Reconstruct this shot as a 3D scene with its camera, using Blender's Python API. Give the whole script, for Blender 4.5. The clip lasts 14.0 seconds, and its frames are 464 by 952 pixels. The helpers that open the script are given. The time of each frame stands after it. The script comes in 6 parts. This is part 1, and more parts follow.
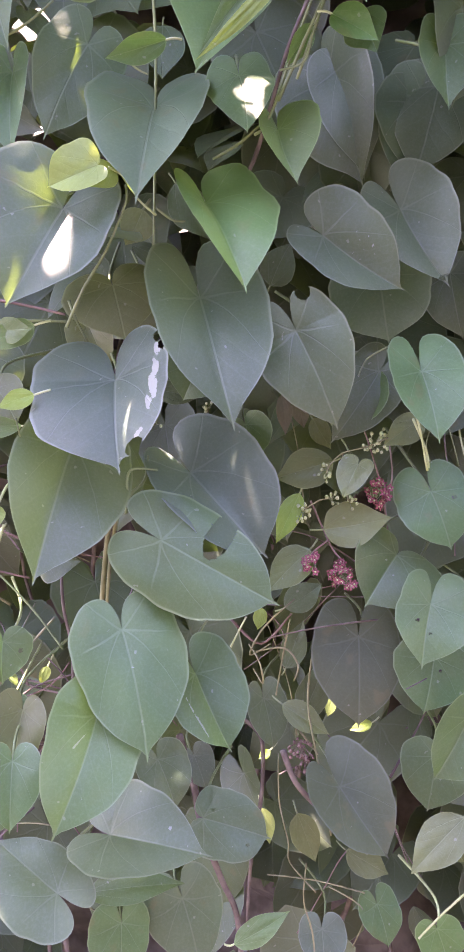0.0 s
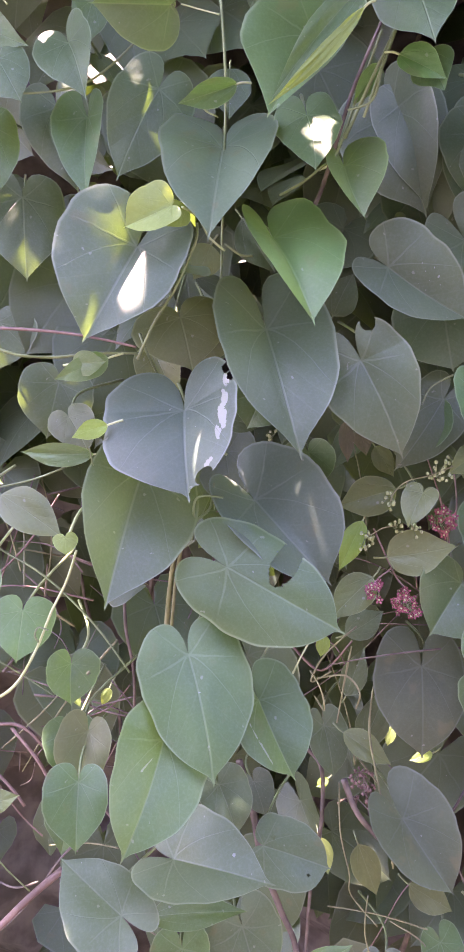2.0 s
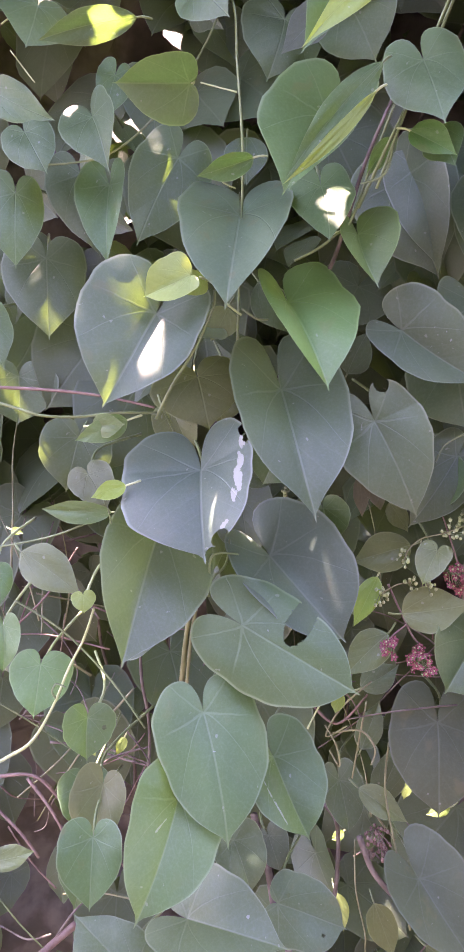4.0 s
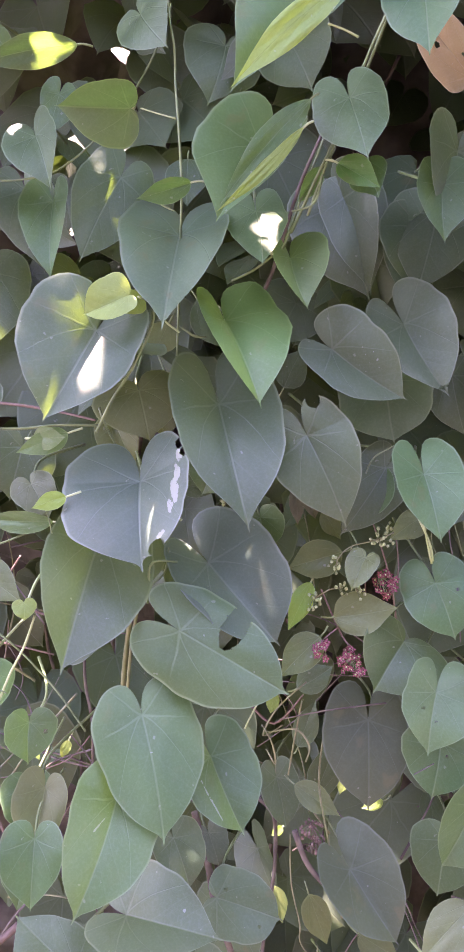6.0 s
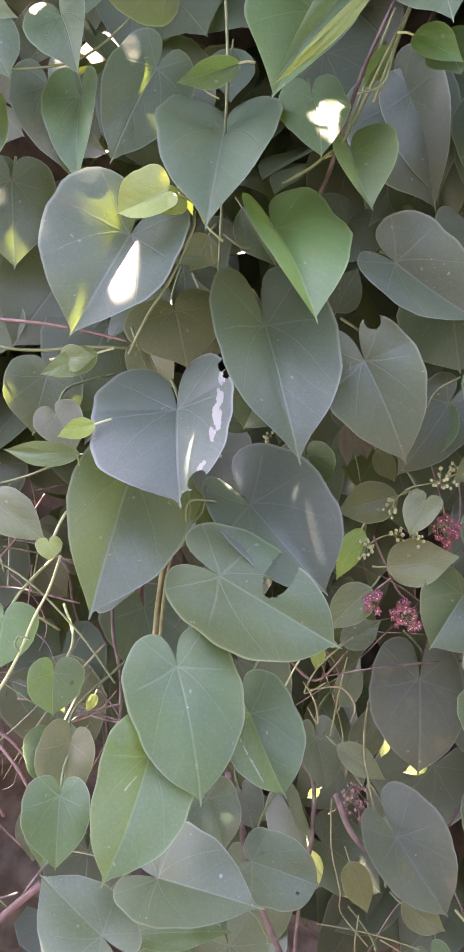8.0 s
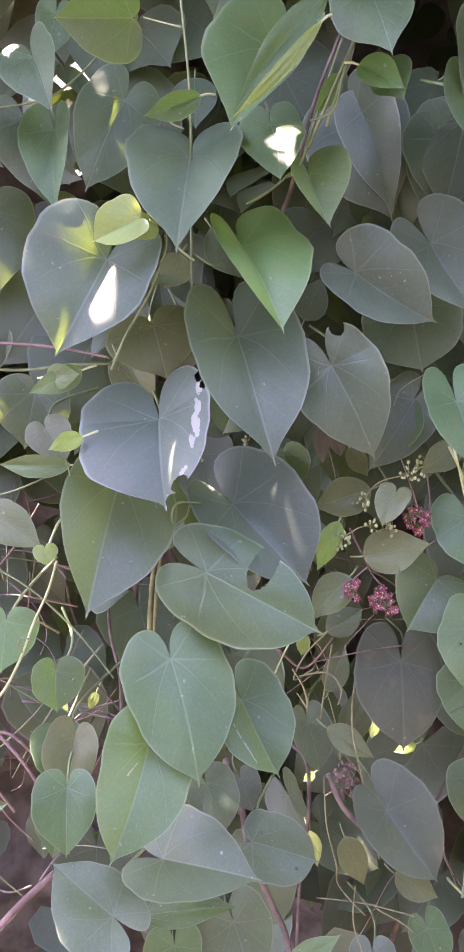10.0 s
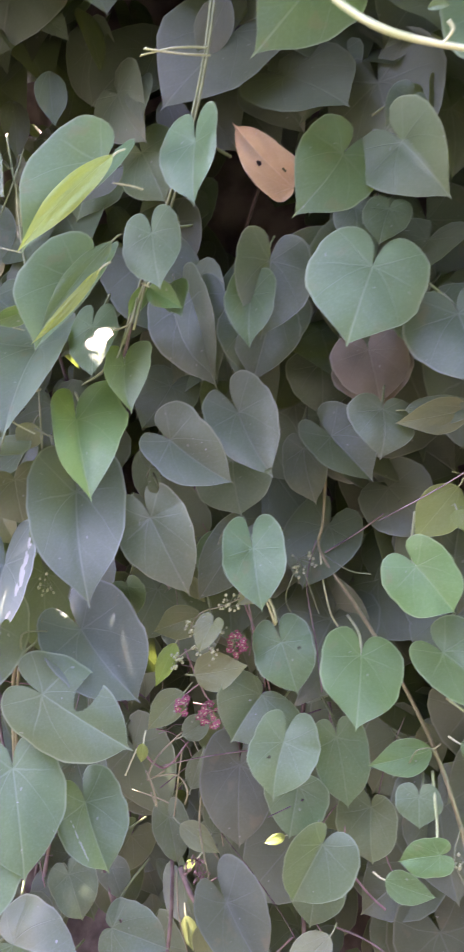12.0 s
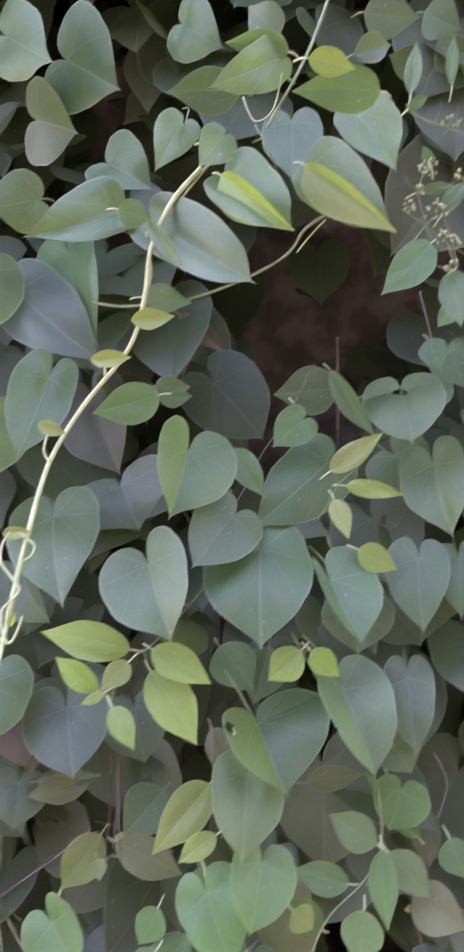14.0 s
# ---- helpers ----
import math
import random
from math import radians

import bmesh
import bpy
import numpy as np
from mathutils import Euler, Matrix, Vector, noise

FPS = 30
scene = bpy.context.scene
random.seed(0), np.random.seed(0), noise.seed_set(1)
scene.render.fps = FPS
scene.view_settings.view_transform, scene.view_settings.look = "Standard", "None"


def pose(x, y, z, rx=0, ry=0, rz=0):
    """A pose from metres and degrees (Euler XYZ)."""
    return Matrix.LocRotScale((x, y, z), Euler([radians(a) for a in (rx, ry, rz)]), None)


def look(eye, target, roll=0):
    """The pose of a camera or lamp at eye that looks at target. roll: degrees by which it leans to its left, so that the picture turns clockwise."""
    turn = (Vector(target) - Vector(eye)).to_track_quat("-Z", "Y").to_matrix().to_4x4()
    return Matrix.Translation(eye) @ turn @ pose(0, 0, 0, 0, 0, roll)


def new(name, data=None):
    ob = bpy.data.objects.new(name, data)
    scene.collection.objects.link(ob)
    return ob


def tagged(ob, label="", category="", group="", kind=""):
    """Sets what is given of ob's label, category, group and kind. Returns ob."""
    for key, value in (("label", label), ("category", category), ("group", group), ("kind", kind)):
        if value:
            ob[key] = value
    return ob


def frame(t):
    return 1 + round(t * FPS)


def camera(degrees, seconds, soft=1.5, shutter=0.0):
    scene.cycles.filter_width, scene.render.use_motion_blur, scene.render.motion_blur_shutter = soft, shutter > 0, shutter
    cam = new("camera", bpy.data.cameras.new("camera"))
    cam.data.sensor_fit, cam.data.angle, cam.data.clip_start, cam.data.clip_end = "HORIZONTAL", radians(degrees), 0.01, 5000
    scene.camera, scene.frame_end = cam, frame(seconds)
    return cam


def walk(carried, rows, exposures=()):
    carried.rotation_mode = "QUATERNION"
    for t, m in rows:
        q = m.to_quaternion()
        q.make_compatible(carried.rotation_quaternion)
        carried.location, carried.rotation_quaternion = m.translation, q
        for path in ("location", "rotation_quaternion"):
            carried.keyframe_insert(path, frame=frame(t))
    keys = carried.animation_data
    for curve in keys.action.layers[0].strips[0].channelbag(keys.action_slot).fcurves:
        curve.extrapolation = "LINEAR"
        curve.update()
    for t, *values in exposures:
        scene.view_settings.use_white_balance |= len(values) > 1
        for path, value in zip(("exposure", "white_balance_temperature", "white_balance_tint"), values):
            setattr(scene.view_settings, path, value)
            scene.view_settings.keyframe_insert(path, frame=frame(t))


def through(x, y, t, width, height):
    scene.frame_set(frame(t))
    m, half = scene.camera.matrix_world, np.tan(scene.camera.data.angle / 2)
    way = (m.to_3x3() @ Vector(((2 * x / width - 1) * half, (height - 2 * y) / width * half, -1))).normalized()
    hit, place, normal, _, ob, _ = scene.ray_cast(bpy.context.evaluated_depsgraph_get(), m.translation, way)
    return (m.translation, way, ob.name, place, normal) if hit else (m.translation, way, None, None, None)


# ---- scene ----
cam = camera(38, 14.0, shutter=0.25)
PATH = [
    (0, (0.0000, 0.0000, 1.5000), (-0.0000, 1.9805, 1.2217), 0.00),
    (0.5, (-0.0040, 0.0013, 1.5018), (0.0097, 1.9866, 1.2597), 0.19),
    (1, (-0.0088, 0.0012, 1.5077), (0.0233, 1.9913, 1.3123), 0.24),
    (1.5, (-0.0150, 0.0032, 1.5069), (-0.0874, 1.9888, 1.2784), -0.26),
    (2, (-0.0160, -0.0076, 1.5071), (-0.1459, 1.9761, 1.2872), -0.20),
    (2.5, (-0.0174, -0.0122, 1.5112), (-0.1886, 1.9714, 1.3219), 0.37),
    (2.7, (-0.0146, -0.0123, 1.5126), (-0.1813, 1.9721, 1.3266), 0.24),
    (4.8, (-0.0170, -0.0175, 1.5399), (-0.1993, 1.9702, 1.4144), -0.26),
    (5, (-0.0196, -0.0191, 1.5383), (-0.1802, 1.9701, 1.4073), -0.62),
    (5.5, (-0.0087, -0.0253, 1.5392), (-0.1212, 1.9649, 1.3760), -0.40),
    (6, (0.0022, -0.0337, 1.5424), (-0.0518, 1.9605, 1.4007), 0.32),
    (6.5, (-0.0005, -0.0184, 1.5334), (-0.0393, 1.9727, 1.3485), 1.01),
    (7, (-0.0006, -0.0065, 1.5307), (-0.0478, 1.9838, 1.3405), 0.94),
    (7.5, (-0.0093, 0.0050, 1.5222), (-0.0737, 1.9911, 1.2958), 0.65),
    (8, (-0.0177, 0.0188, 1.5125), (-0.1308, 2.0007, 1.2695), 0.95),
    (8.2, (-0.0192, 0.0080, 1.5161), (-0.1223, 1.9905, 1.2725), 0.74),
    (10.3, (-0.0027, -0.0162, 1.5169), (-0.0952, 1.9674, 1.2794), -2.54),
    (10.5, (0.0018, -0.0194, 1.5166), (-0.0887, 1.9636, 1.2721), -3.00),
    (11, (0.0377, -0.0516, 1.5621), (-0.0249, 1.9440, 1.4455), -2.50),
    (11.5, (0.1067, -0.0742, 1.5653), (-0.1141, 1.9124, 1.4987), -1.34),
    (12, (0.1824, -0.0910, 1.6017), (-0.0158, 1.8967, 1.5021), -2.44),
    (12.5, (0.2982, -0.1325, 1.6276), (-0.0096, 1.8436, 1.6493), -4.70),
    (13, (0.3415, -0.2126, 1.6497), (0.1154, 1.7529, 1.9429), -4.34),
    (13.5, (0.3992, -0.2586, 1.7085), (0.2862, 1.7083, 2.0529), -6.87),
    (14, (0.4582, -0.2554, 1.7772), (0.5840, 1.7022, 2.1673), -5.52),
]

walk(cam, [(t, look(eye, target, roll)) for t, eye, target, roll in PATH], [(0.0, 4.38, 7500, 51), (7.4, 4.38, 7500, 50), (8.1, 4.35, 8000, 46), (10.4, 4.38, 7400, 52), (12.5, 4.5, 7400, 53), (13.0, 4.42, 7400, 53), (14.0, 4.22, 7400, 52)])

# ---- sky and sun ----
SUN = Vector((-0.362, 0.097, 0.927)).normalized()
world = bpy.data.worlds.new("sky")
scene.world = world
world.use_nodes = True
wt = world.node_tree
sky = wt.nodes.new("ShaderNodeTexSky")
sky.sky_type, sky.sun_disc = "NISHITA", False
sky.sun_elevation = math.asin(SUN.z)
sky.sun_rotation = math.atan2(SUN.x, SUN.y)
wt.links.new(sky.outputs[0], wt.nodes["Background"].inputs[0])
wt.nodes["Background"].inputs[1].default_value = 0.15
sun = new("sun", bpy.data.lights.new("sun", "SUN"))
sun.data.energy, sun.data.angle, sun.data.color = 5.0, radians(0.53), (1.0, 0.95, 0.86)
sun.matrix_world = look((0, 0, 6), Vector((0, 0, 6)) - SUN)


# ---- materials ----
class Net:
    """A small helper round one material's node tree."""

    def __init__(self, name):
        self.mat = bpy.data.materials.new(name)
        self.mat.use_nodes = True
        self.tree = self.mat.node_tree
        self.tree.nodes.clear()

    def add(self, kind, **inputs):
        node = self.tree.nodes.new("ShaderNode" + kind)
        for key, value in inputs.items():
            self.put(node.inputs[key.replace("_", " ")], value)
        return node

    def put(self, socket, value):
        if isinstance(value, bpy.types.NodeSocket):
            self.tree.links.new(value, socket)
        else:
            socket.default_value = value

    def math(self, op, a, b=0.0, clamp=False):
        node = self.tree.nodes.new("ShaderNodeMath")
        node.operation, node.use_clamp = op, clamp
        self.put(node.inputs[0], a)
        self.put(node.inputs[1], b)
        return node.outputs[0]

    def mix(self, fac, a, b):
        node = self.tree.nodes.new("ShaderNodeMix")
        node.data_type = "RGBA"
        self.put(node.inputs[0], fac)
        self.put(node.inputs[6], a)
        self.put(node.inputs[7], b)
        return node.outputs[2]

    def step(self, value, low, high, a=0.0, b=1.0):
        node = self.tree.nodes.new("ShaderNodeMapRange")
        node.interpolation_type = "SMOOTHSTEP"
        for i, v in enumerate((value, low, high, a, b)):
            self.put(node.inputs[i], v)
        return node.outputs[0]

    def noise(self, scale, detail=3.0, vector=None):
        node = self.add("TexNoise", Scale=scale, Detail=detail)
        node.inputs["Vector"].default_value = (0, 0, 0)
        if vector is None:
            vector = self.add("TexCoord").outputs["Object"]
        self.put(node.inputs["Vector"], vector)
        return node.outputs["Fac"]

    def finish(self, shader):
        out = self.tree.nodes.new("ShaderNodeOutputMaterial")
        self.tree.links.new(shader, out.inputs[0])
        return self.mat


def rgb(r, g, b):
    return (r, g, b, 1.0)


def leaf_material(name, base, deep, vein, through, gloss=0.38, island=False, thin=0.28, veins=True):
    n = Net(name)
    uv = n.add("SeparateXYZ", Vector=n.add("UVMap").outputs[0])
    across = n.math("ABSOLUTE", n.math("MULTIPLY", n.math("SUBTRACT", uv.outputs[0], 0.5), 2.0))
    along = n.math("SUBTRACT", n.math("MULTIPLY", uv.outputs[1], 2.0), 0.75)
    if island:
        chance = n.add("NewGeometry").outputs["Random Per Island"]
    else:
        chance = n.add("ObjectInfo").outputs["Random"]
    place = n.add("TexCoord").outputs["Object"]
    blotch = n.noise(28.0, 4.0, place)
    bloom = n.noise(11.0, 5.0, place)
    grain = n.noise(420.0, 2.0, place)
    speck = n.noise(150.0, 2.0, place)
    # palmate veins: two pairs run from the stalk into the lobes, one pair arches towards the tip, a few leave the midrib
    wander = n.math("MULTIPLY", n.math("SUBTRACT", blotch, 0.5), 0.10)
    s_along = n.math("ADD", along, n.math("MULTIPLY", wander, n.step(across, 0.0, 0.3)))
    arch = n.math("MULTIPLY", n.math("POWER", across, 1.45), 0.92)
    thick = n.math("SUBTRACT", 0.017, n.math("MULTIPLY", across, 0.009))

    def line(distance):
        return n.math("SUBTRACT", 1.0, n.step(n.math("ABSOLUTE", distance), n.math("MULTIPLY", thick, 0.35), thick))

    inner = line(n.math("SUBTRACT", s_along, arch))
    outer = line(n.math("SUBTRACT", s_along, n.math("MULTIPLY", across, 0.13)))
    lobe = line(n.math("ADD", s_along, n.math("MULTIPLY", n.math("POWER", across, 1.2), 0.50)))
    q = n.math("SUBTRACT", s_along, n.math("MULTIPLY", n.math("POWER", across, 0.85), 0.55))
    part_q = n.math("ABSOLUTE", n.math("SUBTRACT", n.math("FRACT", n.math("ADD", n.math("DIVIDE", q, 0.21), 8.2)), 0.5))
    side = line(n.math("MULTIPLY", part_q, 0.21))
    side = n.math("MULTIPLY", side, n.step(n.math("SUBTRACT", s_along, arch), 0.0, 0.03))
    side = n.math("MULTIPLY", side, n.step(q, 0.14, 0.17))
    palm = n.math("MAXIMUM", inner, n.math("MAXIMUM", outer, lobe))
    palm = n.math("MULTIPLY", palm, n.step(across, 0.97, 0.55))
    side = n.math("MAXIMUM", n.math("MULTIPLY", side, 0.22), palm)
    mid = n.math("SUBTRACT", 1.0, n.step(across, 0.008, 0.028))
    mid = n.math("MULTIPLY", mid, n.step(along, -0.02, 0.0))
    mask = n.math("MAXIMUM", n.math("MULTIPLY", side, 0.75), mid)
    colour = n.mix(n.step(blotch, 0.30, 0.72), deep, base)
    colour = n.mix(n.math("MULTIPLY", n.step(grain, 0.45, 0.7), 0.12), colour, vein)
    colour = n.mix(n.math("MULTIPLY", n.step(bloom, 0.42, 0.70), 0.22), colour, vein)
    hue = n.add("HueSaturation", Color=colour)
    n.put(hue.inputs["Hue"], n.math("ADD", 0.485, n.math("MULTIPLY", chance, 0.03)))
    n.put(hue.inputs["Saturation"], n.math("ADD", 0.85, n.math("MULTIPLY", chance, 0.25)))
    n.put(hue.inputs["Value"], n.math("ADD", 0.82, n.math("MULTIPLY", n.math("FRACT", n.math("MULTIPLY", chance, 7.3)), 0.36)))
    colour = hue.outputs[0]
    edge = n.add("Attribute")
    edge.attribute_name = "edge"
    rim = n.step(edge.outputs["Fac"], 0.945, 0.985)
    if veins:
        colour = n.mix(n.math("MULTIPLY", mask, 0.42), colour, vein)
        colour = n.mix(n.math("MULTIPLY", rim, 0.7), colour, vein)
    colour = n.mix(n.math("MULTIPLY", n.step(speck, 0.73, 0.76), 0.3), colour, rgb(0.45, 0.46, 0.38))
    # the fine net of small veins, and a few dull stains
    net = n.tree.nodes.new("ShaderNodeTexVoronoi")
    net.feature = "DISTANCE_TO_EDGE"
    n.put(net.inputs["Scale"], 330.0)
    n.put(net.inputs["Vector"], place)
    mesh_line = n.step(net.outputs["Distance"], 0.10, 0.0)
    if veins:
        colour = n.mix(n.math("MULTIPLY", mesh_line, 0.08), colour, vein)
    # pale flecks: silvery scarring, and on one leaf a painted strip of sunlight
    scar_or_sun = n.add("Attribute")
    scar_or_sun.attribute_name = "scar_or_sun"
    pale_fleck = n.step(n.math("MULTIPLY", scar_or_sun.outputs["Fac"], n.math("ADD", -0.15, n.math("MULTIPLY", n.noise(210.0, 5.0, place), 2.1))), 0.52, 0.60)
    colour = n.mix(n.math("MULTIPLY", pale_fleck, 0.7), colour, rgb(0.34, 0.37, 0.32))
    stain = n.math("MULTIPLY", n.step(n.noise(55.0, 5.0, place), 0.60, 0.70), n.step(chance, 0.35, 0.9, 0.0, 0.45))
    colour = n.mix(stain, colour, rgb(0.13, 0.11, 0.06))
    height = n.math("ADD", n.math("MULTIPLY", mask, -0.3 if veins else 0.0), n.math("MULTIPLY", blotch, 1.3))
    height = n.math("ADD", height, n.math("MULTIPLY", grain, 0.05))
    # the blade swells between the side veins
    height = n.math("ADD", height, n.math("MULTIPLY", n.step(part_q, 0.0, 0.42), 0.10))
    height = n.math("SUBTRACT", height, n.math("MULTIPLY", mesh_line, 0.03))
    bump = n.add("Bump", Strength=0.55, Distance=0.0012, Height=height)
    skin = n.add("BsdfPrincipled", Base_Color=colour, Normal=bump.outputs[0])
    n.put(skin.inputs["Roughness"], n.math("ADD", gloss, n.math("MULTIPLY", blotch, 0.16)))
    skin.inputs["Specular IOR Level"].default_value = 0.45
    glow = n.add("BsdfTranslucent", Color=through, Normal=bump.outputs[0])
    both = n.add("MixShader", Fac=thin)
    n.tree.links.new(skin.outputs[0], both.inputs[1])
    n.tree.links.new(glow.outputs[0], both.inputs[2])
    return n.finish(both.outputs[0])


def stem_material(name, base, dark, rough=0.6, scale=60.0):
    n = Net(name)
    place = n.add("TexCoord").outputs["Object"]
    a, b = n.noise(scale, 4.0, place), n.noise(scale * 7, 3.0, place)
    colour = n.mix(n.step(a, 0.35, 0.65), dark, base)
    bump = n.add("Bump", Strength=0.6, Distance=0.001, Height=n.math("ADD", a, n.math("MULTIPLY", b, 0.6)))
    skin = n.add("BsdfPrincipled", Base_Color=colour, Roughness=rough, Normal=bump.outputs[0])
    return n.finish(skin.outputs[0])


TONES = {
    "d": leaf_material("leaf_dark_green", rgb(0.064, 0.110, 0.068), rgb(0.048, 0.086, 0.052), rgb(0.19, 0.24, 0.17), rgb(0.20, 0.32, 0.05)),
    "m": leaf_material("leaf_mid_green", rgb(0.058, 0.126, 0.056), rgb(0.044, 0.098, 0.043), rgb(0.19, 0.27, 0.16), rgb(0.24, 0.40, 0.06)),
    "b": leaf_material("leaf_blue_green", rgb(0.078, 0.122, 0.096), rgb(0.062, 0.098, 0.078), rgb(0.20, 0.25, 0.21), rgb(0.16, 0.28, 0.06)),
    "g": leaf_material("leaf_bright_green", rgb(0.072, 0.156, 0.056), rgb(0.056, 0.124, 0.044), rgb(0.20, 0.31, 0.14), rgb(0.26, 0.50, 0.08)),
    "y": leaf_material("leaf_young_yellow_green", rgb(0.155, 0.245, 0.055), rgb(0.12, 0.20, 0.045), rgb(0.30, 0.40, 0.14), rgb(0.50, 0.66, 0.08)),
    "o": leaf_material("leaf_olive", rgb(0.105, 0.140, 0.062), rgb(0.080, 0.105, 0.050), rgb(0.20, 0.25, 0.13), rgb(0.30, 0.40, 0.06)),
    "n": leaf_material("leaf_brownish", rgb(0.120, 0.110, 0.075), rgb(0.085, 0.080, 0.058), rgb(0.20, 0.20, 0.14), rgb(0.25, 0.22, 0.06)),
    "p": leaf_material("leaf_withered_peach", rgb(0.36, 0.26, 0.12), rgb(0.29, 0.19, 0.09), rgb(0.52, 0.40, 0.26), rgb(0.55, 0.35, 0.12)),
}
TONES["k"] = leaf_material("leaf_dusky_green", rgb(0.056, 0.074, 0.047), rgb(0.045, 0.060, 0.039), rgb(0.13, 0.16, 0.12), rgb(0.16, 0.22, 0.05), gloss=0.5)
FILL = leaf_material("leaf_inner", rgb(0.062, 0.094, 0.056), rgb(0.046, 0.072, 0.042), rgb(0.14, 0.18, 0.12), rgb(0.20, 0.32, 0.05), island=True)
GREEN_STEM = stem_material("stem_green", rgb(0.155, 0.205, 0.09), rgb(0.10, 0.145, 0.06), 0.5)
PALE_STEM = stem_material("stem_pale_green", rgb(0.36, 0.42, 0.22), rgb(0.27, 0.35, 0.15), 0.45)
OLIVE_STEM = stem_material("stem_olive", rgb(0.20, 0.20, 0.10), rgb(0.12, 0.13, 0.06), 0.55)
PINK = stem_material("petal_dark_pink", rgb(0.30, 0.085, 0.11), rgb(0.13, 0.03, 0.045), 0.6, 900.0)
BUD = stem_material("bud_pale_green", rgb(0.32, 0.38, 0.20), rgb(0.22, 0.29, 0.12), 0.5, 300.0)
BARK = stem_material("bark_grey_brown", rgb(0.17, 0.135, 0.115), rgb(0.075, 0.058, 0.05), 0.85, 45.0)
REDDISH = stem_material("stem_reddish", rgb(0.20, 0.13, 0.11), rgb(0.12, 0.075, 0.065), 0.7)
# brown of the backdrop sheet that stands in for shaded depth
BACKDROP_BROWN = stem_material("backdrop_brown", rgb(0.16, 0.135, 0.12), rgb(0.075, 0.062, 0.055), 0.95, 22.0)
# grey of the unseen wall that blocks low sky light
BLOCKER_GREY = stem_material("blocker_grey", rgb(0.17, 0.165, 0.16), rgb(0.11, 0.105, 0.10), 0.9, 3.0)
EARTH = stem_material("earth_and_litter", rgb(0.065, 0.058, 0.045), rgb(0.035, 0.034, 0.026), 0.95, 5.0)


# ---- the thicket behind and the ground ----
def front(x, z):
    """How far ahead the leaf wall stands."""
    return 0.54 - 0.30 * max(0.0, x - 0.10) - 0.34 * max(0.0, z - 1.74)


def mesh_of(name, verts, faces, material, uvs=None, edge=None, smooth=True):
    me = bpy.data.meshes.new(name)
    me.from_pydata(verts, [], faces)
    me.materials.append(material)
    if uvs is not None:
        layer = me.uv_layers.new(name="UVMap")
        index = np.empty(len(me.loops), dtype=np.int32)
        me.loops.foreach_get("vertex_index", index)
        layer.data.foreach_set("uv", np.asarray(uvs, dtype=np.float32)[index].ravel())
    if edge is not None:
        me.attributes.new("edge", "FLOAT", "POINT").data.foreach_set("value", np.asarray(edge, dtype=np.float32))
    if smooth:
        me.polygons.foreach_set("use_smooth", [True] * len(me.polygons))
    me.update()
    return me


def ground():
    v, f, nx = [], [], 40
    for i in range(nx + 1):
        for j in range(nx + 1):
            x, y = -60 + 120 * i / nx, -60 + 120 * j / nx
            v.append((x, y, 0.05 * noise.noise((x * 0.3, y * 0.3, 0)) if abs(x) + abs(y) > 6 else 0.0))
    for i in range(nx):
        for j in range(nx):
            a = i * (nx + 1) + j
            f.append((a, a + nx + 1, a + nx + 2, a + 1))
    tagged(new("ground", mesh_of("ground", v, f, EARTH)), "bare brown earth with dry leaf litter", "ground", kind="structure")


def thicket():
    # one rough sheet behind the leaves stands in for the thicket's dark depth
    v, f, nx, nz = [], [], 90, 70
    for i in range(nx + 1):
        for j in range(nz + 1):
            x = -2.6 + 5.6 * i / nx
            # the sheet is lower on one side, so that sky light comes in from behind
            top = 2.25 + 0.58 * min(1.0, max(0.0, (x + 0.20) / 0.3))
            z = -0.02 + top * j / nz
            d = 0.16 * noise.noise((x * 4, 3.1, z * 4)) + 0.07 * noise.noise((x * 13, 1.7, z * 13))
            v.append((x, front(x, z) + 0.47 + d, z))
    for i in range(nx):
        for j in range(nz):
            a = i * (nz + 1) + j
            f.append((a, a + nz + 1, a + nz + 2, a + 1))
    tagged(new("backdrop", mesh_of("backdrop", v, f, BACKDROP_BROWN)), "brown sheet standing in for the shaded inside of a dense thicket", "thicket", kind="structure")


def sky_blocking_wall():
    """A plain unseen wall that closes the place behind the camera, added to cut low sky light."""
    bm = bmesh.new()
    bmesh.ops.create_cube(bm, size=1.0, matrix=Matrix.Translation((0.3, -1.9, 1.55)) @ Matrix.Diagonal((9.0, 0.2, 3.1, 1.0)))
    bmesh.ops.bevel(bm, geom=bm.edges[:], offset=0.02, segments=2, affect="EDGES")
    me = bpy.data.meshes.new("sky_blocker")
    bm.to_mesh(me)
    bm.free()
    me.materials.append(BLOCKER_GREY)
    tagged(new("sky_blocker", me), "plain unseen grey wall added to block low sky light", "wall", kind="structure")


ground()
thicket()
sky_blocking_wall()


# ---- leaves and stems ----
def bez(p, q, r, s, n):
    out = []
    for i in range(n):
        t = i / n
        a, b, c, d = (1 - t) ** 3, 3 * t * (1 - t) ** 2, 3 * t * t * (1 - t), t ** 3
        out.append((a * p[0] + b * q[0] + c * r[0] + d * s[0], a * p[1] + b * q[1] + c * r[1] + d * s[1]))
    return out


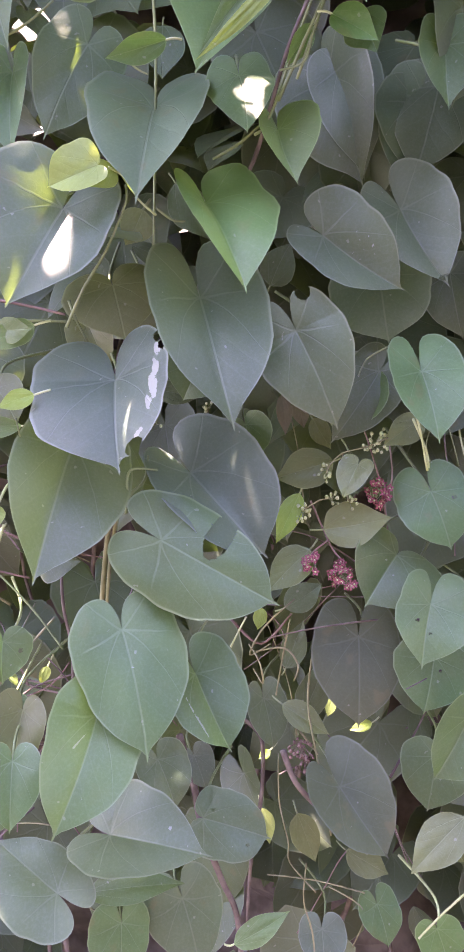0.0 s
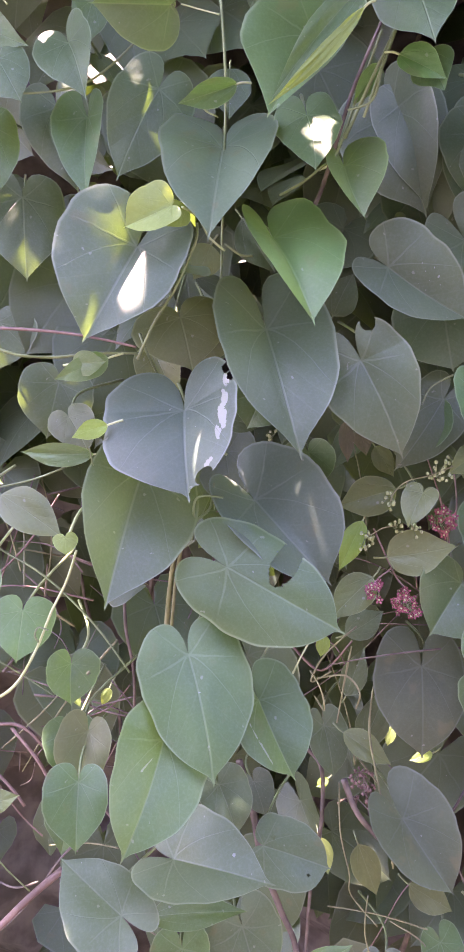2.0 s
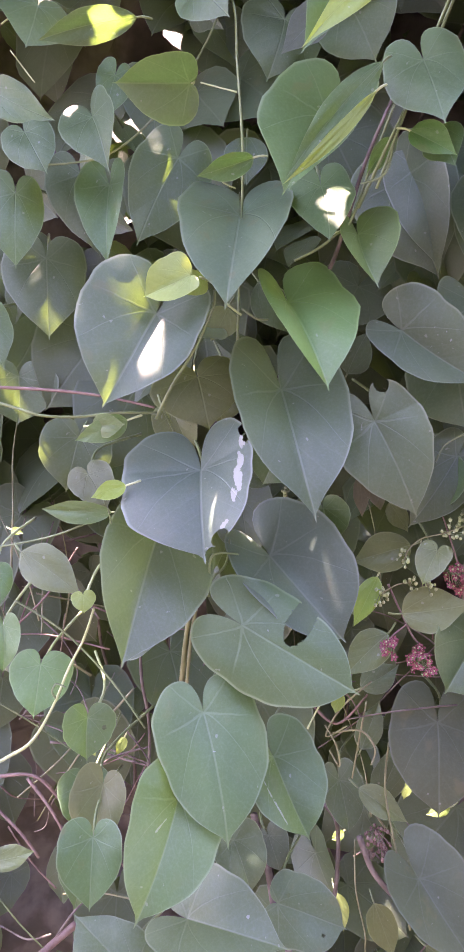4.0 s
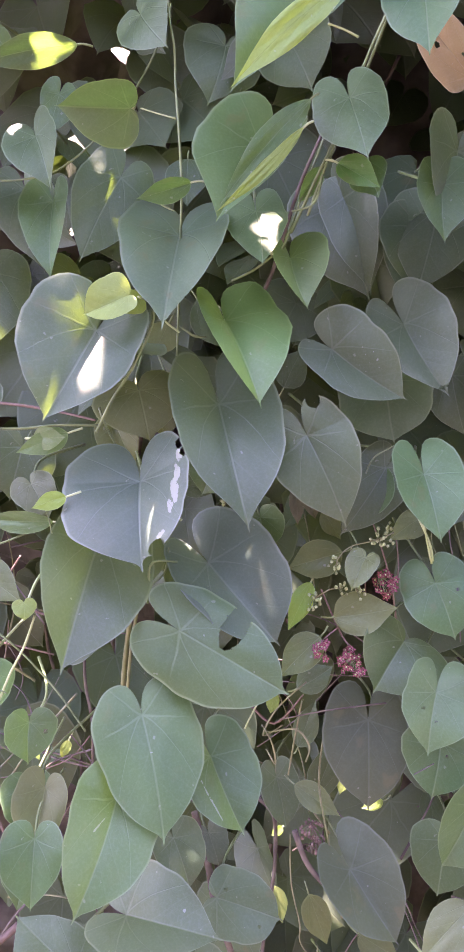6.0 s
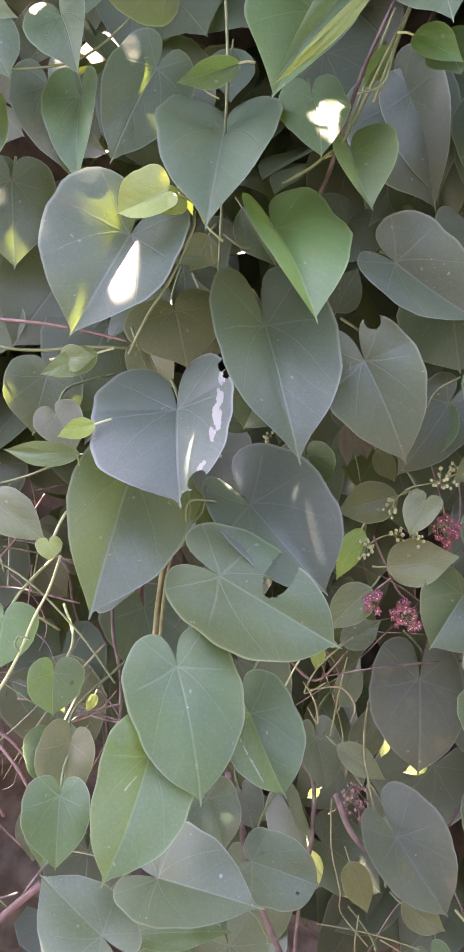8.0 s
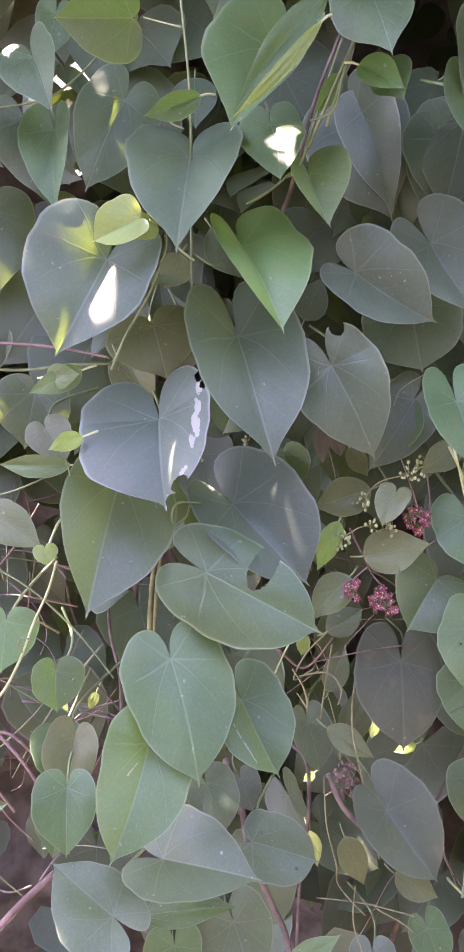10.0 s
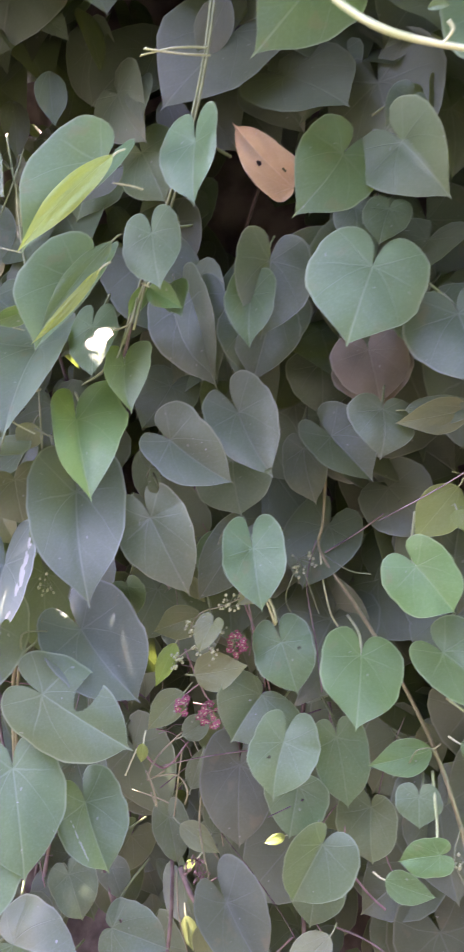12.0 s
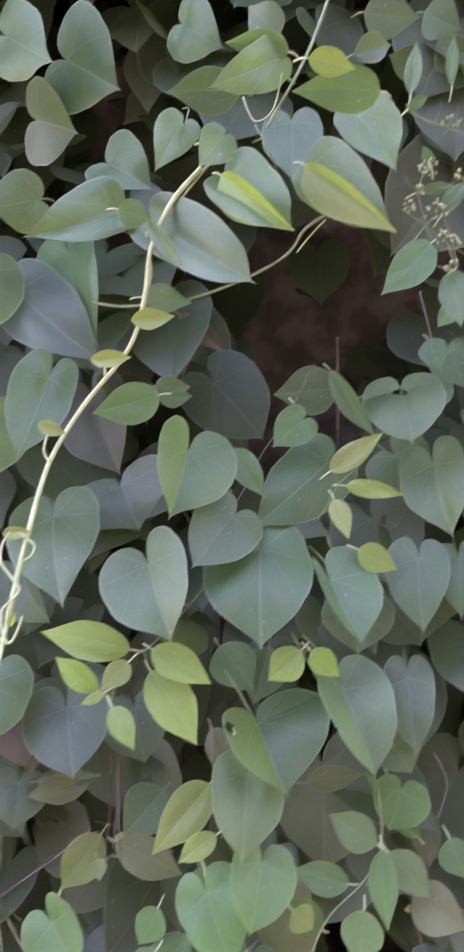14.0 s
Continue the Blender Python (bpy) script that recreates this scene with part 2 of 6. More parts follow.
def heart_outline(b, rnd, n=1, plump=None):
    """Half a heart from the notch to the tip: across 0..1, along -b..1."""
    w = 0.12 + rnd.uniform(-0.05, 0.07)
    k = rnd.uniform(0.40, 0.54)
    k = plump or k
    pts = bez((0.0, 0.0), (0.02, -0.55 * b), (0.14, -1.05 * b), (0.42, -b), 5 * n)
    pts += bez((0.42, -b), (0.76, -0.95 * b), (1.0, -0.40 * b), (1.0, w), 7 * n)
    pts += bez((1.0, w), (1.0, w + 0.40), (k + 0.10, 0.71 + 0.3 * max(0.0, k - 0.42)), (0.048, 0.918), 10 * n)
    return pts + [(0.026, 0.945), (0.017, 0.975), (0.0, 1.0)]


def oval_outline(rnd, n=1):
    m = rnd.uniform(0.36, 0.46)
    pts = bez((0.0, 0.0), (0.42, 0.02), (1.0, m - 0.26), (1.0, m), 8 * n)
    pts += bez((1.0, m), (1.0, m + 0.24), (0.36, 0.80), (0.05, 0.97), 10 * n)
    return pts + [(0.0, 1.0)]


def blade(outline, length, widths, folds, rnd, bow=0.05, rows=6, lift=0.10):
    """A leaf blade on its axis: x to the side, y along, z out of the upper face. Each half hinges on the midrib."""
    verts, uvs, edge, faces = [], [], [], []
    wave, phase = rnd.uniform(0.008, 0.022) * length, rnd.uniform(0, 6.3)
    sway = rnd.uniform(-0.028, 0.028) * length
    for sign, width, fold in ((1, widths[0], folds[0]), (-1, widths[1], folds[1])):
        cf, sf = math.cos(radians(fold)), math.sin(radians(fold))
        first, count = len(verts), len(outline)
        lobe, ripple = rnd.uniform(0.86, 1.14), rnd.uniform(0, 6.3)
        for k, (ox, oy) in enumerate(outline):
            oy = oy * lobe if oy < 0 else oy
            ox *= 1 + 0.022 * math.sin(9.0 * oy + ripple) + 0.012 * math.sin(23.0 * oy + 2 * ripple)
            my = max(0.0, min(1.0, oy * 0.96 - 0.03)) if oy > 0.03 else 0.0
            if k == count - 1:
                my = 1.0
            for j in range(rows + 1):
                u = j / rows
                x, s = ox * u, my + (oy - my) * u
                z = bow * length * (4 * s * (1 - s) if s > 0 else 3.2 * s * abs(s) * 2)
                z += wave * math.sin(phase + 9 * s + 2.5 * sign) * u * u * min(1.0, ox * 2)
                z -= lift * width * (x ** 2) * (0.6 + 0.4 * math.cos(3.0 * s + phase))
                z += 0.012 * length * math.sin(7.0 * x + phase) * math.sin(5.0 * s + 2.0 * phase)
                verts.append((sign * (width * x * cf) + (4 * sway * s * (1 - s) if s > 0 else 0.0), length * s, z + width * x * sf))
                uvs.append((0.5 + 0.5 * sign * x, (s + 0.75) / 2))
                edge.append(u if ox > 0.02 else 0.0)
        for k in range(count - 1):
            for j in range(rows):
                a = first + k * (rows + 1) + j
                quad = (a, a + 1, a + rows + 2, a + rows + 1)
                faces.append(quad if sign > 0 else quad[::-1])
    return verts, uvs, edge, faces


def tidy(me):
    bm = bmesh.new()
    bm.from_mesh(me)
    bmesh.ops.remove_doubles(bm, verts=bm.verts, dist=1e-5)
    bmesh.ops.dissolve_degenerate(bm, edges=bm.edges, dist=1e-6)
    bm.to_mesh(me)
    bm.free()


def facing(j, t, face):
    """The turn of a leaf whose stalk meets it at j, with its tip at t and its upper side towards the angles in face."""
    az, el = radians(face[0]), radians(face[1])
    y = (Vector(t) - Vector(j)).normalized()
    z = Vector((math.sin(az) * math.cos(el), -math.cos(az) * math.cos(el), math.sin(el)))
    z = (z - y * z.dot(y)).normalized()
    x = y.cross(z)
    return Matrix(((x.x, y.x, z.x, j[0]), (x.y, y.y, z.y, j[1]), (x.z, y.z, z.z, j[2]), (0, 0, 0, 1)))


def tube(points, radii, sides=7):
    """A round stem through the points, smoothed."""
    pts = [Vector(p) for p in points]
    fine, rad = [], []
    for i in range(len(pts) - 1):
        a, b, c, d = pts[max(0, i - 1)], pts[i], pts[i + 1], pts[min(len(pts) - 1, i + 2)]
        for k in range(6):
            t = k / 6
            fine.append(0.5 * ((2 * b) + (c - a) * t + (2 * a - 5 * b + 4 * c - d) * t * t + (3 * b - a - 3 * c + d) * t ** 3))
            rad.append(radii[min(i, len(radii) - 1)] * (1 - t) + radii[min(i + 1, len(radii) - 1)] * t)
    fine.append(pts[-1])
    rad.append(radii[-1])
    verts, faces = [], []
    side = Vector((1, 0, 0))
    for i, p in enumerate(fine):
        way = (fine[min(i + 1, len(fine) - 1)] - fine[max(i - 1, 0)]).normalized()
        side = (side - way * side.dot(way))
        side = side.normalized() if side.length > 1e-4 else way.orthogonal().normalized()
        up = way.cross(side)
        for k in range(sides):
            a = 2 * math.pi * k / sides
            verts.append(p + rad[i] * (math.cos(a) * side + math.sin(a) * up))
    for i in range(len(fine) - 1):
        for k in range(sides):
            a, b = i * sides + k, i * sides + (k + 1) % sides
            faces.append((a, b, b + sides, a + sides))
    faces.append(tuple(range(sides))[::-1])
    faces.append(tuple(range(len(verts) - sides, len(verts))))
    return verts, faces


def part(name, me, parent, label=""):
    ob = new(name, me)
    ob.parent = parent
    return tagged(ob, label)


def stem(parent, points, thick, thin, material=GREEN_STEM, name="stem", label=""):
    """A stem in world places, swollen a little at some of its joints."""
    rnd = random.Random(round(1000 * points[0][0]) + len(points))
    n = max(1, len(points) - 1)
    radii = [(thick + (thin - thick) * i / n) * rnd.uniform(0.88, 1.16) for i in range(n + 1)]
    v, f = tube([Vector(p) - parent.location for p in points], radii, 8)
    return part(name, mesh_of(name, v, f, material), parent, label)


def ball(verts, faces, c, r, flat=1.0):
    """A small rounded grain."""
    a = len(verts)
    for k, (ring, h) in enumerate(((0.0, -1.0), (0.72, -0.69), (1.0, 0.0), (0.72, 0.69), (0.0, 1.0))):
        for i in range(6):
            t = i * math.pi / 3
            verts.append((c[0] + r * ring * math.cos(t), c[1] + r * ring * math.sin(t), c[2] + r * h * flat))
    for k in range(4):
        for i in range(6):
            p, q = a + 6 * k + i, a + 6 * k + (i + 1) % 6
            faces.append((p, q, q + 6, p + 6))


def floret(verts, faces, c, r, rnd):
    """A tiny five-petalled flower that looks outwards."""
    y = Vector((rnd.uniform(-0.8, 0.8), -1.0, rnd.uniform(-0.5, 0.9))).normalized()
    u = y.orthogonal().normalized()
    w = y.cross(u)
    for k in range(5):
        t = k * 2 * math.pi / 5 + rnd.uniform(-0.1, 0.1)
        out, side = math.cos(t) * u + math.sin(t) * w, -math.sin(t) * u + math.cos(t) * w
        a = len(verts)
        for o, s, h in ((0.1, 0.0, 0.0), (0.55, 0.34, 0.16), (1.0, 0.16, 0.34), (1.0, -0.16, 0.34), (0.55, -0.34, 0.16)):
            verts.append(Vector(c) + r * (o * out + s * side + h * y))
        faces.append((a, a + 1, a + 2, a + 3, a + 4))


def cluster(parent, kind, place, radius, count, seed):
    """A head of flowers, green buds or dry seed grains, each on its thread of a stalk."""
    rnd = random.Random(seed)
    c = Vector(place) - parent.location
    root = c + Vector((rnd.uniform(-0.4, 0.4), 0.6, rnd.uniform(-0.6, 0.6))) * radius
    stalks, sf, verts, faces, eyes, ef = [], [], [], [], [], []
    for _ in range(count):
        way = Vector((rnd.gauss(0, 1), rnd.gauss(-0.3, 0.8), rnd.gauss(0, 1))).normalized()
        p = c + way * radius * rnd.uniform(0.55, 1.0)
        v, f = tube([root, root.lerp(p, 0.5) + Vector((0, 0, 0.0006)), p], [0.00028, 0.00025], 4)
        sf += [tuple(i + len(stalks) for i in g) for g in f]
        stalks += v
        if kind == "flower":
            floret(verts, faces, p, rnd.uniform(0.0026, 0.0036), rnd)
            ball(eyes, ef, p - Vector((0, 0.0006, 0)), 0.0008)
        else:
            ball(verts, faces, p, rnd.uniform(0.0010, 0.0017) if kind == "bud" else rnd.uniform(0.0010, 0.0018), 1.15)
    name = {"flower": "flower_head", "bud": "inflorescence", "dry": "seed_head"}[kind]
    label = {"flower": "dark pink flower head", "bud": "small pale green buds", "dry": "dry pinkish brown seed grains"}[kind]
    head = part(name, mesh_of(name, verts, faces, {"flower": PINK, "bud": BUD, "dry": REDDISH}[kind]), parent, label)
    part("stalk", mesh_of("stalk", stalks, sf, GREEN_STEM if kind != "dry" else REDDISH), head)
    if eyes:
        part("flower_eye", mesh_of("flower_eye", eyes, ef, BUD), head)


def plant(name, label, category, base, group=""):
    ob = new(name)
    ob.empty_display_size = 0.05
    ob.location = base
    bpy.context.view_layer.update()
    return tagged(ob, label, category, group)


def set_leaf(parent, me, j, t, face, rnd, tone, back, short=False):
    ob = part("leaf", me, parent)
    m = facing(j, t, face)
    ob.matrix_parent_inverse = Matrix.Translation(-parent.location)
    ob.matrix_basis = m
    if parent.name.startswith("twining"):
        return ob
    # the stalk, in the leaf's own space
    inv = m.inverted()
    start = Vector((0, 0.004, -0.001))
    end = Vector(j) + Vector((rnd.uniform(-0.03, 0.03), back, rnd.uniform(0.015, 0.05)))
    mid = Vector(j) + Vector((rnd.uniform(-0.008, 0.008), back * 0.35, rnd.uniform(0.006, 0.02)))
    if short:
        away = (Vector(j) - Vector(t)).normalized()
        mid = Vector(j) + away * 0.004 + Vector((0, 0.001, 0))
        end = Vector(j) + away * 0.010 + Vector((0, 0.006, 0))
    v, f = tube([start, inv @ mid, inv @ end], [0.0007, 0.0008, 0.0009] if short else [0.0011, 0.0012, 0.0014], 6)
    part("petiole", mesh_of("petiole", v, f, PALE_STEM if tone in "gy" else GREEN_STEM), ob)
    return ob


def bitten(v, uv, f, bites, rnd):
    """Faces left over where insects have eaten: ragged ovals given by their place across and along, and their half sizes."""
    kept = []
    for face in f:
        x = sum(uv[i][0] for i in face) / len(face) * 2 - 1
        s = sum(uv[i][1] for i in face) / len(face) * 2 - 0.75
        if all(((x - a) / c) ** 2 + ((s - b) / d) ** 2 > rnd.uniform(0.92, 1.08) for a, b, c, d in bites):
            kept.append(face)
    return kept


def mark_scars_and_sun(me, uv, scars_and_sun):
    """Marks the silvery scarring and specks of a leaf, and the sunlight painted on one: thin slanting ovals by place,
    half sizes and turn.
    """
    marks = []
    for gx, gy in uv:
        x, y, best = gx * 2 - 1, gy * 2 - 0.75, 0.0
        for a, b, c, d, turn in scars_and_sun:
            ca, sa = math.cos(radians(turn)), math.sin(radians(turn))
            u, w = ca * (x - a) + sa * (y - b), ca * (y - b) - sa * (x - a)
            best = max(best, 1.0 - 0.5 * ((u / c) ** 2 + (w / d) ** 2))
        marks.append(best)
    me.attributes.new("scar_or_sun", "FLOAT", "POINT").data.foreach_set("value", marks)


def heart(parent, j, t, face, widths, folds, b, tone, seed, bites=(), plump=None, scars_and_sun=()):
    rnd = random.Random(seed)
    length = (Vector(t) - Vector(j)).length
    fine = (7 if any(q[2] > 0.12 for q in bites) else 4) if bites or scars_and_sun else 1
    v, uv, e, f = blade(heart_outline(b, rnd, fine, plump), length, widths, folds, rnd, rnd.uniform(0.03, 0.10), 6 * fine, rnd.uniform(0.12, 0.42))
    if bites:
        f = bitten(v, uv, f, bites, rnd)
    me = mesh_of("leaf", v, f, TONES[tone], uv, e)
    if scars_and_sun:
        mark_scars_and_sun(me, uv, scars_and_sun)
    tidy(me)
    return set_leaf(parent, me, j, t, face, rnd, tone, 0.07)


def oval(parent, j, t, face, widths, folds, tone, seed):
    rnd = random.Random(seed)
    length = (Vector(t) - Vector(j)).length
    v, uv, e, f = blade(oval_outline(rnd), length, widths, folds, rnd, rnd.uniform(0.02, 0.06), 5)
    me = mesh_of("leaf", v, f, TONES[tone], uv, e)
    tidy(me)
    return set_leaf(parent, me, j, t, face, rnd, tone, 0.03, True)


vine_a = plant("climbing_vine", "climbing vine with large dark green heart-shaped leaves", "vine", (0.05, 0.62, 0.0), "vines of the leaf wall")
vine_b = plant("climbing_vine", "climbing vine with mid-green heart-shaped leaves, some insect-bitten", "vine", (0.20, 0.63, 0.0), "vines of the leaf wall")
vine_c = plant("climbing_vine", "climbing vine with broad blue-green heart-shaped leaves", "vine", (-0.10, 0.60, 0.0), "vines of the leaf wall")
vine_d = plant("climbing_vine", "shaded climbing vine with dark heart-shaped leaves low in the thicket", "vine", (0.02, 0.70, 0.0), "vines of the leaf wall")
vine_e = plant("climbing_vine", "young climbing vine with small green leaves on thin stems", "vine", (-0.22, 0.58, 0.0), "vines of the leaf wall")
vine_f = plant("climbing_vine", "climbing vine with grey-green leaves hanging in bright haze", "vine", (-0.20, 0.66, 0.0), "vines of the leaf wall")
vine_g = plant("climbing_vine", "climbing vine with smooth mid-green heart leaves and one withered leaf", "vine", (0.16, 0.64, 0.0), "vines of the leaf wall")
vine_i = plant("climbing_vine", "climbing vine with broad overlapping heart leaves with drawn-out tips", "vine", (0.34, 0.55, 0.0), "vines of the leaf wall")
vine_j = plant("climbing_vine", "climbing vine with rounded green heart leaves, some holed", "vine", (0.52, 0.52, 0.0), "vines of the leaf wall")
vine_k = plant("climbing_vine", "overhanging vine with folded pale green leaves seen from below", "vine", (0.45, 0.50, 0.0), "vines of the leaf wall")
vine_l = plant("leafy_shrub", "shrub twig with pointed yellow-green oval leaves", "shrub", (0.40, 0.56, 0.0), "shrubs in the thicket")
vine_m = plant("leafy_shrub", "shrub twig with small bright oval leaves", "shrub", (0.56, 0.50, 0.0), "shrubs in the thicket")
vine_n = plant("leafy_shrub", "shrub with olive and green pointed oval leaves", "shrub", (0.60, 0.54, 0.0), "shrubs in the thicket")
vine_o = plant("flowering_shrub", "shrub with olive leaves, green buds and dark pink flower heads", "shrub", (0.12, 0.62, 0.0), "shrubs in the thicket")


def main_stem(parent, tops):
    """The woody stem that carries a plant up from the ground, behind its leaves."""
    rnd = random.Random(round(1000 * parent.location.x) + 7)
    for top in tops:
        base = parent.location
        pts = [Vector((base.x, base.y, -0.01))]
        for k in range(1, 8):
            z = top[1] * k / 7
            x = base.x + (top[0] - base.x) * (k / 7) ** 1.5 + rnd.gauss(0, 0.03)
            pts.append(Vector((x, max(front(x, z) + 0.30, 0.5 * (base.y + front(x, z) + 0.30)) + rnd.gauss(0, 0.02), z)))
        stem(parent, pts, 0.0045, 0.002, BARK)


main_stem(vine_a, [(0.04, 1.85)])
main_stem(vine_b, [(0.22, 1.55)])
main_stem(vine_c, [(-0.08, 1.60)])
main_stem(vine_d, [(0.02, 1.32), (0.10, 1.30)])
main_stem(vine_e, [(-0.24, 1.50)])
main_stem(vine_f, [(-0.20, 1.92)])
main_stem(vine_g, [(0.14, 2.0)])
main_stem(vine_i, [(0.34, 2.05)])
main_stem(vine_j, [(0.52, 1.95)])
main_stem(vine_k, [(0.46, 2.25)])
main_stem(vine_l, [(0.40, 1.80)])
main_stem(vine_m, [(0.56, 1.92)])
main_stem(vine_n, [(0.62, 2.10)])
main_stem(vine_o, [(0.12, 1.45)])
twig = plant("twining_shoot", "pale green twining shoot hanging free with tendrils and young leaves", "vine", (0.36, 0.30, 0.0))
vine_p = twig
heart(vine_a, (-0.057, 0.526, 1.698), (-0.061, 0.446, 1.611), (7, -18), (0.048, 0.047), (8, 45), 0.55, "d", 1, plump=0.6)
heart(vine_a, (0.009, 0.460, 1.740), (-0.022, 0.428, 1.680), (1, -19), (0.044, 0.036), (8, 62), 0.6, "m", 2)
heart(vine_a, (0.005, 0.500, 1.709), (0.010, 0.470, 1.661), (-1, -21), (0.025, 0.023), (8, 8), 0.6, "m", 3)
heart(vine_a, (0.032, 0.500, 1.674), (0.044, 0.470, 1.629), (-5, -17), (0.020, 0.032), (62, 8), 0.4, "g", 4)
heart(vine_a, (-0.019, 0.514, 1.628), (0.010, 0.454, 1.556), (1, -11), (0.036, 0.045), (68, 8), 0.50, "g", 5, plump=0.6)
heart(vine_a, (-0.024, 0.515, 1.562), (0.002, 0.458, 1.466), (1, -2), (0.048, 0.049), (43, 8), 0.46, "d", 6, plump=0.46)
heart(vine_a, (0.047, 0.506, 1.537), (0.080, 0.508, 1.463), (-7, 0), (0.037, 0.035), (8, 8), 0.35, "d", 7, [(-.44, -.30, .16, .085)])
heart(vine_a, (0.067, 0.515, 1.606), (0.126, 0.503, 1.565), (-11, -9), (0.036, 0.038), (56, 8), 0.35, "d", 8, scars_and_sun=[(-0.2, 0.3, .03, .012, 0), (-0.35, 0.35, .03, .012, 0), (-0.25, 0.42, .03, .012, 0), (-0.4, 0.48, .03, .012, 0), (-0.3, 0.55, .03, .012, 0), (-0.15, 0.5, .03, .012, 0), (-0.2, 0.62, .03, .012, 0), (-0.45, 0.28, .03, .012, 0), (-0.5, 0.4, .03, .012, 0), (-0.1, 0.35, .03, .012, 0)])
heart(vine_a, (0.128, 0.535, 1.629), (0.160, 0.509, 1.568), (-15, -10), (0.037, 0.039), (54, 8), 0.48, "d", 9, [(-.02, .88, .12, .02)])
heart(vine_a, (0.119, 0.560, 1.584), (0.126, 0.550, 1.530), (-12, -6), (0.043, 0.040), (8, 8), 0.3, "d", 10, plump=0.7)
heart(vine_a, (0.121, 0.560, 1.508), (0.080, 0.550, 1.449), (-6, 8), (0.026, 0.027), (8, 8), 0.3, "d", 11)
heart(vine_a, (-0.113, 0.470, 1.614), (-0.145, 0.440, 1.546), (13, 15), (0.057, 0.044), (26, 34), 0.40, "d", 55, plump=0.55)
heart(vine_a, (-0.086, 0.455, 1.637), (-0.118, 0.450, 1.622), (10, -11), (0.019, 0.019), (8, 57), 0.12, "y", 56, plump=.7)
oval(vine_a, (-0.077, 0.460, 1.638), (-0.092, 0.460, 1.625), (8, -11), (0.009, 0.010), (8, 8), "y", 57)
heart(vine_a, (-0.093, 0.540, 1.574), (-0.082, 0.530, 1.530), (7, -1), (0.041, 0.037), (8, 8), 0.3, "o", 58)
heart(vine_a, (-0.115, 0.550, 1.545), (-0.098, 0.550, 1.508), (9, 1), (0.021, 0.021), (8, 41), 0.3, "o", 59)
oval(vine_a, (-0.043, 0.540, 1.650), (-0.017, 0.540, 1.608), (3, -13), (0.016, 0.016), (8, 35), "d", 229)
oval(vine_a, (0.032, 0.580, 1.579), (0.049, 0.580, 1.614), (-4, -9), (0.015, 0.015), (8, 8), "d", 235)
oval(vine_a, (0.115, 0.600, 1.577), (0.155, 0.600, 1.618), (-13, -9), (0.016, 0.016), (8, 8), "d", 238)
oval(vine_a, (-0.055, 0.580, 1.780), (-0.055, 0.570, 1.736), (3, -20), (0.019, 0.019), (8, 8), "m", 241)
oval(vine_a, (0.041, 0.442, 1.765), (-0.020, 0.432, 1.692), (-1, -24), (0.010, 0.010), (8, 8), "m", 312)
oval(vine_a, (0.035, 0.424, 1.739), (-0.022, 0.421, 1.684), (-1, -23), (0.004, 0.005), (8, 8), "y", 313)
heart(vine_b, (0.139, 0.500, 1.507), (0.147, 0.475, 1.456), (-11, 8), (0.030, 0.031), (39, 8), 0.55, "m", 12)
heart(vine_b, (0.160, 0.535, 1.412), (0.174, 0.521, 1.367), (-13, 16), (0.031, 0.030), (8, 8), 0.55, "m", 13, [(-.5, .2, .05, .03)], plump=0.55)
heart(vine_b, (0.138, 0.550, 1.356), (0.108, 0.530, 1.317), (-8, 21), (0.047, 0.048), (45, 8), 0.2, "m", 14, plump=0.55, scars_and_sun=[(.15, .2, .05, .03, 30)])
heart(vine_b, (0.159, 0.520, 1.323), (0.148, 0.500, 1.277), (-12, 25), (0.034, 0.035), (41, 8), 0.5, "m", 15, [(.3, .3, .05, .03), (-.1, .45, .04, .02)])
heart(vine_b, (0.170, 0.540, 1.270), (0.160, 0.530, 1.224), (-12, 28), (0.033, 0.032), (8, 8), 0.3, "m", 16, [(-.2, .2, .05, .025)])
heart(vine_b, (0.191, 0.510, 1.232), (0.161, 0.500, 1.183), (1, 33), (0.038, 0.039), (52, 8), 0.35, "m", 17)
heart(vine_b, (0.186, 0.570, 1.163), (0.176, 0.560, 1.115), (-13, 34), (0.032, 0.032), (8, 8), 0.3, "m", 18)
heart(vine_b, (0.209, 0.550, 1.314), (0.217, 0.540, 1.248), (-3, 27), (0.027, 0.029), (8, 8), 0.3, "m", 19)
heart(vine_b, (0.241, 0.570, 1.234), (0.240, 0.560, 1.181), (-5, 31), (0.035, 0.035), (8, 43), 0.3, "m", 20)
heart(vine_b, (0.282, 0.510, 1.486), (0.310, 0.490, 1.448), (0, 14), (0.035, 0.035), (8, 43), 0.4, "g", 188, plump=0.75)
heart(vine_b, (0.231, 0.507, 1.407), (0.221, 0.458, 1.360), (7, 21), (0.036, 0.039), (8, 8), 0.38, "g", 189)
heart(vine_b, (0.305, 0.520, 1.405), (0.353, 0.490, 1.360), (-3, 21), (0.041, 0.041), (40, 8), 0.3, "g", 190, plump=0.7)
heart(vine_b, (0.380, 0.490, 1.391), (0.373, 0.480, 1.357), (-7, 22), (0.025, 0.025), (8, 8), 0.35, "g", 191)
heart(vine_b, (0.333, 0.480, 1.321), (0.369, 0.470, 1.278), (-5, 28), (0.024, 0.024), (47, 8), 0.2, "g", 192)
oval(vine_b, (0.316, 0.510, 1.326), (0.347, 0.510, 1.311), (-3, 26), (0.013, 0.014), (8, 8), "g", 193)
heart(vine_b, (0.288, 0.470, 1.249), (0.252, 0.465, 1.246), (3, 32), (0.016, 0.016), (31, 8), 0.25, "g", 194, plump=0.7)
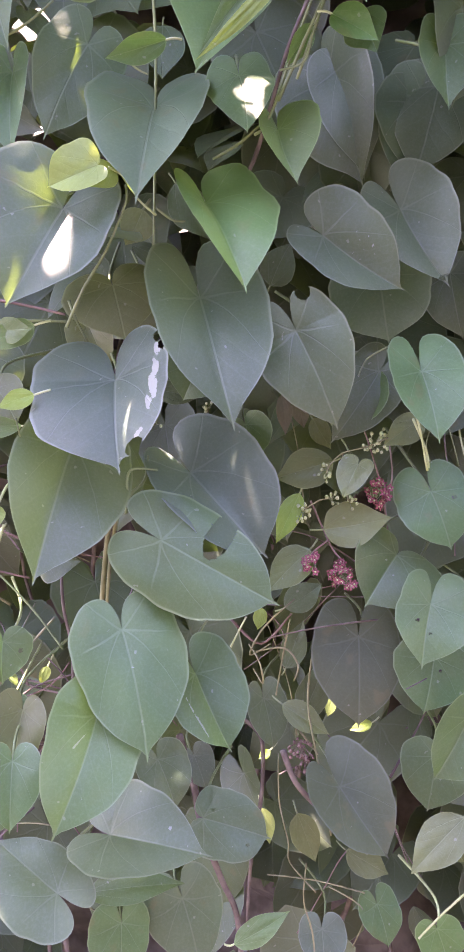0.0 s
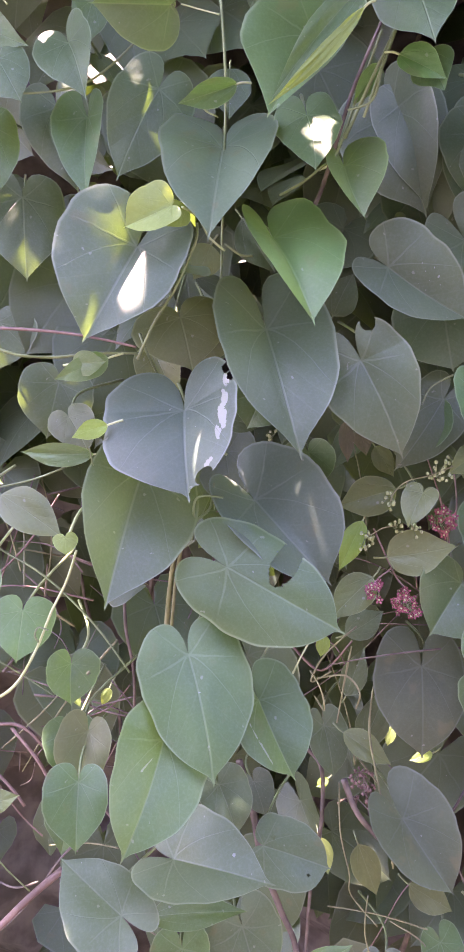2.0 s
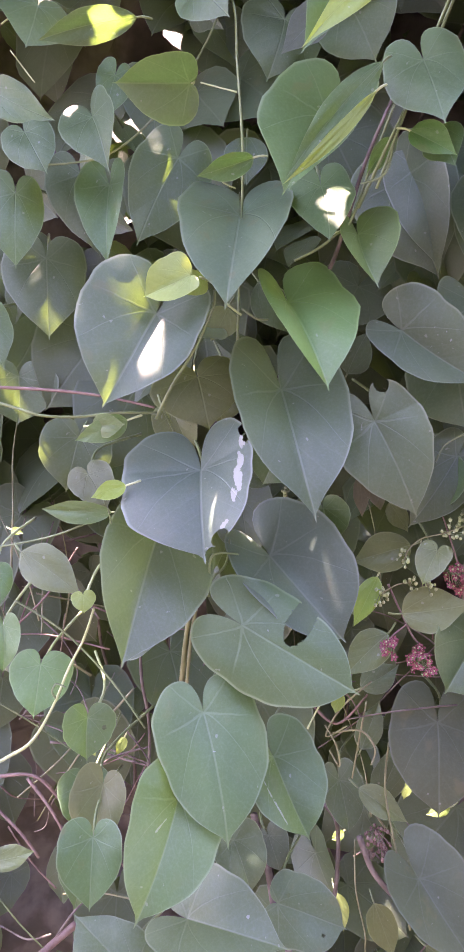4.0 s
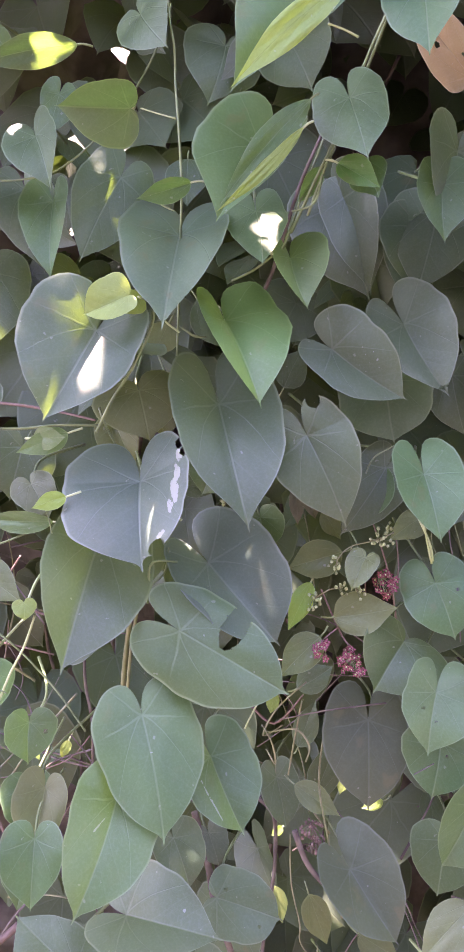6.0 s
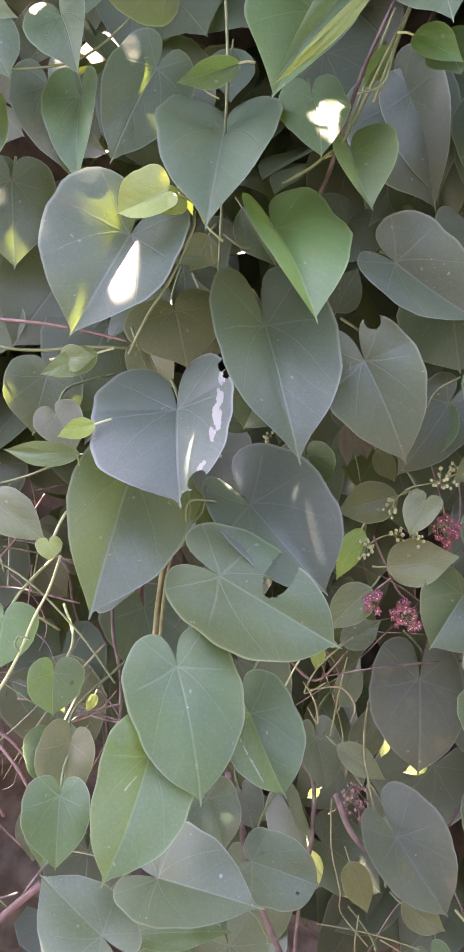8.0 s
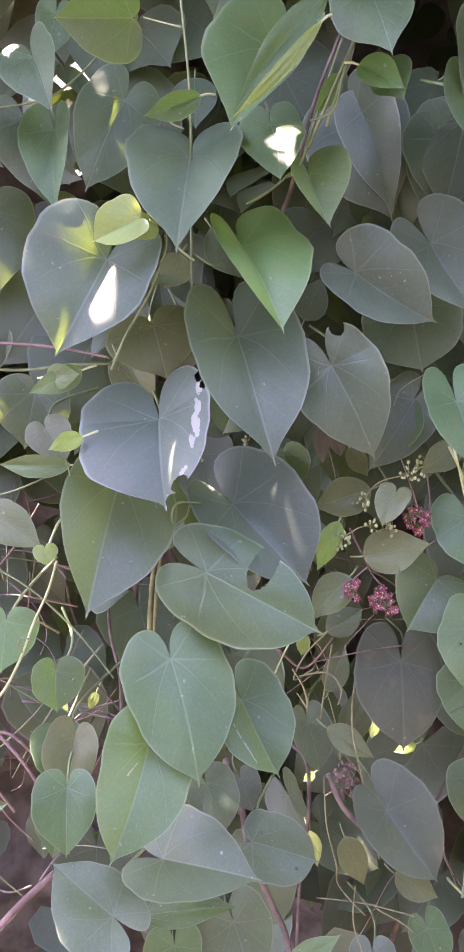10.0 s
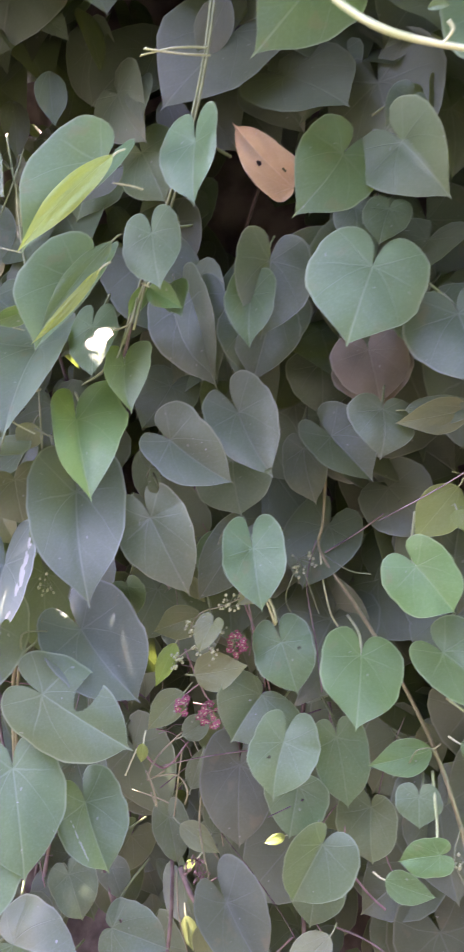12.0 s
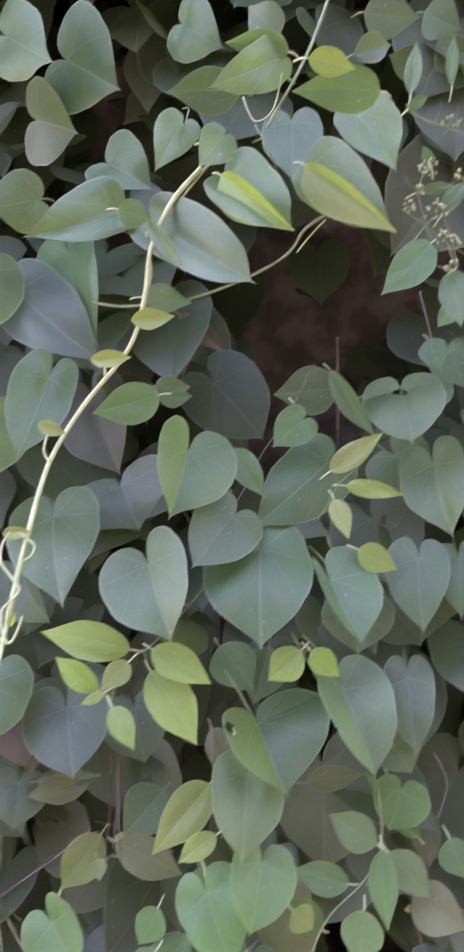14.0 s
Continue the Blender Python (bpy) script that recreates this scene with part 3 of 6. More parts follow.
heart(vine_b, (0.280, 0.520, 1.272), (0.278, 0.510, 1.247), (2, 30), (0.022, 0.021), (8, 8), 0.4, "m", 195)
oval(vine_b, (0.296, 0.540, 1.307), (0.236, 0.530, 1.296), (3, 26), (0.016, 0.017), (8, 8), "g", 196)
heart(vine_b, (0.330, 0.630, 1.494), (0.302, 0.620, 1.394), (-1, 14), (0.050, 0.051), (8, 8), 0.3, "b", 197)
oval(vine_b, (0.390, 0.450, 1.474), (0.366, 0.450, 1.450), (-8, 16), (0.015, 0.015), (8, 8), "g", 198)
oval(vine_b, (0.394, 0.460, 1.507), (0.373, 0.460, 1.477), (-8, 13), (0.015, 0.016), (8, 8), "g", 199)
oval(vine_b, (0.244, 0.490, 1.213), (0.287, 0.490, 1.198), (3, 34), (0.013, 0.013), (8, 8), "g", 200)
heart(vine_b, (0.087, 0.580, 1.750), (0.107, 0.570, 1.659), (-10, -19), (0.029, 0.030), (8, 8), 0.2, "d", 218)
heart(vine_b, (0.148, 0.570, 1.718), (0.143, 0.560, 1.656), (-14, -18), (0.043, 0.044), (39, 8), 0.3, "d", 219)
oval(vine_b, (0.055, 0.500, 1.742), (0.037, 0.500, 1.715), (-5, -24), (0.008, 0.008), (37, 8), "g", 230)
oval(vine_b, (0.049, 0.600, 1.293), (0.083, 0.600, 1.316), (-6, 18), (0.013, 0.014), (8, 8), "d", 231)
oval(vine_b, (0.116, 0.570, 1.514), (0.088, 0.560, 1.451), (-10, 2), (0.030, 0.030), (8, 41), "m", 232)
heart(vine_b, (0.188, 0.600, 1.592), (0.199, 0.590, 1.535), (-18, -6), (0.026, 0.026), (8, 8), 0.3, "d", 237)
# broad pale marks along one edge paint in a strip of sunlight
heart(vine_c, (-0.083, 0.484, 1.500), (-0.074, 0.440, 1.439), (10, 4), (0.059, 0.057), (8, 52), 0.56, "b", 21, [(-.30, .84, .16, .07), (-.1, .93, .1, .05), (-.86, -.2, .09, .07), (-.92, -.08, .08, .05)], plump=0.78, scars_and_sun=[(-.82, -.05, .10, .06, 100), (-.78, .12, .12, .07, 96), (-.72, .32, .16, .085, 95), (-.62, .50, .10, .06, 100), (-.36, .76, .14, .035, 20), (-.2, .3, .03, .012, 0)])
heart(vine_c, (-0.119, 0.500, 1.452), (-0.132, 0.430, 1.366), (15, 11), (0.050, 0.051), (42, 8), 0.35, "d", 22, plump=0.5)
heart(vine_c, (-0.033, 0.535, 1.427), (0.028, 0.512, 1.363), (0, 11), (0.052, 0.056), (58, 8), 0.45, "b", 23, plump=0.62)
heart(vine_c, (-0.080, 0.470, 1.321), (-0.058, 0.432, 1.240), (9, 26), (0.040, 0.042), (8, 8), 0.26, "m", 24, plump=0.52, scars_and_sun=[(-.02, .30, .04, .014, 0)])
heart(vine_c, (-0.097, 0.455, 1.262), (-0.119, 0.404, 1.200), (14, 31), (0.037, 0.038), (32, 8), 0.3, "m", 25, plump=0.55, scars_and_sun=[(.23, .25, .24, .016, 42)])
heart(vine_c, (-0.029, 0.510, 1.269), (-0.000, 0.480, 1.219), (2, 27), (0.036, 0.036), (43, 8), 0.45, "m", 26, plump=0.6, scars_and_sun=[(.46, .42, .34, .03, 106)])
heart(vine_c, (-0.095, 0.480, 1.151), (-0.014, 0.450, 1.155), (7, 37), (0.040, 0.041), (45, 8), 0.3, "d", 29, scars_and_sun=[(.1, .2, .04, .014, 0), (-.3, .6, .04, .02, 0)])
heart(vine_c, (-0.135, 0.470, 1.109), (-0.189, 0.490, 1.141), (17, 39), (0.027, 0.038), (8, 20), 0.4, "d", 30, scars_and_sun=[(.3, .75, .03, .015, 0)])
heart(vine_c, (0.011, 0.550, 1.465), (0.019, 0.550, 1.435), (-2, 5), (0.025, 0.025), (8, 37), 0.3, "m", 222)
heart(vine_c, (-0.025, 0.550, 1.514), (-0.040, 0.550, 1.484), (3, 0), (0.029, 0.030), (8, 34), 0.3, "m", 223)
oval(vine_c, (-0.159, 0.550, 1.361), (-0.124, 0.540, 1.353), (15, 14), (0.025, 0.022), (8, 62), "d", 225)
oval(vine_c, (-0.067, 0.530, 1.628), (-0.081, 0.530, 1.602), (8, -12), (0.013, 0.014), (8, 8), "o", 226)
heart(vine_c, (-0.076, 0.570, 1.573), (-0.077, 0.570, 1.534), (8, -5), (0.030, 0.030), (8, 34), 0.3, "o", 227)
oval(vine_c, (-0.064, 0.560, 1.494), (-0.026, 0.560, 1.487), (5, 1), (0.010, 0.010), (8, 8), "d", 236)
heart(vine_c, (-0.051, 0.476, 1.386), (0.034, 0.458, 1.343), (1, 19), (0.042, 0.038), (8, 8), 0.36, "m", 286, [(-.62, .37, .50, .10)], plump=.62)
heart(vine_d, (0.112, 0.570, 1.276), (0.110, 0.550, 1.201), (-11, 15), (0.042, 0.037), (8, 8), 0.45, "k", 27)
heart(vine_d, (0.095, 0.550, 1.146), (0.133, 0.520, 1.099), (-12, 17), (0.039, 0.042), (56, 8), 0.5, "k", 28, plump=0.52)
heart(vine_d, (-0.026, 0.560, 1.109), (0.035, 0.550, 1.096), (-1, 30), (0.031, 0.030), (8, 14), 0.15, "d", 31, [(-.3, .12, .05, .03), (.35, .7, .04, .025)], plump=0.85, scars_and_sun=[(.4, .3, .03, .012, 0), (.5, .5, .03, .012, 0), (-.5, .4, .025, .012, 0)])
heart(vine_d, (-0.044, 0.540, 1.045), (-0.029, 0.540, 0.972), (4, 42), (0.038, 0.034), (8, 8), 0.4, "d", 32)
heart(vine_d, (-0.095, 0.520, 1.039), (-0.094, 0.520, 0.986), (10, 43), (0.029, 0.025), (8, 8), 0.4, "m", 33)
oval(vine_d, (0.002, 0.500, 1.037), (0.048, 0.500, 1.068), (-3, 42), (0.010, 0.011), (8, 8), "g", 34)
oval(vine_d, (-0.120, 0.510, 1.076), (-0.038, 0.500, 1.093), (9, 39), (0.015, 0.015), (34, 8), "m", 35)
heart(vine_d, (-0.065, 0.550, 1.172), (-0.049, 0.540, 1.130), (6, 32), (0.025, 0.026), (34, 8), 0.3, "d", 36)
heart(vine_d, (-0.175, 0.500, 1.200), (-0.173, 0.480, 1.151), (20, 32), (0.029, 0.029), (8, 37), 0.3, "m", 37)
heart(vine_d, (-0.196, 0.550, 1.220), (-0.187, 0.540, 1.175), (19, 28), (0.026, 0.026), (8, 37), 0.3, "m", 38)
heart(vine_d, (-0.036, 0.600, 1.146), (-0.025, 0.600, 1.111), (3, 32), (0.017, 0.018), (8, 8), 0.3, "b", 39)
heart(vine_d, (0.030, 0.600, 1.204), (0.039, 0.590, 1.158), (-3, 28), (0.021, 0.021), (34, 8), 0.4, "d", 40)
oval(vine_d, (0.046, 0.580, 1.208), (0.088, 0.570, 1.184), (-7, 28), (0.013, 0.013), (34, 8), "o", 41)
heart(vine_d, (0.136, 0.570, 1.014), (0.146, 0.560, 0.978), (-14, 41), (0.019, 0.020), (8, 8), 0.4, "m", 214)
heart(vine_d, (0.085, 0.570, 0.988), (0.087, 0.560, 0.953), (-9, 43), (0.023, 0.023), (8, 8), 0.4, "b", 215)
heart(vine_d, (0.180, 0.530, 1.024), (0.192, 0.530, 0.988), (-19, 41), (0.021, 0.022), (8, 8), 0.3, "g", 217)
oval(vine_d, (0.052, 0.620, 1.225), (0.069, 0.620, 1.274), (-6, 22), (0.013, 0.012), (8, 8), "d", 233)
oval(vine_d, (0.071, 0.630, 1.170), (0.093, 0.620, 1.238), (-7, 25), (0.016, 0.016), (8, 8), "d", 234)
heart(vine_e, (-0.178, 0.500, 1.300), (-0.176, 0.490, 1.269), (17, 25), (0.022, 0.023), (31, 8), 0.4, "g", 42, [(-.6, .25, .07, .06)])
heart(vine_e, (-0.212, 0.490, 1.346), (-0.211, 0.470, 1.311), (21, 21), (0.023, 0.026), (8, 8), 0.3, "g", 43)
oval(vine_e, (-0.221, 0.480, 1.438), (-0.172, 0.470, 1.408), (20, 12), (0.016, 0.017), (8, 8), "o", 44)
heart(vine_e, (-0.167, 0.460, 1.410), (-0.165, 0.455, 1.398), (17, 15), (0.009, 0.009), (8, 8), 0.3, "y", 45)
oval(vine_e, (-0.153, 0.490, 1.468), (-0.209, 0.490, 1.470), (18, 7), (0.010, 0.010), (36, 8), "g", 46)
heart(vine_e, (-0.180, 0.520, 1.495), (-0.162, 0.510, 1.466), (16, 6), (0.019, 0.018), (8, 8), 0.3, "o", 47)
oval(vine_e, (-0.134, 0.460, 1.491), (-0.160, 0.460, 1.482), (15, 6), (0.007, 0.007), (8, 8), "y", 48)
oval(vine_e, (-0.135, 0.470, 1.538), (-0.173, 0.465, 1.523), (15, 1), (0.009, 0.010), (8, 8), "g", 49)
heart(vine_e, (-0.246, 0.500, 1.374), (-0.243, 0.490, 1.338), (24, 18), (0.020, 0.019), (8, 49), 0.3, "g", 50)
heart(vine_e, (-0.253, 0.500, 1.416), (-0.244, 0.490, 1.392), (24, 13), (0.015, 0.015), (8, 8), 0.3, "g", 51)
oval(vine_e, (-0.249, 0.470, 1.195), (-0.212, 0.470, 1.206), (23, 32), (0.009, 0.010), (8, 8), "o", 52)
heart(vine_e, (-0.175, 0.530, 1.228), (-0.182, 0.520, 1.174), (16, 31), (0.026, 0.026), (8, 37), 0.3, "o", 53)
oval(vine_e, (-0.190, 0.550, 1.165), (-0.202, 0.530, 1.114), (18, 34), (0.022, 0.020), (8, 8), "m", 54)
oval(vine_e, (-0.161, 0.470, 1.534), (-0.134, 0.460, 1.535), (18, -4), (0.009, 0.009), (8, 8), "g", 228)
oval(vine_e, (-0.184, 0.640, 1.218), (-0.191, 0.635, 1.201), (16, 24), (0.005, 0.006), (8, 8), "y", 303)
oval(vine_e, (-0.289, 0.620, 1.433), (-0.275, 0.615, 1.430), (22, 9), (0.004, 0.004), (8, 8), "y", 304)
oval(vine_e, (-0.215, 0.620, 1.220), (-0.207, 0.615, 1.209), (17, 26), (0.004, 0.004), (8, 8), "y", 305)
heart(vine_f, (-0.111, 0.560, 1.757), (-0.143, 0.540, 1.680), (11, -17), (0.032, 0.033), (8, 8), 0.28, "m", 60)
oval(vine_f, (-0.044, 0.490, 1.728), (-0.086, 0.490, 1.716), (5, -20), (0.010, 0.010), (36, 8), "g", 61)
heart(vine_f, (-0.092, 0.500, 1.787), (-0.148, 0.490, 1.785), (11, -25), (0.028, 0.028), (47, 8), 0.1, "g", 62)
heart(vine_f, (-0.175, 0.530, 1.779), (-0.157, 0.510, 1.729), (15, -21), (0.029, 0.028), (8, 52), 0.4, "m", 63)
heart(vine_f, (-0.248, 0.550, 1.729), (-0.245, 0.540, 1.664), (22, -15), (0.027, 0.024), (8, 8), 0.3, "m", 64)
heart(vine_f, (-0.201, 0.580, 1.755), (-0.181, 0.570, 1.678), (16, -16), (0.033, 0.033), (8, 42), 0.3, "d", 65)
heart(vine_f, (-0.241, 0.600, 1.687), (-0.236, 0.590, 1.612), (20, -10), (0.040, 0.037), (8, 8), 0.3, "d", 66)
oval(vine_f, (-0.264, 0.540, 1.810), (-0.206, 0.530, 1.778), (21, -23), (0.015, 0.017), (8, 8), "m", 67)
heart(vine_f, (-0.231, 0.530, 1.770), (-0.209, 0.520, 1.732), (20, -20), (0.022, 0.021), (8, 8), 0.3, "m", 68)
heart(vine_f, (-0.283, 0.560, 1.629), (-0.261, 0.550, 1.582), (24, -6), (0.021, 0.021), (8, 8), 0.3, "m", 69)
oval(vine_f, (-0.125, 0.470, 1.818), (-0.193, 0.460, 1.800), (16, -28), (0.012, 0.012), (32, 8), "m", 70)
heart(vine_f, (-0.214, 0.520, 1.860), (-0.217, 0.500, 1.818), (20, -28), (0.028, 0.029), (8, 8), 0.3, "m", 71)
heart(vine_f, (-0.084, 0.500, 1.856), (-0.060, 0.480, 1.820), (6, -30), (0.025, 0.025), (8, 8), 0.4, "m", 72)
heart(vine_f, (-0.169, 0.580, 1.836), (-0.178, 0.570, 1.794), (15, -24), (0.015, 0.016), (8, 8), 0.4, "m", 73)
heart(vine_f, (-0.170, 0.560, 1.737), (-0.167, 0.540, 1.665), (17, -19), (0.028, 0.025), (8, 62), 0.3, "m", 224)
heart(vine_f, (-0.278, 0.620, 1.582), (-0.280, 0.620, 1.535), (22, -2), (0.041, 0.042), (8, 32), 0.3, "d", 239)
heart(vine_f, (-0.207, 0.580, 1.524), (-0.220, 0.580, 1.474), (18, 4), (0.033, 0.033), (8, 8), 0.3, "d", 240)
heart(vine_f, (-0.024, 0.620, 1.897), (-0.040, 0.610, 1.839), (1, -27), (0.039, 0.039), (8, 8), 0.3, "m", 242)
heart(vine_f, (0.031, 0.620, 1.909), (0.057, 0.610, 1.850), (-6, -28), (0.038, 0.039), (8, 8), 0.3, "m", 243)
heart(vine_g, (0.043, 0.420, 1.817), (-0.012, 0.386, 1.743), (3, -26), (0.038, 0.026), (8, 62), 0.3, "m", 74)
heart(vine_g, (0.070, 0.460, 1.775), (0.080, 0.435, 1.723), (-4, -20), (0.028, 0.025), (8, 8), 0.45, "m", 75)
oval(vine_g, (0.064, 0.470, 1.734), (0.093, 0.460, 1.713), (-4, -17), (0.012, 0.012), (40, 8), "g", 76)
heart(vine_g, (0.113, 0.430, 1.831), (0.113, 0.410, 1.776), (-9, -27), (0.028, 0.028), (8, 35), 0.6, "m", 77)
heart(vine_g, (0.227, 0.470, 1.829), (0.184, 0.440, 1.772), (-2, -20), (0.035, 0.035), (8, 8), 0.55, "m", 78)
heart(vine_g, (0.163, 0.570, 1.730), (0.141, 0.550, 1.655), (-11, -12), (0.039, 0.039), (8, 8), 0.3, "d", 79)
heart(vine_g, (0.077, 0.590, 1.746), (0.106, 0.570, 1.654), (-5, -12), (0.048, 0.047), (8, 51), 0.3, "d", 80)
heart(vine_g, (0.214, 0.560, 1.603), (0.251, 0.540, 1.559), (-4, 2), (0.035, 0.036), (47, 8), 0.5, "d", 81)
heart(vine_g, (0.244, 0.440, 1.731), (0.221, 0.423, 1.669), (-5, -11), (0.048, 0.046), (8, 8), 0.5, "m", 82, plump=0.5)
heart(vine_g, (0.314, 0.470, 1.697), (0.323, 0.440, 1.633), (-2, -4), (0.047, 0.043), (8, 8), 0.4, "d", 83)
heart(vine_g, (0.164, 0.520, 1.762), (0.153, 0.500, 1.689), (2, -12), (0.039, 0.039), (37, 8), 0.35, "d", 84)
heart(vine_g, (0.152, 0.570, 1.723), (0.132, 0.560, 1.650), (4, -7), (0.034, 0.031), (8, 8), 0.3, "d", 85)
heart(vine_g, (0.254, 0.560, 1.675), (0.259, 0.550, 1.622), (-7, -4), (0.039, 0.038), (8, 8), 0.3, "n", 86)
heart(vine_g, (0.274, 0.470, 1.835), (0.307, 0.450, 1.780), (1, -17), (0.042, 0.040), (8, 53), 0.5, "m", 87)
heart(vine_g, (0.283, 0.480, 1.873), (0.262, 0.480, 1.849), (2, -21), (0.017, 0.018), (8, 8), 0.3, "d", 88)
heart(vine_g, (0.147, 0.500, 1.729), (0.145, 0.480, 1.679), (-17, -22), (0.024, 0.025), (47, 8), 0.5, "m", 220)
oval(vine_g, (0.083, 0.480, 1.740), (0.092, 0.460, 1.706), (-11, -25), (0.016, 0.014), (8, 8), "m", 221)
heart(vine_g, (0.297, 0.520, 1.887), (0.270, 0.510, 1.867), (-9, -24), (0.019, 0.019), (8, 8), 0.3, "m", 244)
heart(vine_g, (0.272, 0.540, 1.806), (0.261, 0.530, 1.771), (-8, -16), (0.022, 0.022), (8, 8), 0.3, "m", 245)
oval(vine_g, (0.160, 0.600, 1.781), (0.243, 0.600, 1.810), (-2, -18), (0.017, 0.017), (32, 8), "d", 246)
heart(vine_g, (0.210, 0.620, 1.679), (0.208, 0.620, 1.622), (-2, -4), (0.038, 0.038), (8, 8), 0.3, "d", 247)
heart(vine_g, (0.243, 0.550, 1.813), (0.241, 0.540, 1.771), (5, -14), (0.021, 0.021), (8, 8), 0.3, "d", 248)
heart(vine_g, (0.251, 0.550, 1.682), (0.259, 0.540, 1.629), (4, -2), (0.037, 0.037), (8, 8), 0.3, "n", 249)
heart(vine_g, (0.187, 0.568, 1.842), (0.132, 0.560, 1.904), (2, -22), (0.021, 0.022), (8, 14), 0.05, "p", 285, [(-.25, .45, .09, .04), (.3, .2, .05, .025), (.2, -.02, .05, .02)], plump=0.6)
# thin strip on a leaf's fold, its lit underside put in as yellow-green
oval(vine_g, (0.058, 0.394, 1.811), (-0.011, 0.377, 1.742), (2, -26), (0.009, 0.010), (8, 8), "y", 311)
heart(vine_i, (0.269, 0.350, 1.976), (0.234, 0.300, 1.885), (9, -27), (0.047, 0.053), (8, 8), 0.35, "m", 89)
heart(vine_i, (0.217, 0.410, 1.939), (0.160, 0.380, 1.861), (14, -22), (0.043, 0.040), (8, 8), 0.3, "m", 90)
heart(vine_i, (0.328, 0.380, 1.879), (0.341, 0.340, 1.792), (1, -18), (0.044, 0.045), (8, 8), 0.35, "m", 91)
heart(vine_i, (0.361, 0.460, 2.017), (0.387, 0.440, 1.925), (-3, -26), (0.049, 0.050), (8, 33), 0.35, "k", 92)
heart(vine_i, (0.347, 0.290, 1.983), (0.324, 0.262, 1.906), (1, -31), (0.028, 0.025), (8, 8), 0.4, "m", 93)
heart(vine_i, (0.279, 0.330, 2.105), (0.253, 0.290, 2.007), (8, -38), (0.042, 0.045), (8, 8), 0.35, "m", 94)
heart(vine_i, (0.357, 0.370, 2.143), (0.385, 0.340, 2.025), (-3, -37), (0.042, 0.043), (8, 35), 0.35, "m", 95)
heart(vine_i, (0.164, 0.370, 2.131), (0.128, 0.350, 2.021), (19, -35), (0.037, 0.037), (8, 34), 0.3, "m", 96)
heart(vine_i, (0.229, 0.380, 2.080), (0.150, 0.360, 2.017), (15, -34), (0.032, 0.028), (8, 8), 0.3, "m", 97)
heart(vine_i, (0.378, 0.520, 1.684), (0.386, 0.510, 1.626), (-3, 0), (0.040, 0.036), (8, 8), 0.3, "d", 98)
heart(vine_i, (0.386, 0.570, 1.692), (0.391, 0.560, 1.632), (-7, -3), (0.040, 0.036), (8, 8), 0.35, "d", 99)
heart(vine_i, (0.302, 0.530, 1.711), (0.321, 0.520, 1.657), (2, -3), (0.050, 0.050), (37, 8), 0.3, "d", 100)
heart(vine_i, (0.458, 0.310, 1.914), (0.438, 0.293, 1.854), (1, -11), (0.043, 0.045), (54, 8), 0.45, "m", 101)
heart(vine_i, (0.494, 0.335, 1.859), (0.453, 0.308, 1.814), (-2, -6), (0.032, 0.033), (8, 8), 0.25, "m", 102)
heart(vine_i, (0.417, 0.330, 1.823), (0.433, 0.305, 1.756), (3, -1), (0.044, 0.043), (8, 43), 0.35, "m", 104)
heart(vine_i, (0.389, 0.420, 1.911), (0.405, 0.410, 1.862), (5, -9), (0.058, 0.058), (8, 33), 0.3, "d", 116)
oval(vine_i, (0.439, 0.270, 1.954), (0.385, 0.265, 1.941), (5, -18), (0.016, 0.018), (8, 8), "g", 117)
heart(vine_i, (0.256, 0.500, 1.624), (0.251, 0.490, 1.581), (15, 13), (0.031, 0.031), (8, 8), 0.3, "d", 120)
oval(vine_i, (0.437, 0.300, 1.962), (0.467, 0.300, 1.961), (1, -18), (0.009, 0.009), (8, 8), "m", 129)
oval(vine_i, (0.498, 0.350, 1.923), (0.525, 0.340, 1.873), (-5, -11), (0.014, 0.015), (33, 8), "g", 130)
heart(vine_i, (0.285, 0.500, 2.052), (0.330, 0.480, 1.981), (-1, -32), (0.034, 0.034), (8, 8), 0.3, "d", 250)
heart(vine_i, (0.385, 0.570, 1.615), (0.402, 0.560, 1.548), (-8, 4), (0.043, 0.043), (8, 32), 0.3, "d", 251)
heart(vine_i, (0.417, 0.500, 1.353), (0.422, 0.490, 1.314), (-6, 24), (0.029, 0.029), (8, 8), 0.3, "m", 252)
heart(vine_i, (0.447, 0.460, 1.522), (0.444, 0.450, 1.465), (-9, 13), (0.033, 0.034), (47, 8), 0.3, "g", 253)
oval(vine_i, (0.420, 0.460, 1.480), (0.372, 0.450, 1.429), (-5, 16), (0.022, 0.020), (8, 8), "g", 254)
oval(vine_i, (0.434, 0.340, 1.986), (0.467, 0.340, 1.983), (-11, -31), (0.010, 0.011), (8, 8), "m", 255)
oval(vine_i, (0.462, 0.400, 2.083), (0.497, 0.400, 2.042), (-13, -33), (0.012, 0.012), (8, 8), "n", 256)
heart(vine_j, (0.516, 0.345, 1.828), (0.505, 0.318, 1.742), (-5, -1), (0.052, 0.046), (8, 8), 0.3, "m", 103, plump=0.5)
heart(vine_j, (0.592, 0.370, 1.908), (0.509, 0.350, 1.847), (-8, -9), (0.035, 0.036), (8, 8), 0.2, "m", 105)
heart(vine_j, (0.573, 0.335, 1.794), (0.589, 0.310, 1.739), (-12, 1), (0.018, 0.040), (62, 8), 0.4, "m", 106, plump=0.6)
heart(vine_j, (0.659, 0.330, 1.960), (0.655, 0.310, 1.903), (-19, -14), (0.038, 0.037), (8, 8), 0.35, "m", 107, [(.06, .02, .16, .06), (-.05, .06, .1, .05)], plump=0.62)
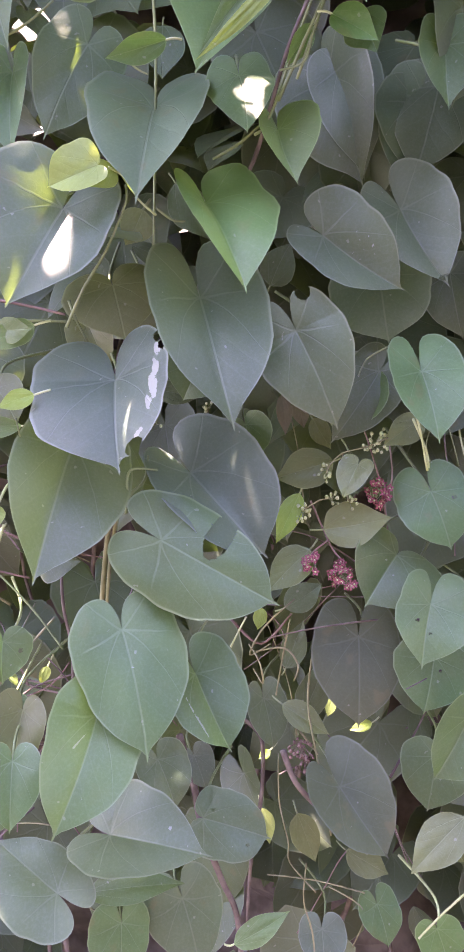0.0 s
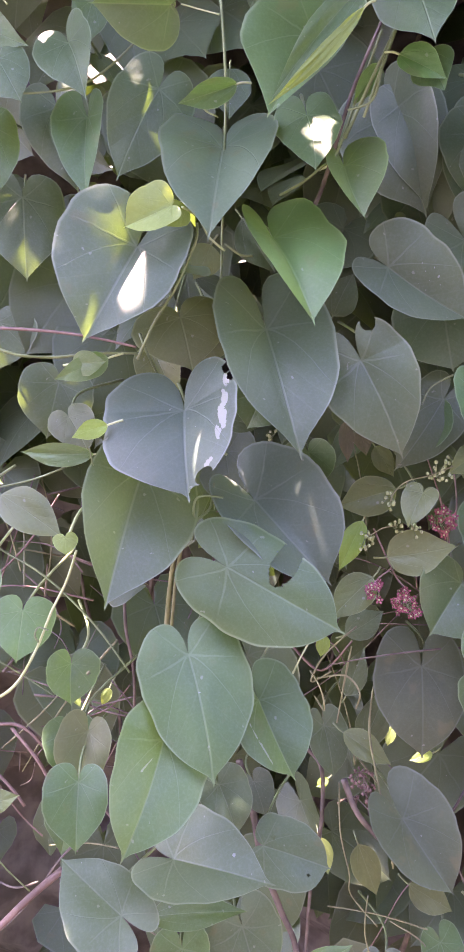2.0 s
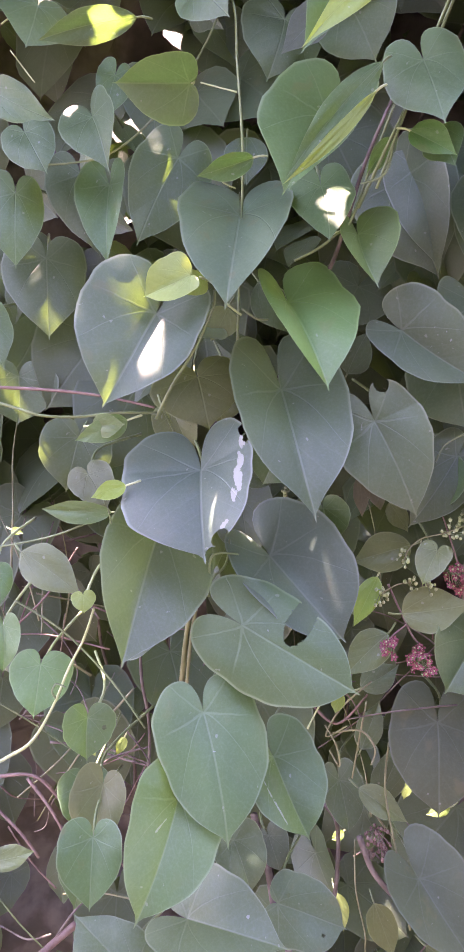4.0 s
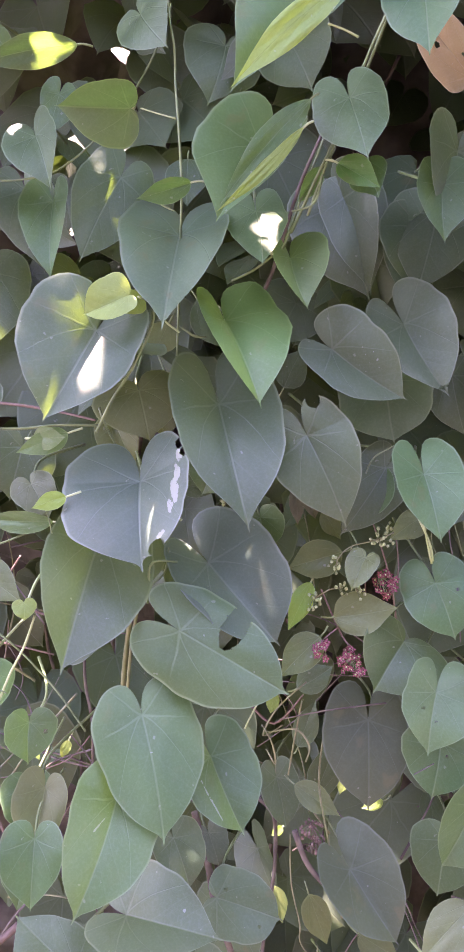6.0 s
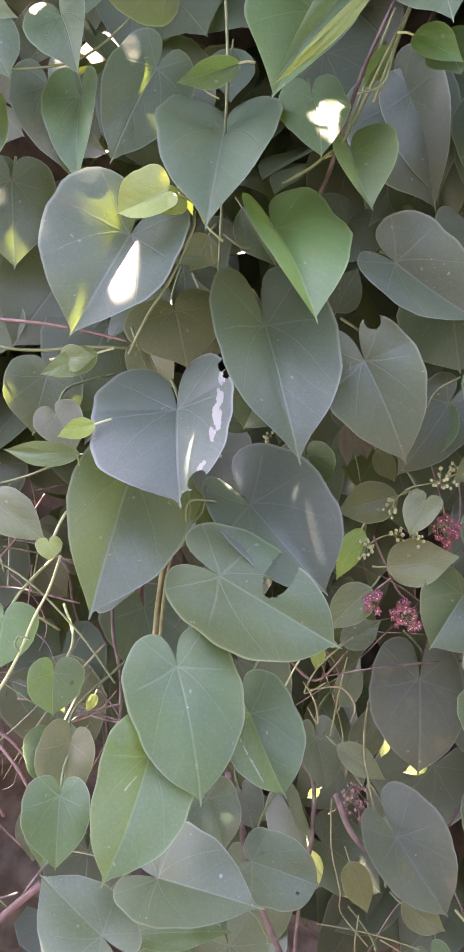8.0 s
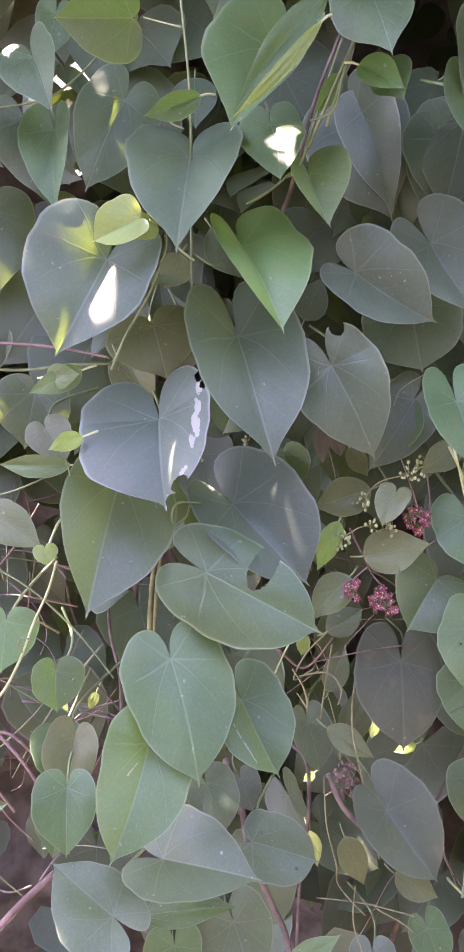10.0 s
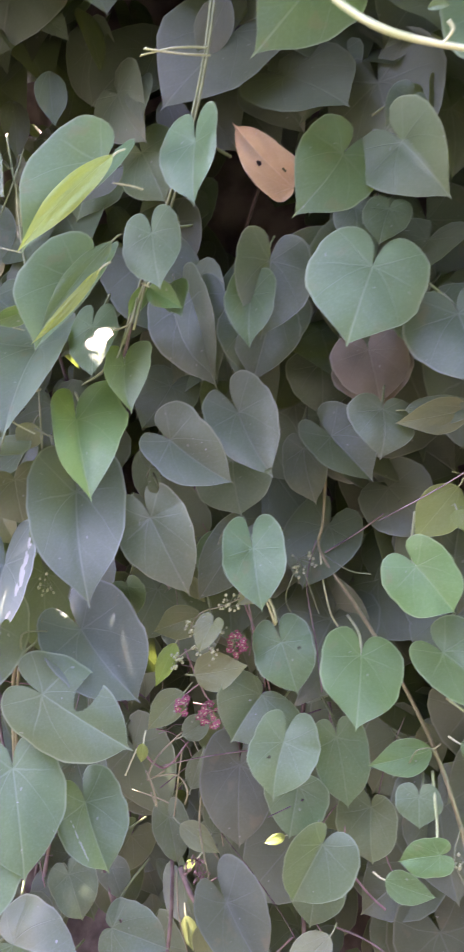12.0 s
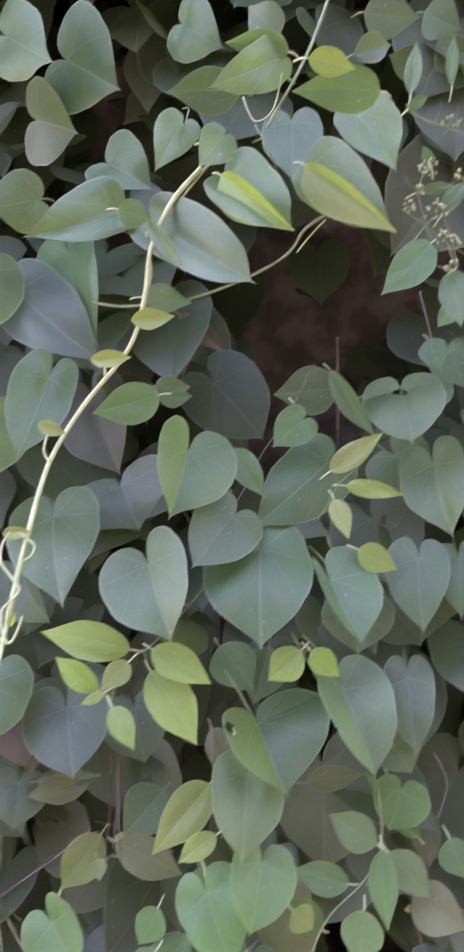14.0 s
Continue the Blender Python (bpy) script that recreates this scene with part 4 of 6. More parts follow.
heart(vine_j, (0.577, 0.365, 1.700), (0.593, 0.345, 1.627), (-12, 10), (0.038, 0.041), (60, 8), 0.3, "m", 108)
heart(vine_j, (0.641, 0.375, 1.703), (0.634, 0.360, 1.638), (-16, 9), (0.023, 0.023), (8, 8), 0.3, "m", 109)
heart(vine_j, (0.500, 0.385, 1.674), (0.519, 0.357, 1.617), (-5, 12), (0.057, 0.066), (62, 8), 0.3, "m", 110, [(.8, .05, .14, .1)])
heart(vine_j, (0.486, 0.385, 1.634), (0.474, 0.368, 1.566), (-2, 16), (0.031, 0.034), (8, 8), 0.3, "g", 111)
heart(vine_j, (0.492, 0.385, 1.561), (0.475, 0.369, 1.510), (-2, 21), (0.031, 0.032), (37, 8), 0.3, "g", 112)
heart(vine_j, (0.443, 0.400, 1.537), (0.461, 0.385, 1.480), (1, 23), (0.029, 0.033), (8, 8), 0.3, "g", 113)
heart(vine_j, (0.662, 0.360, 1.808), (0.652, 0.345, 1.740), (-18, 0), (0.030, 0.028), (8, 8), 0.3, "m", 114)
heart(vine_j, (0.690, 0.360, 1.895), (0.692, 0.345, 1.822), (-21, -7), (0.034, 0.034), (8, 31), 0.3, "m", 115)
heart(vine_j, (0.567, 0.340, 1.943), (0.534, 0.330, 1.916), (-9, -14), (0.019, 0.019), (8, 8), 0.2, "g", 118)
heart(vine_j, (0.667, 0.400, 1.915), (0.691, 0.390, 1.870), (-19, -10), (0.037, 0.037), (8, 34), 0.3, "m", 119)
heart(vine_j, (0.610, 0.400, 1.769), (0.601, 0.390, 1.725), (-13, 3), (0.035, 0.035), (8, 8), 0.3, "m", 121)
oval(vine_j, (0.622, 0.420, 1.996), (0.553, 0.420, 1.995), (-11, -18), (0.026, 0.026), (8, 8), "m", 122)
heart(vine_j, (0.627, 0.400, 1.640), (0.637, 0.390, 1.617), (-15, 12), (0.022, 0.023), (8, 8), 0.3, "g", 123)
heart(vine_j, (0.632, 0.420, 1.597), (0.615, 0.420, 1.562), (-14, 16), (0.029, 0.029), (37, 8), 0.3, "g", 124)
oval(vine_j, (0.596, 0.330, 1.985), (0.630, 0.330, 1.918), (-15, -16), (0.012, 0.012), (8, 49), "m", 125)
heart(vine_j, (0.723, 0.360, 2.006), (0.727, 0.350, 1.964), (-24, -17), (0.024, 0.024), (8, 8), 0.3, "m", 126)
heart(vine_j, (0.703, 0.370, 1.805), (0.693, 0.360, 1.750), (-21, 0), (0.023, 0.023), (8, 8), 0.3, "m", 127)
heart(vine_j, (0.370, 0.400, 2.062), (0.379, 0.380, 2.018), (7, -22), (0.052, 0.053), (8, 35), 0.3, "d", 128)
oval(vine_j, (0.475, 0.460, 1.743), (0.504, 0.450, 1.695), (-7, -1), (0.025, 0.023), (8, 8), "m", 257)
oval(vine_j, (0.525, 0.460, 1.737), (0.502, 0.450, 1.683), (-9, 0), (0.025, 0.023), (8, 8), "m", 258)
oval(vine_j, (0.448, 0.420, 2.073), (0.472, 0.410, 2.085), (-5, -29), (0.010, 0.011), (8, 8), "n", 259)
oval(vine_j, (0.475, 0.420, 2.083), (0.508, 0.410, 2.041), (-8, -27), (0.010, 0.011), (8, 8), "n", 260)
oval(vine_j, (0.471, 0.420, 2.077), (0.460, 0.410, 2.017), (-6, -27), (0.010, 0.010), (8, 8), "n", 261)
oval(vine_j, (0.517, 0.400, 1.514), (0.533, 0.400, 1.497), (-11, 17), (0.013, 0.013), (8, 8), "y", 262)
heart(vine_j, (0.477, 0.450, 1.449), (0.470, 0.440, 1.385), (-6, 22), (0.029, 0.029), (8, 8), 0.3, "m", 263)
heart(vine_j, (0.512, 0.470, 1.495), (0.528, 0.460, 1.430), (-9, 19), (0.030, 0.030), (8, 8), 0.3, "o", 264)
oval(vine_j, (0.464, 0.420, 1.471), (0.496, 0.420, 1.427), (-7, 21), (0.017, 0.017), (8, 8), "g", 265)
oval(vine_j, (0.355, 0.480, 1.562), (0.419, 0.480, 1.525), (1, 13), (0.019, 0.019), (8, 8), "o", 266)
oval(vine_j, (0.405, 0.490, 1.604), (0.362, 0.480, 1.567), (1, 9), (0.026, 0.026), (8, 8), "m", 267)
oval(vine_j, (0.275, 0.500, 1.623), (0.342, 0.500, 1.622), (7, 6), (0.013, 0.013), (8, 8), "d", 268)
oval(vine_j, (0.466, 0.440, 1.464), (0.380, 0.430, 1.433), (-2, 21), (0.017, 0.020), (8, 8), "g", 269)
oval(vine_j, (0.436, 0.420, 1.709), (0.425, 0.420, 1.759), (-3, -2), (0.005, 0.005), (8, 8), "g", 270)
heart(vine_k, (0.452, 0.220, 2.072), (0.518, 0.190, 2.004), (-10, -35), (0.028, 0.029), (54, 8), 0.2, "m", 131, plump=0.8)
heart(vine_k, (0.506, 0.200, 2.099), (0.549, 0.180, 2.038), (-9, -33), (0.028, 0.028), (49, 8), 0.1, "g", 132, plump=0.7)
heart(vine_k, (0.572, 0.200, 2.105), (0.622, 0.180, 2.030), (-17, -32), (0.023, 0.026), (8, 8), 0.1, "g", 133)
heart(vine_k, (0.421, 0.220, 2.088), (0.350, 0.200, 2.059), (9, -32), (0.028, 0.026), (8, 58), 0.1, "m", 134)
oval(vine_k, (0.422, 0.200, 2.077), (0.446, 0.200, 2.067), (3, -33), (0.010, 0.011), (8, 8), "g", 135)
heart(vine_k, (0.505, 0.190, 2.126), (0.483, 0.180, 2.094), (-5, -37), (0.015, 0.016), (8, 8), 0.2, "g", 136)
heart(vine_k, (0.475, 0.200, 2.146), (0.451, 0.190, 2.098), (-1, -37), (0.017, 0.016), (8, 8), 0.2, "g", 137)
heart(vine_k, (0.548, 0.170, 2.174), (0.493, 0.160, 2.142), (-8, -42), (0.017, 0.018), (8, 8), 0.2, "g", 138)
oval(vine_k, (0.626, 0.180, 2.150), (0.556, 0.170, 2.145), (-17, -39), (0.016, 0.017), (8, 8), "g", 139)
heart(vine_k, (0.613, 0.200, 2.146), (0.633, 0.190, 2.087), (-20, -35), (0.024, 0.025), (40, 8), 0.2, "g", 140)
oval(vine_k, (0.526, 0.220, 2.191), (0.466, 0.210, 2.185), (-5, -41), (0.017, 0.018), (8, 8), "m", 141)
oval(vine_k, (0.567, 0.150, 2.154), (0.599, 0.150, 2.143), (-17, -41), (0.009, 0.010), (8, 8), "y", 142)
heart(vine_k, (0.569, 0.240, 2.176), (0.561, 0.230, 2.112), (-12, -36), (0.025, 0.026), (8, 8), 0.2, "m", 143)
oval(vine_k, (0.558, 0.170, 2.179), (0.510, 0.160, 2.180), (-10, -43), (0.011, 0.011), (8, 8), "g", 144)
oval(vine_k, (0.604, 0.160, 2.165), (0.632, 0.160, 2.171), (-21, -41), (0.011, 0.011), (34, 8), "m", 145)
oval(vine_k, (0.553, 0.170, 2.193), (0.532, 0.170, 2.221), (-11, -45), (0.014, 0.016), (8, 8), "m", 146)
heart(vine_k, (0.484, 0.220, 2.257), (0.516, 0.210, 2.222), (-5, -44), (0.025, 0.025), (8, 8), 0.2, "m", 147)
heart(vine_k, (0.412, 0.260, 2.160), (0.449, 0.250, 2.125), (3, -36), (0.030, 0.031), (47, 8), 0.2, "m", 148)
heart(vine_k, (0.384, 0.240, 2.246), (0.429, 0.230, 2.205), (6, -42), (0.041, 0.046), (8, 8), 0.3, "m", 149)
heart(vine_k, (0.351, 0.270, 2.214), (0.388, 0.260, 2.191), (10, -39), (0.037, 0.038), (8, 32), 0.2, "m", 150)
heart(vine_k, (0.308, 0.360, 2.100), (0.388, 0.340, 2.011), (10, -24), (0.041, 0.041), (32, 8), 0.2, "d", 151)
heart(vine_k, (0.346, 0.280, 2.143), (0.307, 0.270, 2.130), (14, -33), (0.026, 0.027), (8, 8), 0.2, "m", 152)
heart(vine_k, (0.339, 0.220, 2.253), (0.381, 0.200, 2.206), (12, -44), (0.029, 0.030), (8, 8), 0.2, "m", 153)
oval(vine_k, (0.432, 0.245, 2.028), (0.472, 0.235, 2.015), (1, -26), (0.011, 0.012), (8, 8), "g", 154)
oval(vine_k, (0.501, 0.192, 2.095), (0.547, 0.176, 2.036), (-9, -33), (0.021, 0.013), (8, 62), "y", 308)
oval(vine_k, (0.564, 0.192, 2.100), (0.621, 0.176, 2.030), (-17, -32), (0.021, 0.013), (8, 62), "y", 309)
oval(vine_k, (0.443, 0.205, 2.070), (0.467, 0.200, 2.026), (0, -31), (0.007, 0.007), (8, 50), "g", 310)
oval(vine_l, (0.395, 0.345, 1.753), (0.319, 0.345, 1.775), (10, 1), (0.016, 0.017), (8, 8), "y", 155)
oval(vine_l, (0.414, 0.345, 1.751), (0.463, 0.335, 1.718), (2, 4), (0.015, 0.015), (8, 8), "y", 156)
oval(vine_l, (0.411, 0.350, 1.733), (0.446, 0.340, 1.670), (3, 7), (0.020, 0.020), (8, 8), "y", 157)
oval(vine_l, (0.367, 0.335, 1.723), (0.334, 0.330, 1.754), (10, 4), (0.010, 0.011), (8, 8), "y", 158)
oval(vine_l, (0.379, 0.330, 1.709), (0.396, 0.320, 1.675), (7, 8), (0.010, 0.011), (8, 8), "y", 159)
oval(vine_l, (0.394, 0.335, 1.743), (0.370, 0.330, 1.723), (7, 4), (0.010, 0.011), (8, 8), "y", 160)
oval(vine_l, (0.373, 0.330, 1.721), (0.354, 0.325, 1.714), (9, 6), (0.004, 0.005), (8, 8), "y", 161)
oval(vine_l, (0.453, 0.420, 1.621), (0.396, 0.410, 1.569), (3, 15), (0.020, 0.020), (8, 8), "y", 162)
oval(vine_l, (0.455, 0.400, 1.582), (0.419, 0.400, 1.563), (2, 17), (0.011, 0.011), (8, 8), "y", 163)
oval(vine_l, (0.328, 0.500, 1.621), (0.265, 0.490, 1.612), (0, 1), (0.015, 0.016), (8, 8), "o", 184)
oval(vine_l, (0.363, 0.530, 1.548), (0.344, 0.530, 1.552), (-5, 7), (0.008, 0.008), (8, 8), "y", 185)
oval(vine_l, (0.325, 0.540, 1.531), (0.329, 0.530, 1.512), (-2, 9), (0.009, 0.010), (8, 8), "y", 186)
oval(vine_l, (0.351, 0.530, 1.534), (0.409, 0.530, 1.533), (-7, 8), (0.017, 0.018), (8, 8), "o", 187)
oval(vine_m, (0.580, 0.310, 1.887), (0.628, 0.300, 1.915), (-15, -12), (0.010, 0.011), (8, 8), "y", 164)
oval(vine_m, (0.592, 0.310, 1.873), (0.642, 0.310, 1.860), (-16, -9), (0.008, 0.008), (8, 8), "y", 165)
oval(vine_m, (0.580, 0.310, 1.862), (0.587, 0.305, 1.826), (-13, -7), (0.009, 0.009), (8, 8), "y", 166)
oval(vine_m, (0.600, 0.330, 1.819), (0.632, 0.330, 1.798), (-15, -3), (0.012, 0.013), (8, 8), "y", 167)
oval(vine_m, (0.541, 0.340, 1.738), (0.510, 0.340, 1.716), (-6, 5), (0.015, 0.015), (8, 8), "y", 168)
oval(vine_m, (0.550, 0.340, 1.737), (0.572, 0.340, 1.713), (-10, 5), (0.011, 0.012), (8, 8), "y", 169)
oval(vine_m, (0.676, 0.250, 2.062), (0.623, 0.240, 2.013), (-21, -26), (0.016, 0.017), (8, 8), "g", 170)
oval(vine_n, (0.598, 0.400, 1.559), (0.558, 0.400, 1.589), (-10, 17), (0.016, 0.017), (8, 8), "g", 171)
oval(vine_n, (0.603, 0.400, 1.554), (0.597, 0.390, 1.492), (-12, 21), (0.013, 0.013), (8, 8), "g", 172)
oval(vine_n, (0.608, 0.400, 1.551), (0.641, 0.400, 1.510), (-14, 20), (0.015, 0.017), (8, 8), "g", 173)
oval(vine_n, (0.571, 0.410, 1.526), (0.520, 0.410, 1.544), (-7, 20), (0.014, 0.014), (8, 8), "g", 174)
oval(vine_n, (0.580, 0.400, 1.507), (0.569, 0.400, 1.465), (-10, 24), (0.018, 0.019), (8, 8), "g", 175)
oval(vine_n, (0.631, 0.420, 1.508), (0.673, 0.410, 1.477), (-16, 22), (0.022, 0.022), (8, 8), "o", 176)
oval(vine_n, (0.672, 0.420, 1.550), (0.680, 0.410, 1.517), (-18, 19), (0.017, 0.017), (8, 8), "g", 177)
oval(vine_n, (0.543, 0.420, 1.488), (0.512, 0.410, 1.520), (-6, 22), (0.013, 0.013), (8, 8), "g", 178)
oval(vine_n, (0.329, 0.550, 1.552), (0.286, 0.540, 1.505), (11, 17), (0.022, 0.023), (8, 8), "y", 179)
oval(vine_n, (0.460, 0.450, 1.665), (0.484, 0.440, 1.608), (-1, 11), (0.016, 0.016), (8, 8), "o", 180)
oval(vine_n, (0.691, 0.260, 2.039), (0.689, 0.250, 1.985), (-24, -23), (0.013, 0.013), (8, 8), "g", 181)
oval(vine_n, (0.651, 0.450, 1.544), (0.606, 0.450, 1.610), (-14, 15), (0.012, 0.012), (8, 8), "g", 182)
oval(vine_n, (0.548, 0.450, 1.605), (0.606, 0.450, 1.607), (-10, 13), (0.012, 0.012), (8, 8), "o", 183)
oval(vine_n, (0.680, 0.250, 2.206), (0.688, 0.240, 2.249), (-24, -39), (0.008, 0.008), (31, 8), "g", 287)
oval(vine_n, (0.718, 0.250, 2.212), (0.723, 0.240, 2.255), (-28, -39), (0.006, 0.006), (36, 8), "g", 288)
oval(vine_n, (0.675, 0.250, 2.190), (0.693, 0.245, 2.199), (-24, -37), (0.005, 0.005), (8, 8), "g", 289)
oval(vine_n, (0.689, 0.255, 2.139), (0.683, 0.250, 2.154), (-24, -34), (0.005, 0.005), (8, 8), "g", 290)
oval(vine_n, (0.675, 0.255, 2.113), (0.704, 0.250, 2.115), (-24, -31), (0.005, 0.005), (8, 8), "g", 291)
oval(vine_n, (0.692, 0.255, 2.091), (0.716, 0.250, 2.118), (-26, -30), (0.007, 0.008), (8, 8), "g", 292)
oval(vine_n, (0.696, 0.340, 2.012), (0.699, 0.330, 1.977), (-22, -19), (0.013, 0.014), (8, 8), "m", 293)
oval(vine_n, (0.713, 0.360, 1.981), (0.685, 0.350, 1.937), (-22, -15), (0.015, 0.015), (8, 8), "m", 294)
oval(vine_n, (0.713, 0.300, 2.029), (0.690, 0.300, 2.007), (-24, -22), (0.009, 0.009), (8, 8), "g", 295)
oval(vine_n, (0.701, 0.270, 2.251), (0.670, 0.260, 2.256), (-24, -40), (0.014, 0.015), (8, 8), "m", 296)
oval(vine_n, (0.746, 0.280, 2.258), (0.723, 0.270, 2.283), (-28, -40), (0.017, 0.017), (8, 8), "m", 297)
oval(vine_n, (0.715, 0.270, 2.310), (0.742, 0.260, 2.279), (-27, -41), (0.017, 0.019), (8, 8), "m", 298)
oval(vine_n, (0.646, 0.240, 2.282), (0.690, 0.230, 2.264), (-23, -43), (0.018, 0.018), (8, 8), "m", 299)
oval(vine_o, (0.075, 0.540, 1.380), (0.128, 0.530, 1.392), (-11, 12), (0.018, 0.020), (8, 8), "o", 201)
oval(vine_o, (0.083, 0.550, 1.435), (0.035, 0.550, 1.420), (-6, 7), (0.017, 0.017), (8, 8), "o", 202)
heart(vine_o, (0.098, 0.520, 1.436), (0.085, 0.510, 1.410), (-10, 8), (0.014, 0.014), (8, 31), 0.2, "o", 203)
oval(vine_o, (0.056, 0.550, 1.408), (0.036, 0.540, 1.368), (-5, 12), (0.010, 0.010), (8, 8), "y", 204)
oval(vine_o, (0.064, 0.540, 1.363), (0.029, 0.530, 1.330), (-5, 16), (0.016, 0.015), (8, 8), "o", 205)
oval(vine_o, (0.152, 0.540, 1.470), (0.119, 0.530, 1.449), (-14, 4), (0.012, 0.013), (8, 8), "o", 206)
oval(vine_o, (0.043, 0.580, 1.489), (0.046, 0.580, 1.454), (-4, 3), (0.007, 0.007), (8, 8), "n", 207)
oval(vine_o, (0.056, 0.580, 1.484), (0.062, 0.580, 1.460), (-6, 3), (0.008, 0.008), (8, 8), "n", 208)
oval(vine_o, (0.068, 0.570, 1.469), (0.084, 0.570, 1.443), (-8, 4), (0.009, 0.009), (8, 8), "o", 209)
oval(vine_o, (0.024, 0.530, 1.317), (0.021, 0.530, 1.298), (-2, 20), (0.006, 0.006), (8, 8), "y", 210)
oval(vine_o, (0.195, 0.520, 1.138), (0.149, 0.510, 1.093), (-18, 35), (0.018, 0.018), (8, 8), "o", 211)
oval(vine_o, (0.106, 0.570, 1.070), (0.146, 0.570, 1.045), (-12, 37), (0.014, 0.014), (8, 8), "o", 212)
oval(vine_o, (0.061, 0.580, 1.100), (0.079, 0.580, 1.050), (-7, 36), (0.014, 0.014), (8, 8), "o", 213)
oval(vine_o, (0.194, 0.550, 1.097), (0.208, 0.550, 1.073), (-20, 35), (0.013, 0.013), (8, 8), "o", 216)
oval(vine_o, (0.108, 0.680, 1.165), (0.102, 0.675, 1.146), (-9, 27), (0.006, 0.006), (8, 8), "y", 300)
oval(vine_o, (0.150, 0.680, 1.137), (0.125, 0.675, 1.131), (-11, 28), (0.006, 0.006), (8, 8), "y", 301)
oval(vine_o, (0.041, 0.680, 1.105), (0.028, 0.675, 1.098), (-3, 30), (0.005, 0.005), (8, 8), "y", 302)
oval(vine_o, (0.031, 0.660, 1.051), (0.040, 0.650, 1.016), (-3, 35), (0.009, 0.010), (8, 8), "y", 306)
oval(vine_o, (-0.084, 0.620, 1.375), (-0.089, 0.615, 1.369), (8, 12), (0.003, 0.003), (8, 8), "y", 307)
oval(vine_p, (0.426, 0.200, 1.988), (0.458, 0.200, 1.989), (-14, -39), (0.008, 0.008), (37, 8), "y", 271)
oval(vine_p, (0.394, 0.210, 1.964), (0.424, 0.210, 1.964), (-9, -36), (0.007, 0.007), (39, 8), "y", 272)
oval(vine_p, (0.351, 0.228, 1.925), (0.372, 0.228, 1.915), (-3, -32), (0.006, 0.006), (32, 8), "y", 273)
oval(vine_p, (0.324, 0.225, 1.846), (0.345, 0.225, 1.845), (1, -24), (0.005, 0.005), (34, 8), "y", 274)
oval(vine_p, (0.330, 0.212, 1.781), (0.336, 0.208, 1.790), (1, -18), (0.003, 0.003), (41, 8), "y", 275)
oval(vine_p, (0.310, 0.155, 1.727), (0.317, 0.155, 1.728), (4, -12), (0.003, 0.003), (41, 8), "y", 276)
oval(vine_p, (0.198, 0.245, 1.946), (0.215, 0.245, 1.941), (16, -32), (0.005, 0.005), (36, 8), "g", 277)
oval(vine_p, (0.188, 0.245, 1.865), (0.203, 0.245, 1.858), (18, -24), (0.004, 0.005), (37, 8), "g", 278)
oval(vine_p, (0.208, 0.235, 1.820), (0.217, 0.235, 1.816), (16, -20), (0.003, 0.003), (32, 8), "g", 279)
oval(vine_p, (0.247, 0.225, 1.790), (0.257, 0.225, 1.790), (12, -17), (0.002, 0.003), (34, 8), "g", 280)
oval(vine_p, (0.221, 0.245, 2.012), (0.242, 0.245, 2.006), (14, -37), (0.005, 0.005), (37, 8), "g", 281)
oval(vine_p, (0.413, 0.082, 1.625), (0.419, 0.080, 1.628), (-3, 14), (0.002, 0.002), (32, 8), "y", 282)
oval(vine_p, (0.418, 0.082, 1.619), (0.422, 0.080, 1.623), (-4, 14), (0.002, 0.002), (34, 8), "y", 283)
oval(vine_p, (0.395, 0.082, 1.597), (0.404, 0.080, 1.602), (0, 18), (0.002, 0.002), (41, 8), "y", 284)
# extra leaf hidden behind another, added to keep the sun off the one below
heart(vine_a, (-0.118, 0.532, 1.612), (-0.124, 0.456, 1.584), (0, 68), (0.050, 0.052), (8, 8), 0.3, "d", 900)
stem(vine_p, [(0.487, 0.200, 2.108), (0.463, 0.204, 2.084), (0.444, 0.210, 2.050), (0.436, 0.220, 2.016), (0.420, 0.235, 1.981), (0.381, 0.250, 1.943), (0.355, 0.240, 1.897), (0.340, 0.228, 1.842), (0.329, 0.221, 1.795), (0.324, 0.216, 1.769), (0.325, 0.155, 1.713), (0.324, 0.125, 1.678), (0.331, 0.110, 1.652), (0.344, 0.100, 1.632), (0.362, 0.088, 1.615), (0.376, 0.078, 1.603), (0.390, 0.072, 1.599), (0.407, 0.078, 1.598), (0.421, 0.083, 1.607), (0.427, 0.085, 1.616), (0.423, 0.086, 1.623), (0.415, 0.088, 1.624)], 0.002, 0.0011, PALE_STEM, "stem")
stem(vine_p, [(0.326, 0.220, 1.773), (0.304, 0.222, 1.771), (0.282, 0.225, 1.768), (0.259, 0.230, 1.775), (0.230, 0.235, 1.788), (0.208, 0.240, 1.807), (0.198, 0.240, 1.825), (0.196, 0.245, 1.856), (0.202, 0.250, 1.892), (0.212, 0.250, 1.932), (0.230, 0.250, 1.999), (0.251, 0.250, 2.079), (0.262, 0.250, 2.147), (0.277, 0.250, 2.243), (0.286, 0.250, 2.318)], 0.0015, 0.0015, PALE_STEM, "stem")
stem(vine_p, [(0.340, 0.224, 1.841), (0.331, 0.225, 1.847), (0.324, 0.223, 1.838), (0.323, 0.221, 1.826), (0.329, 0.220, 1.816), (0.336, 0.218, 1.805), (0.329, 0.217, 1.797), (0.324, 0.216, 1.791), (0.325, 0.213, 1.777), (0.330, 0.212, 1.770), (0.335, 0.214, 1.778), (0.338, 0.215, 1.787)], 0.0009, 0.0009, PALE_STEM, "tendril")
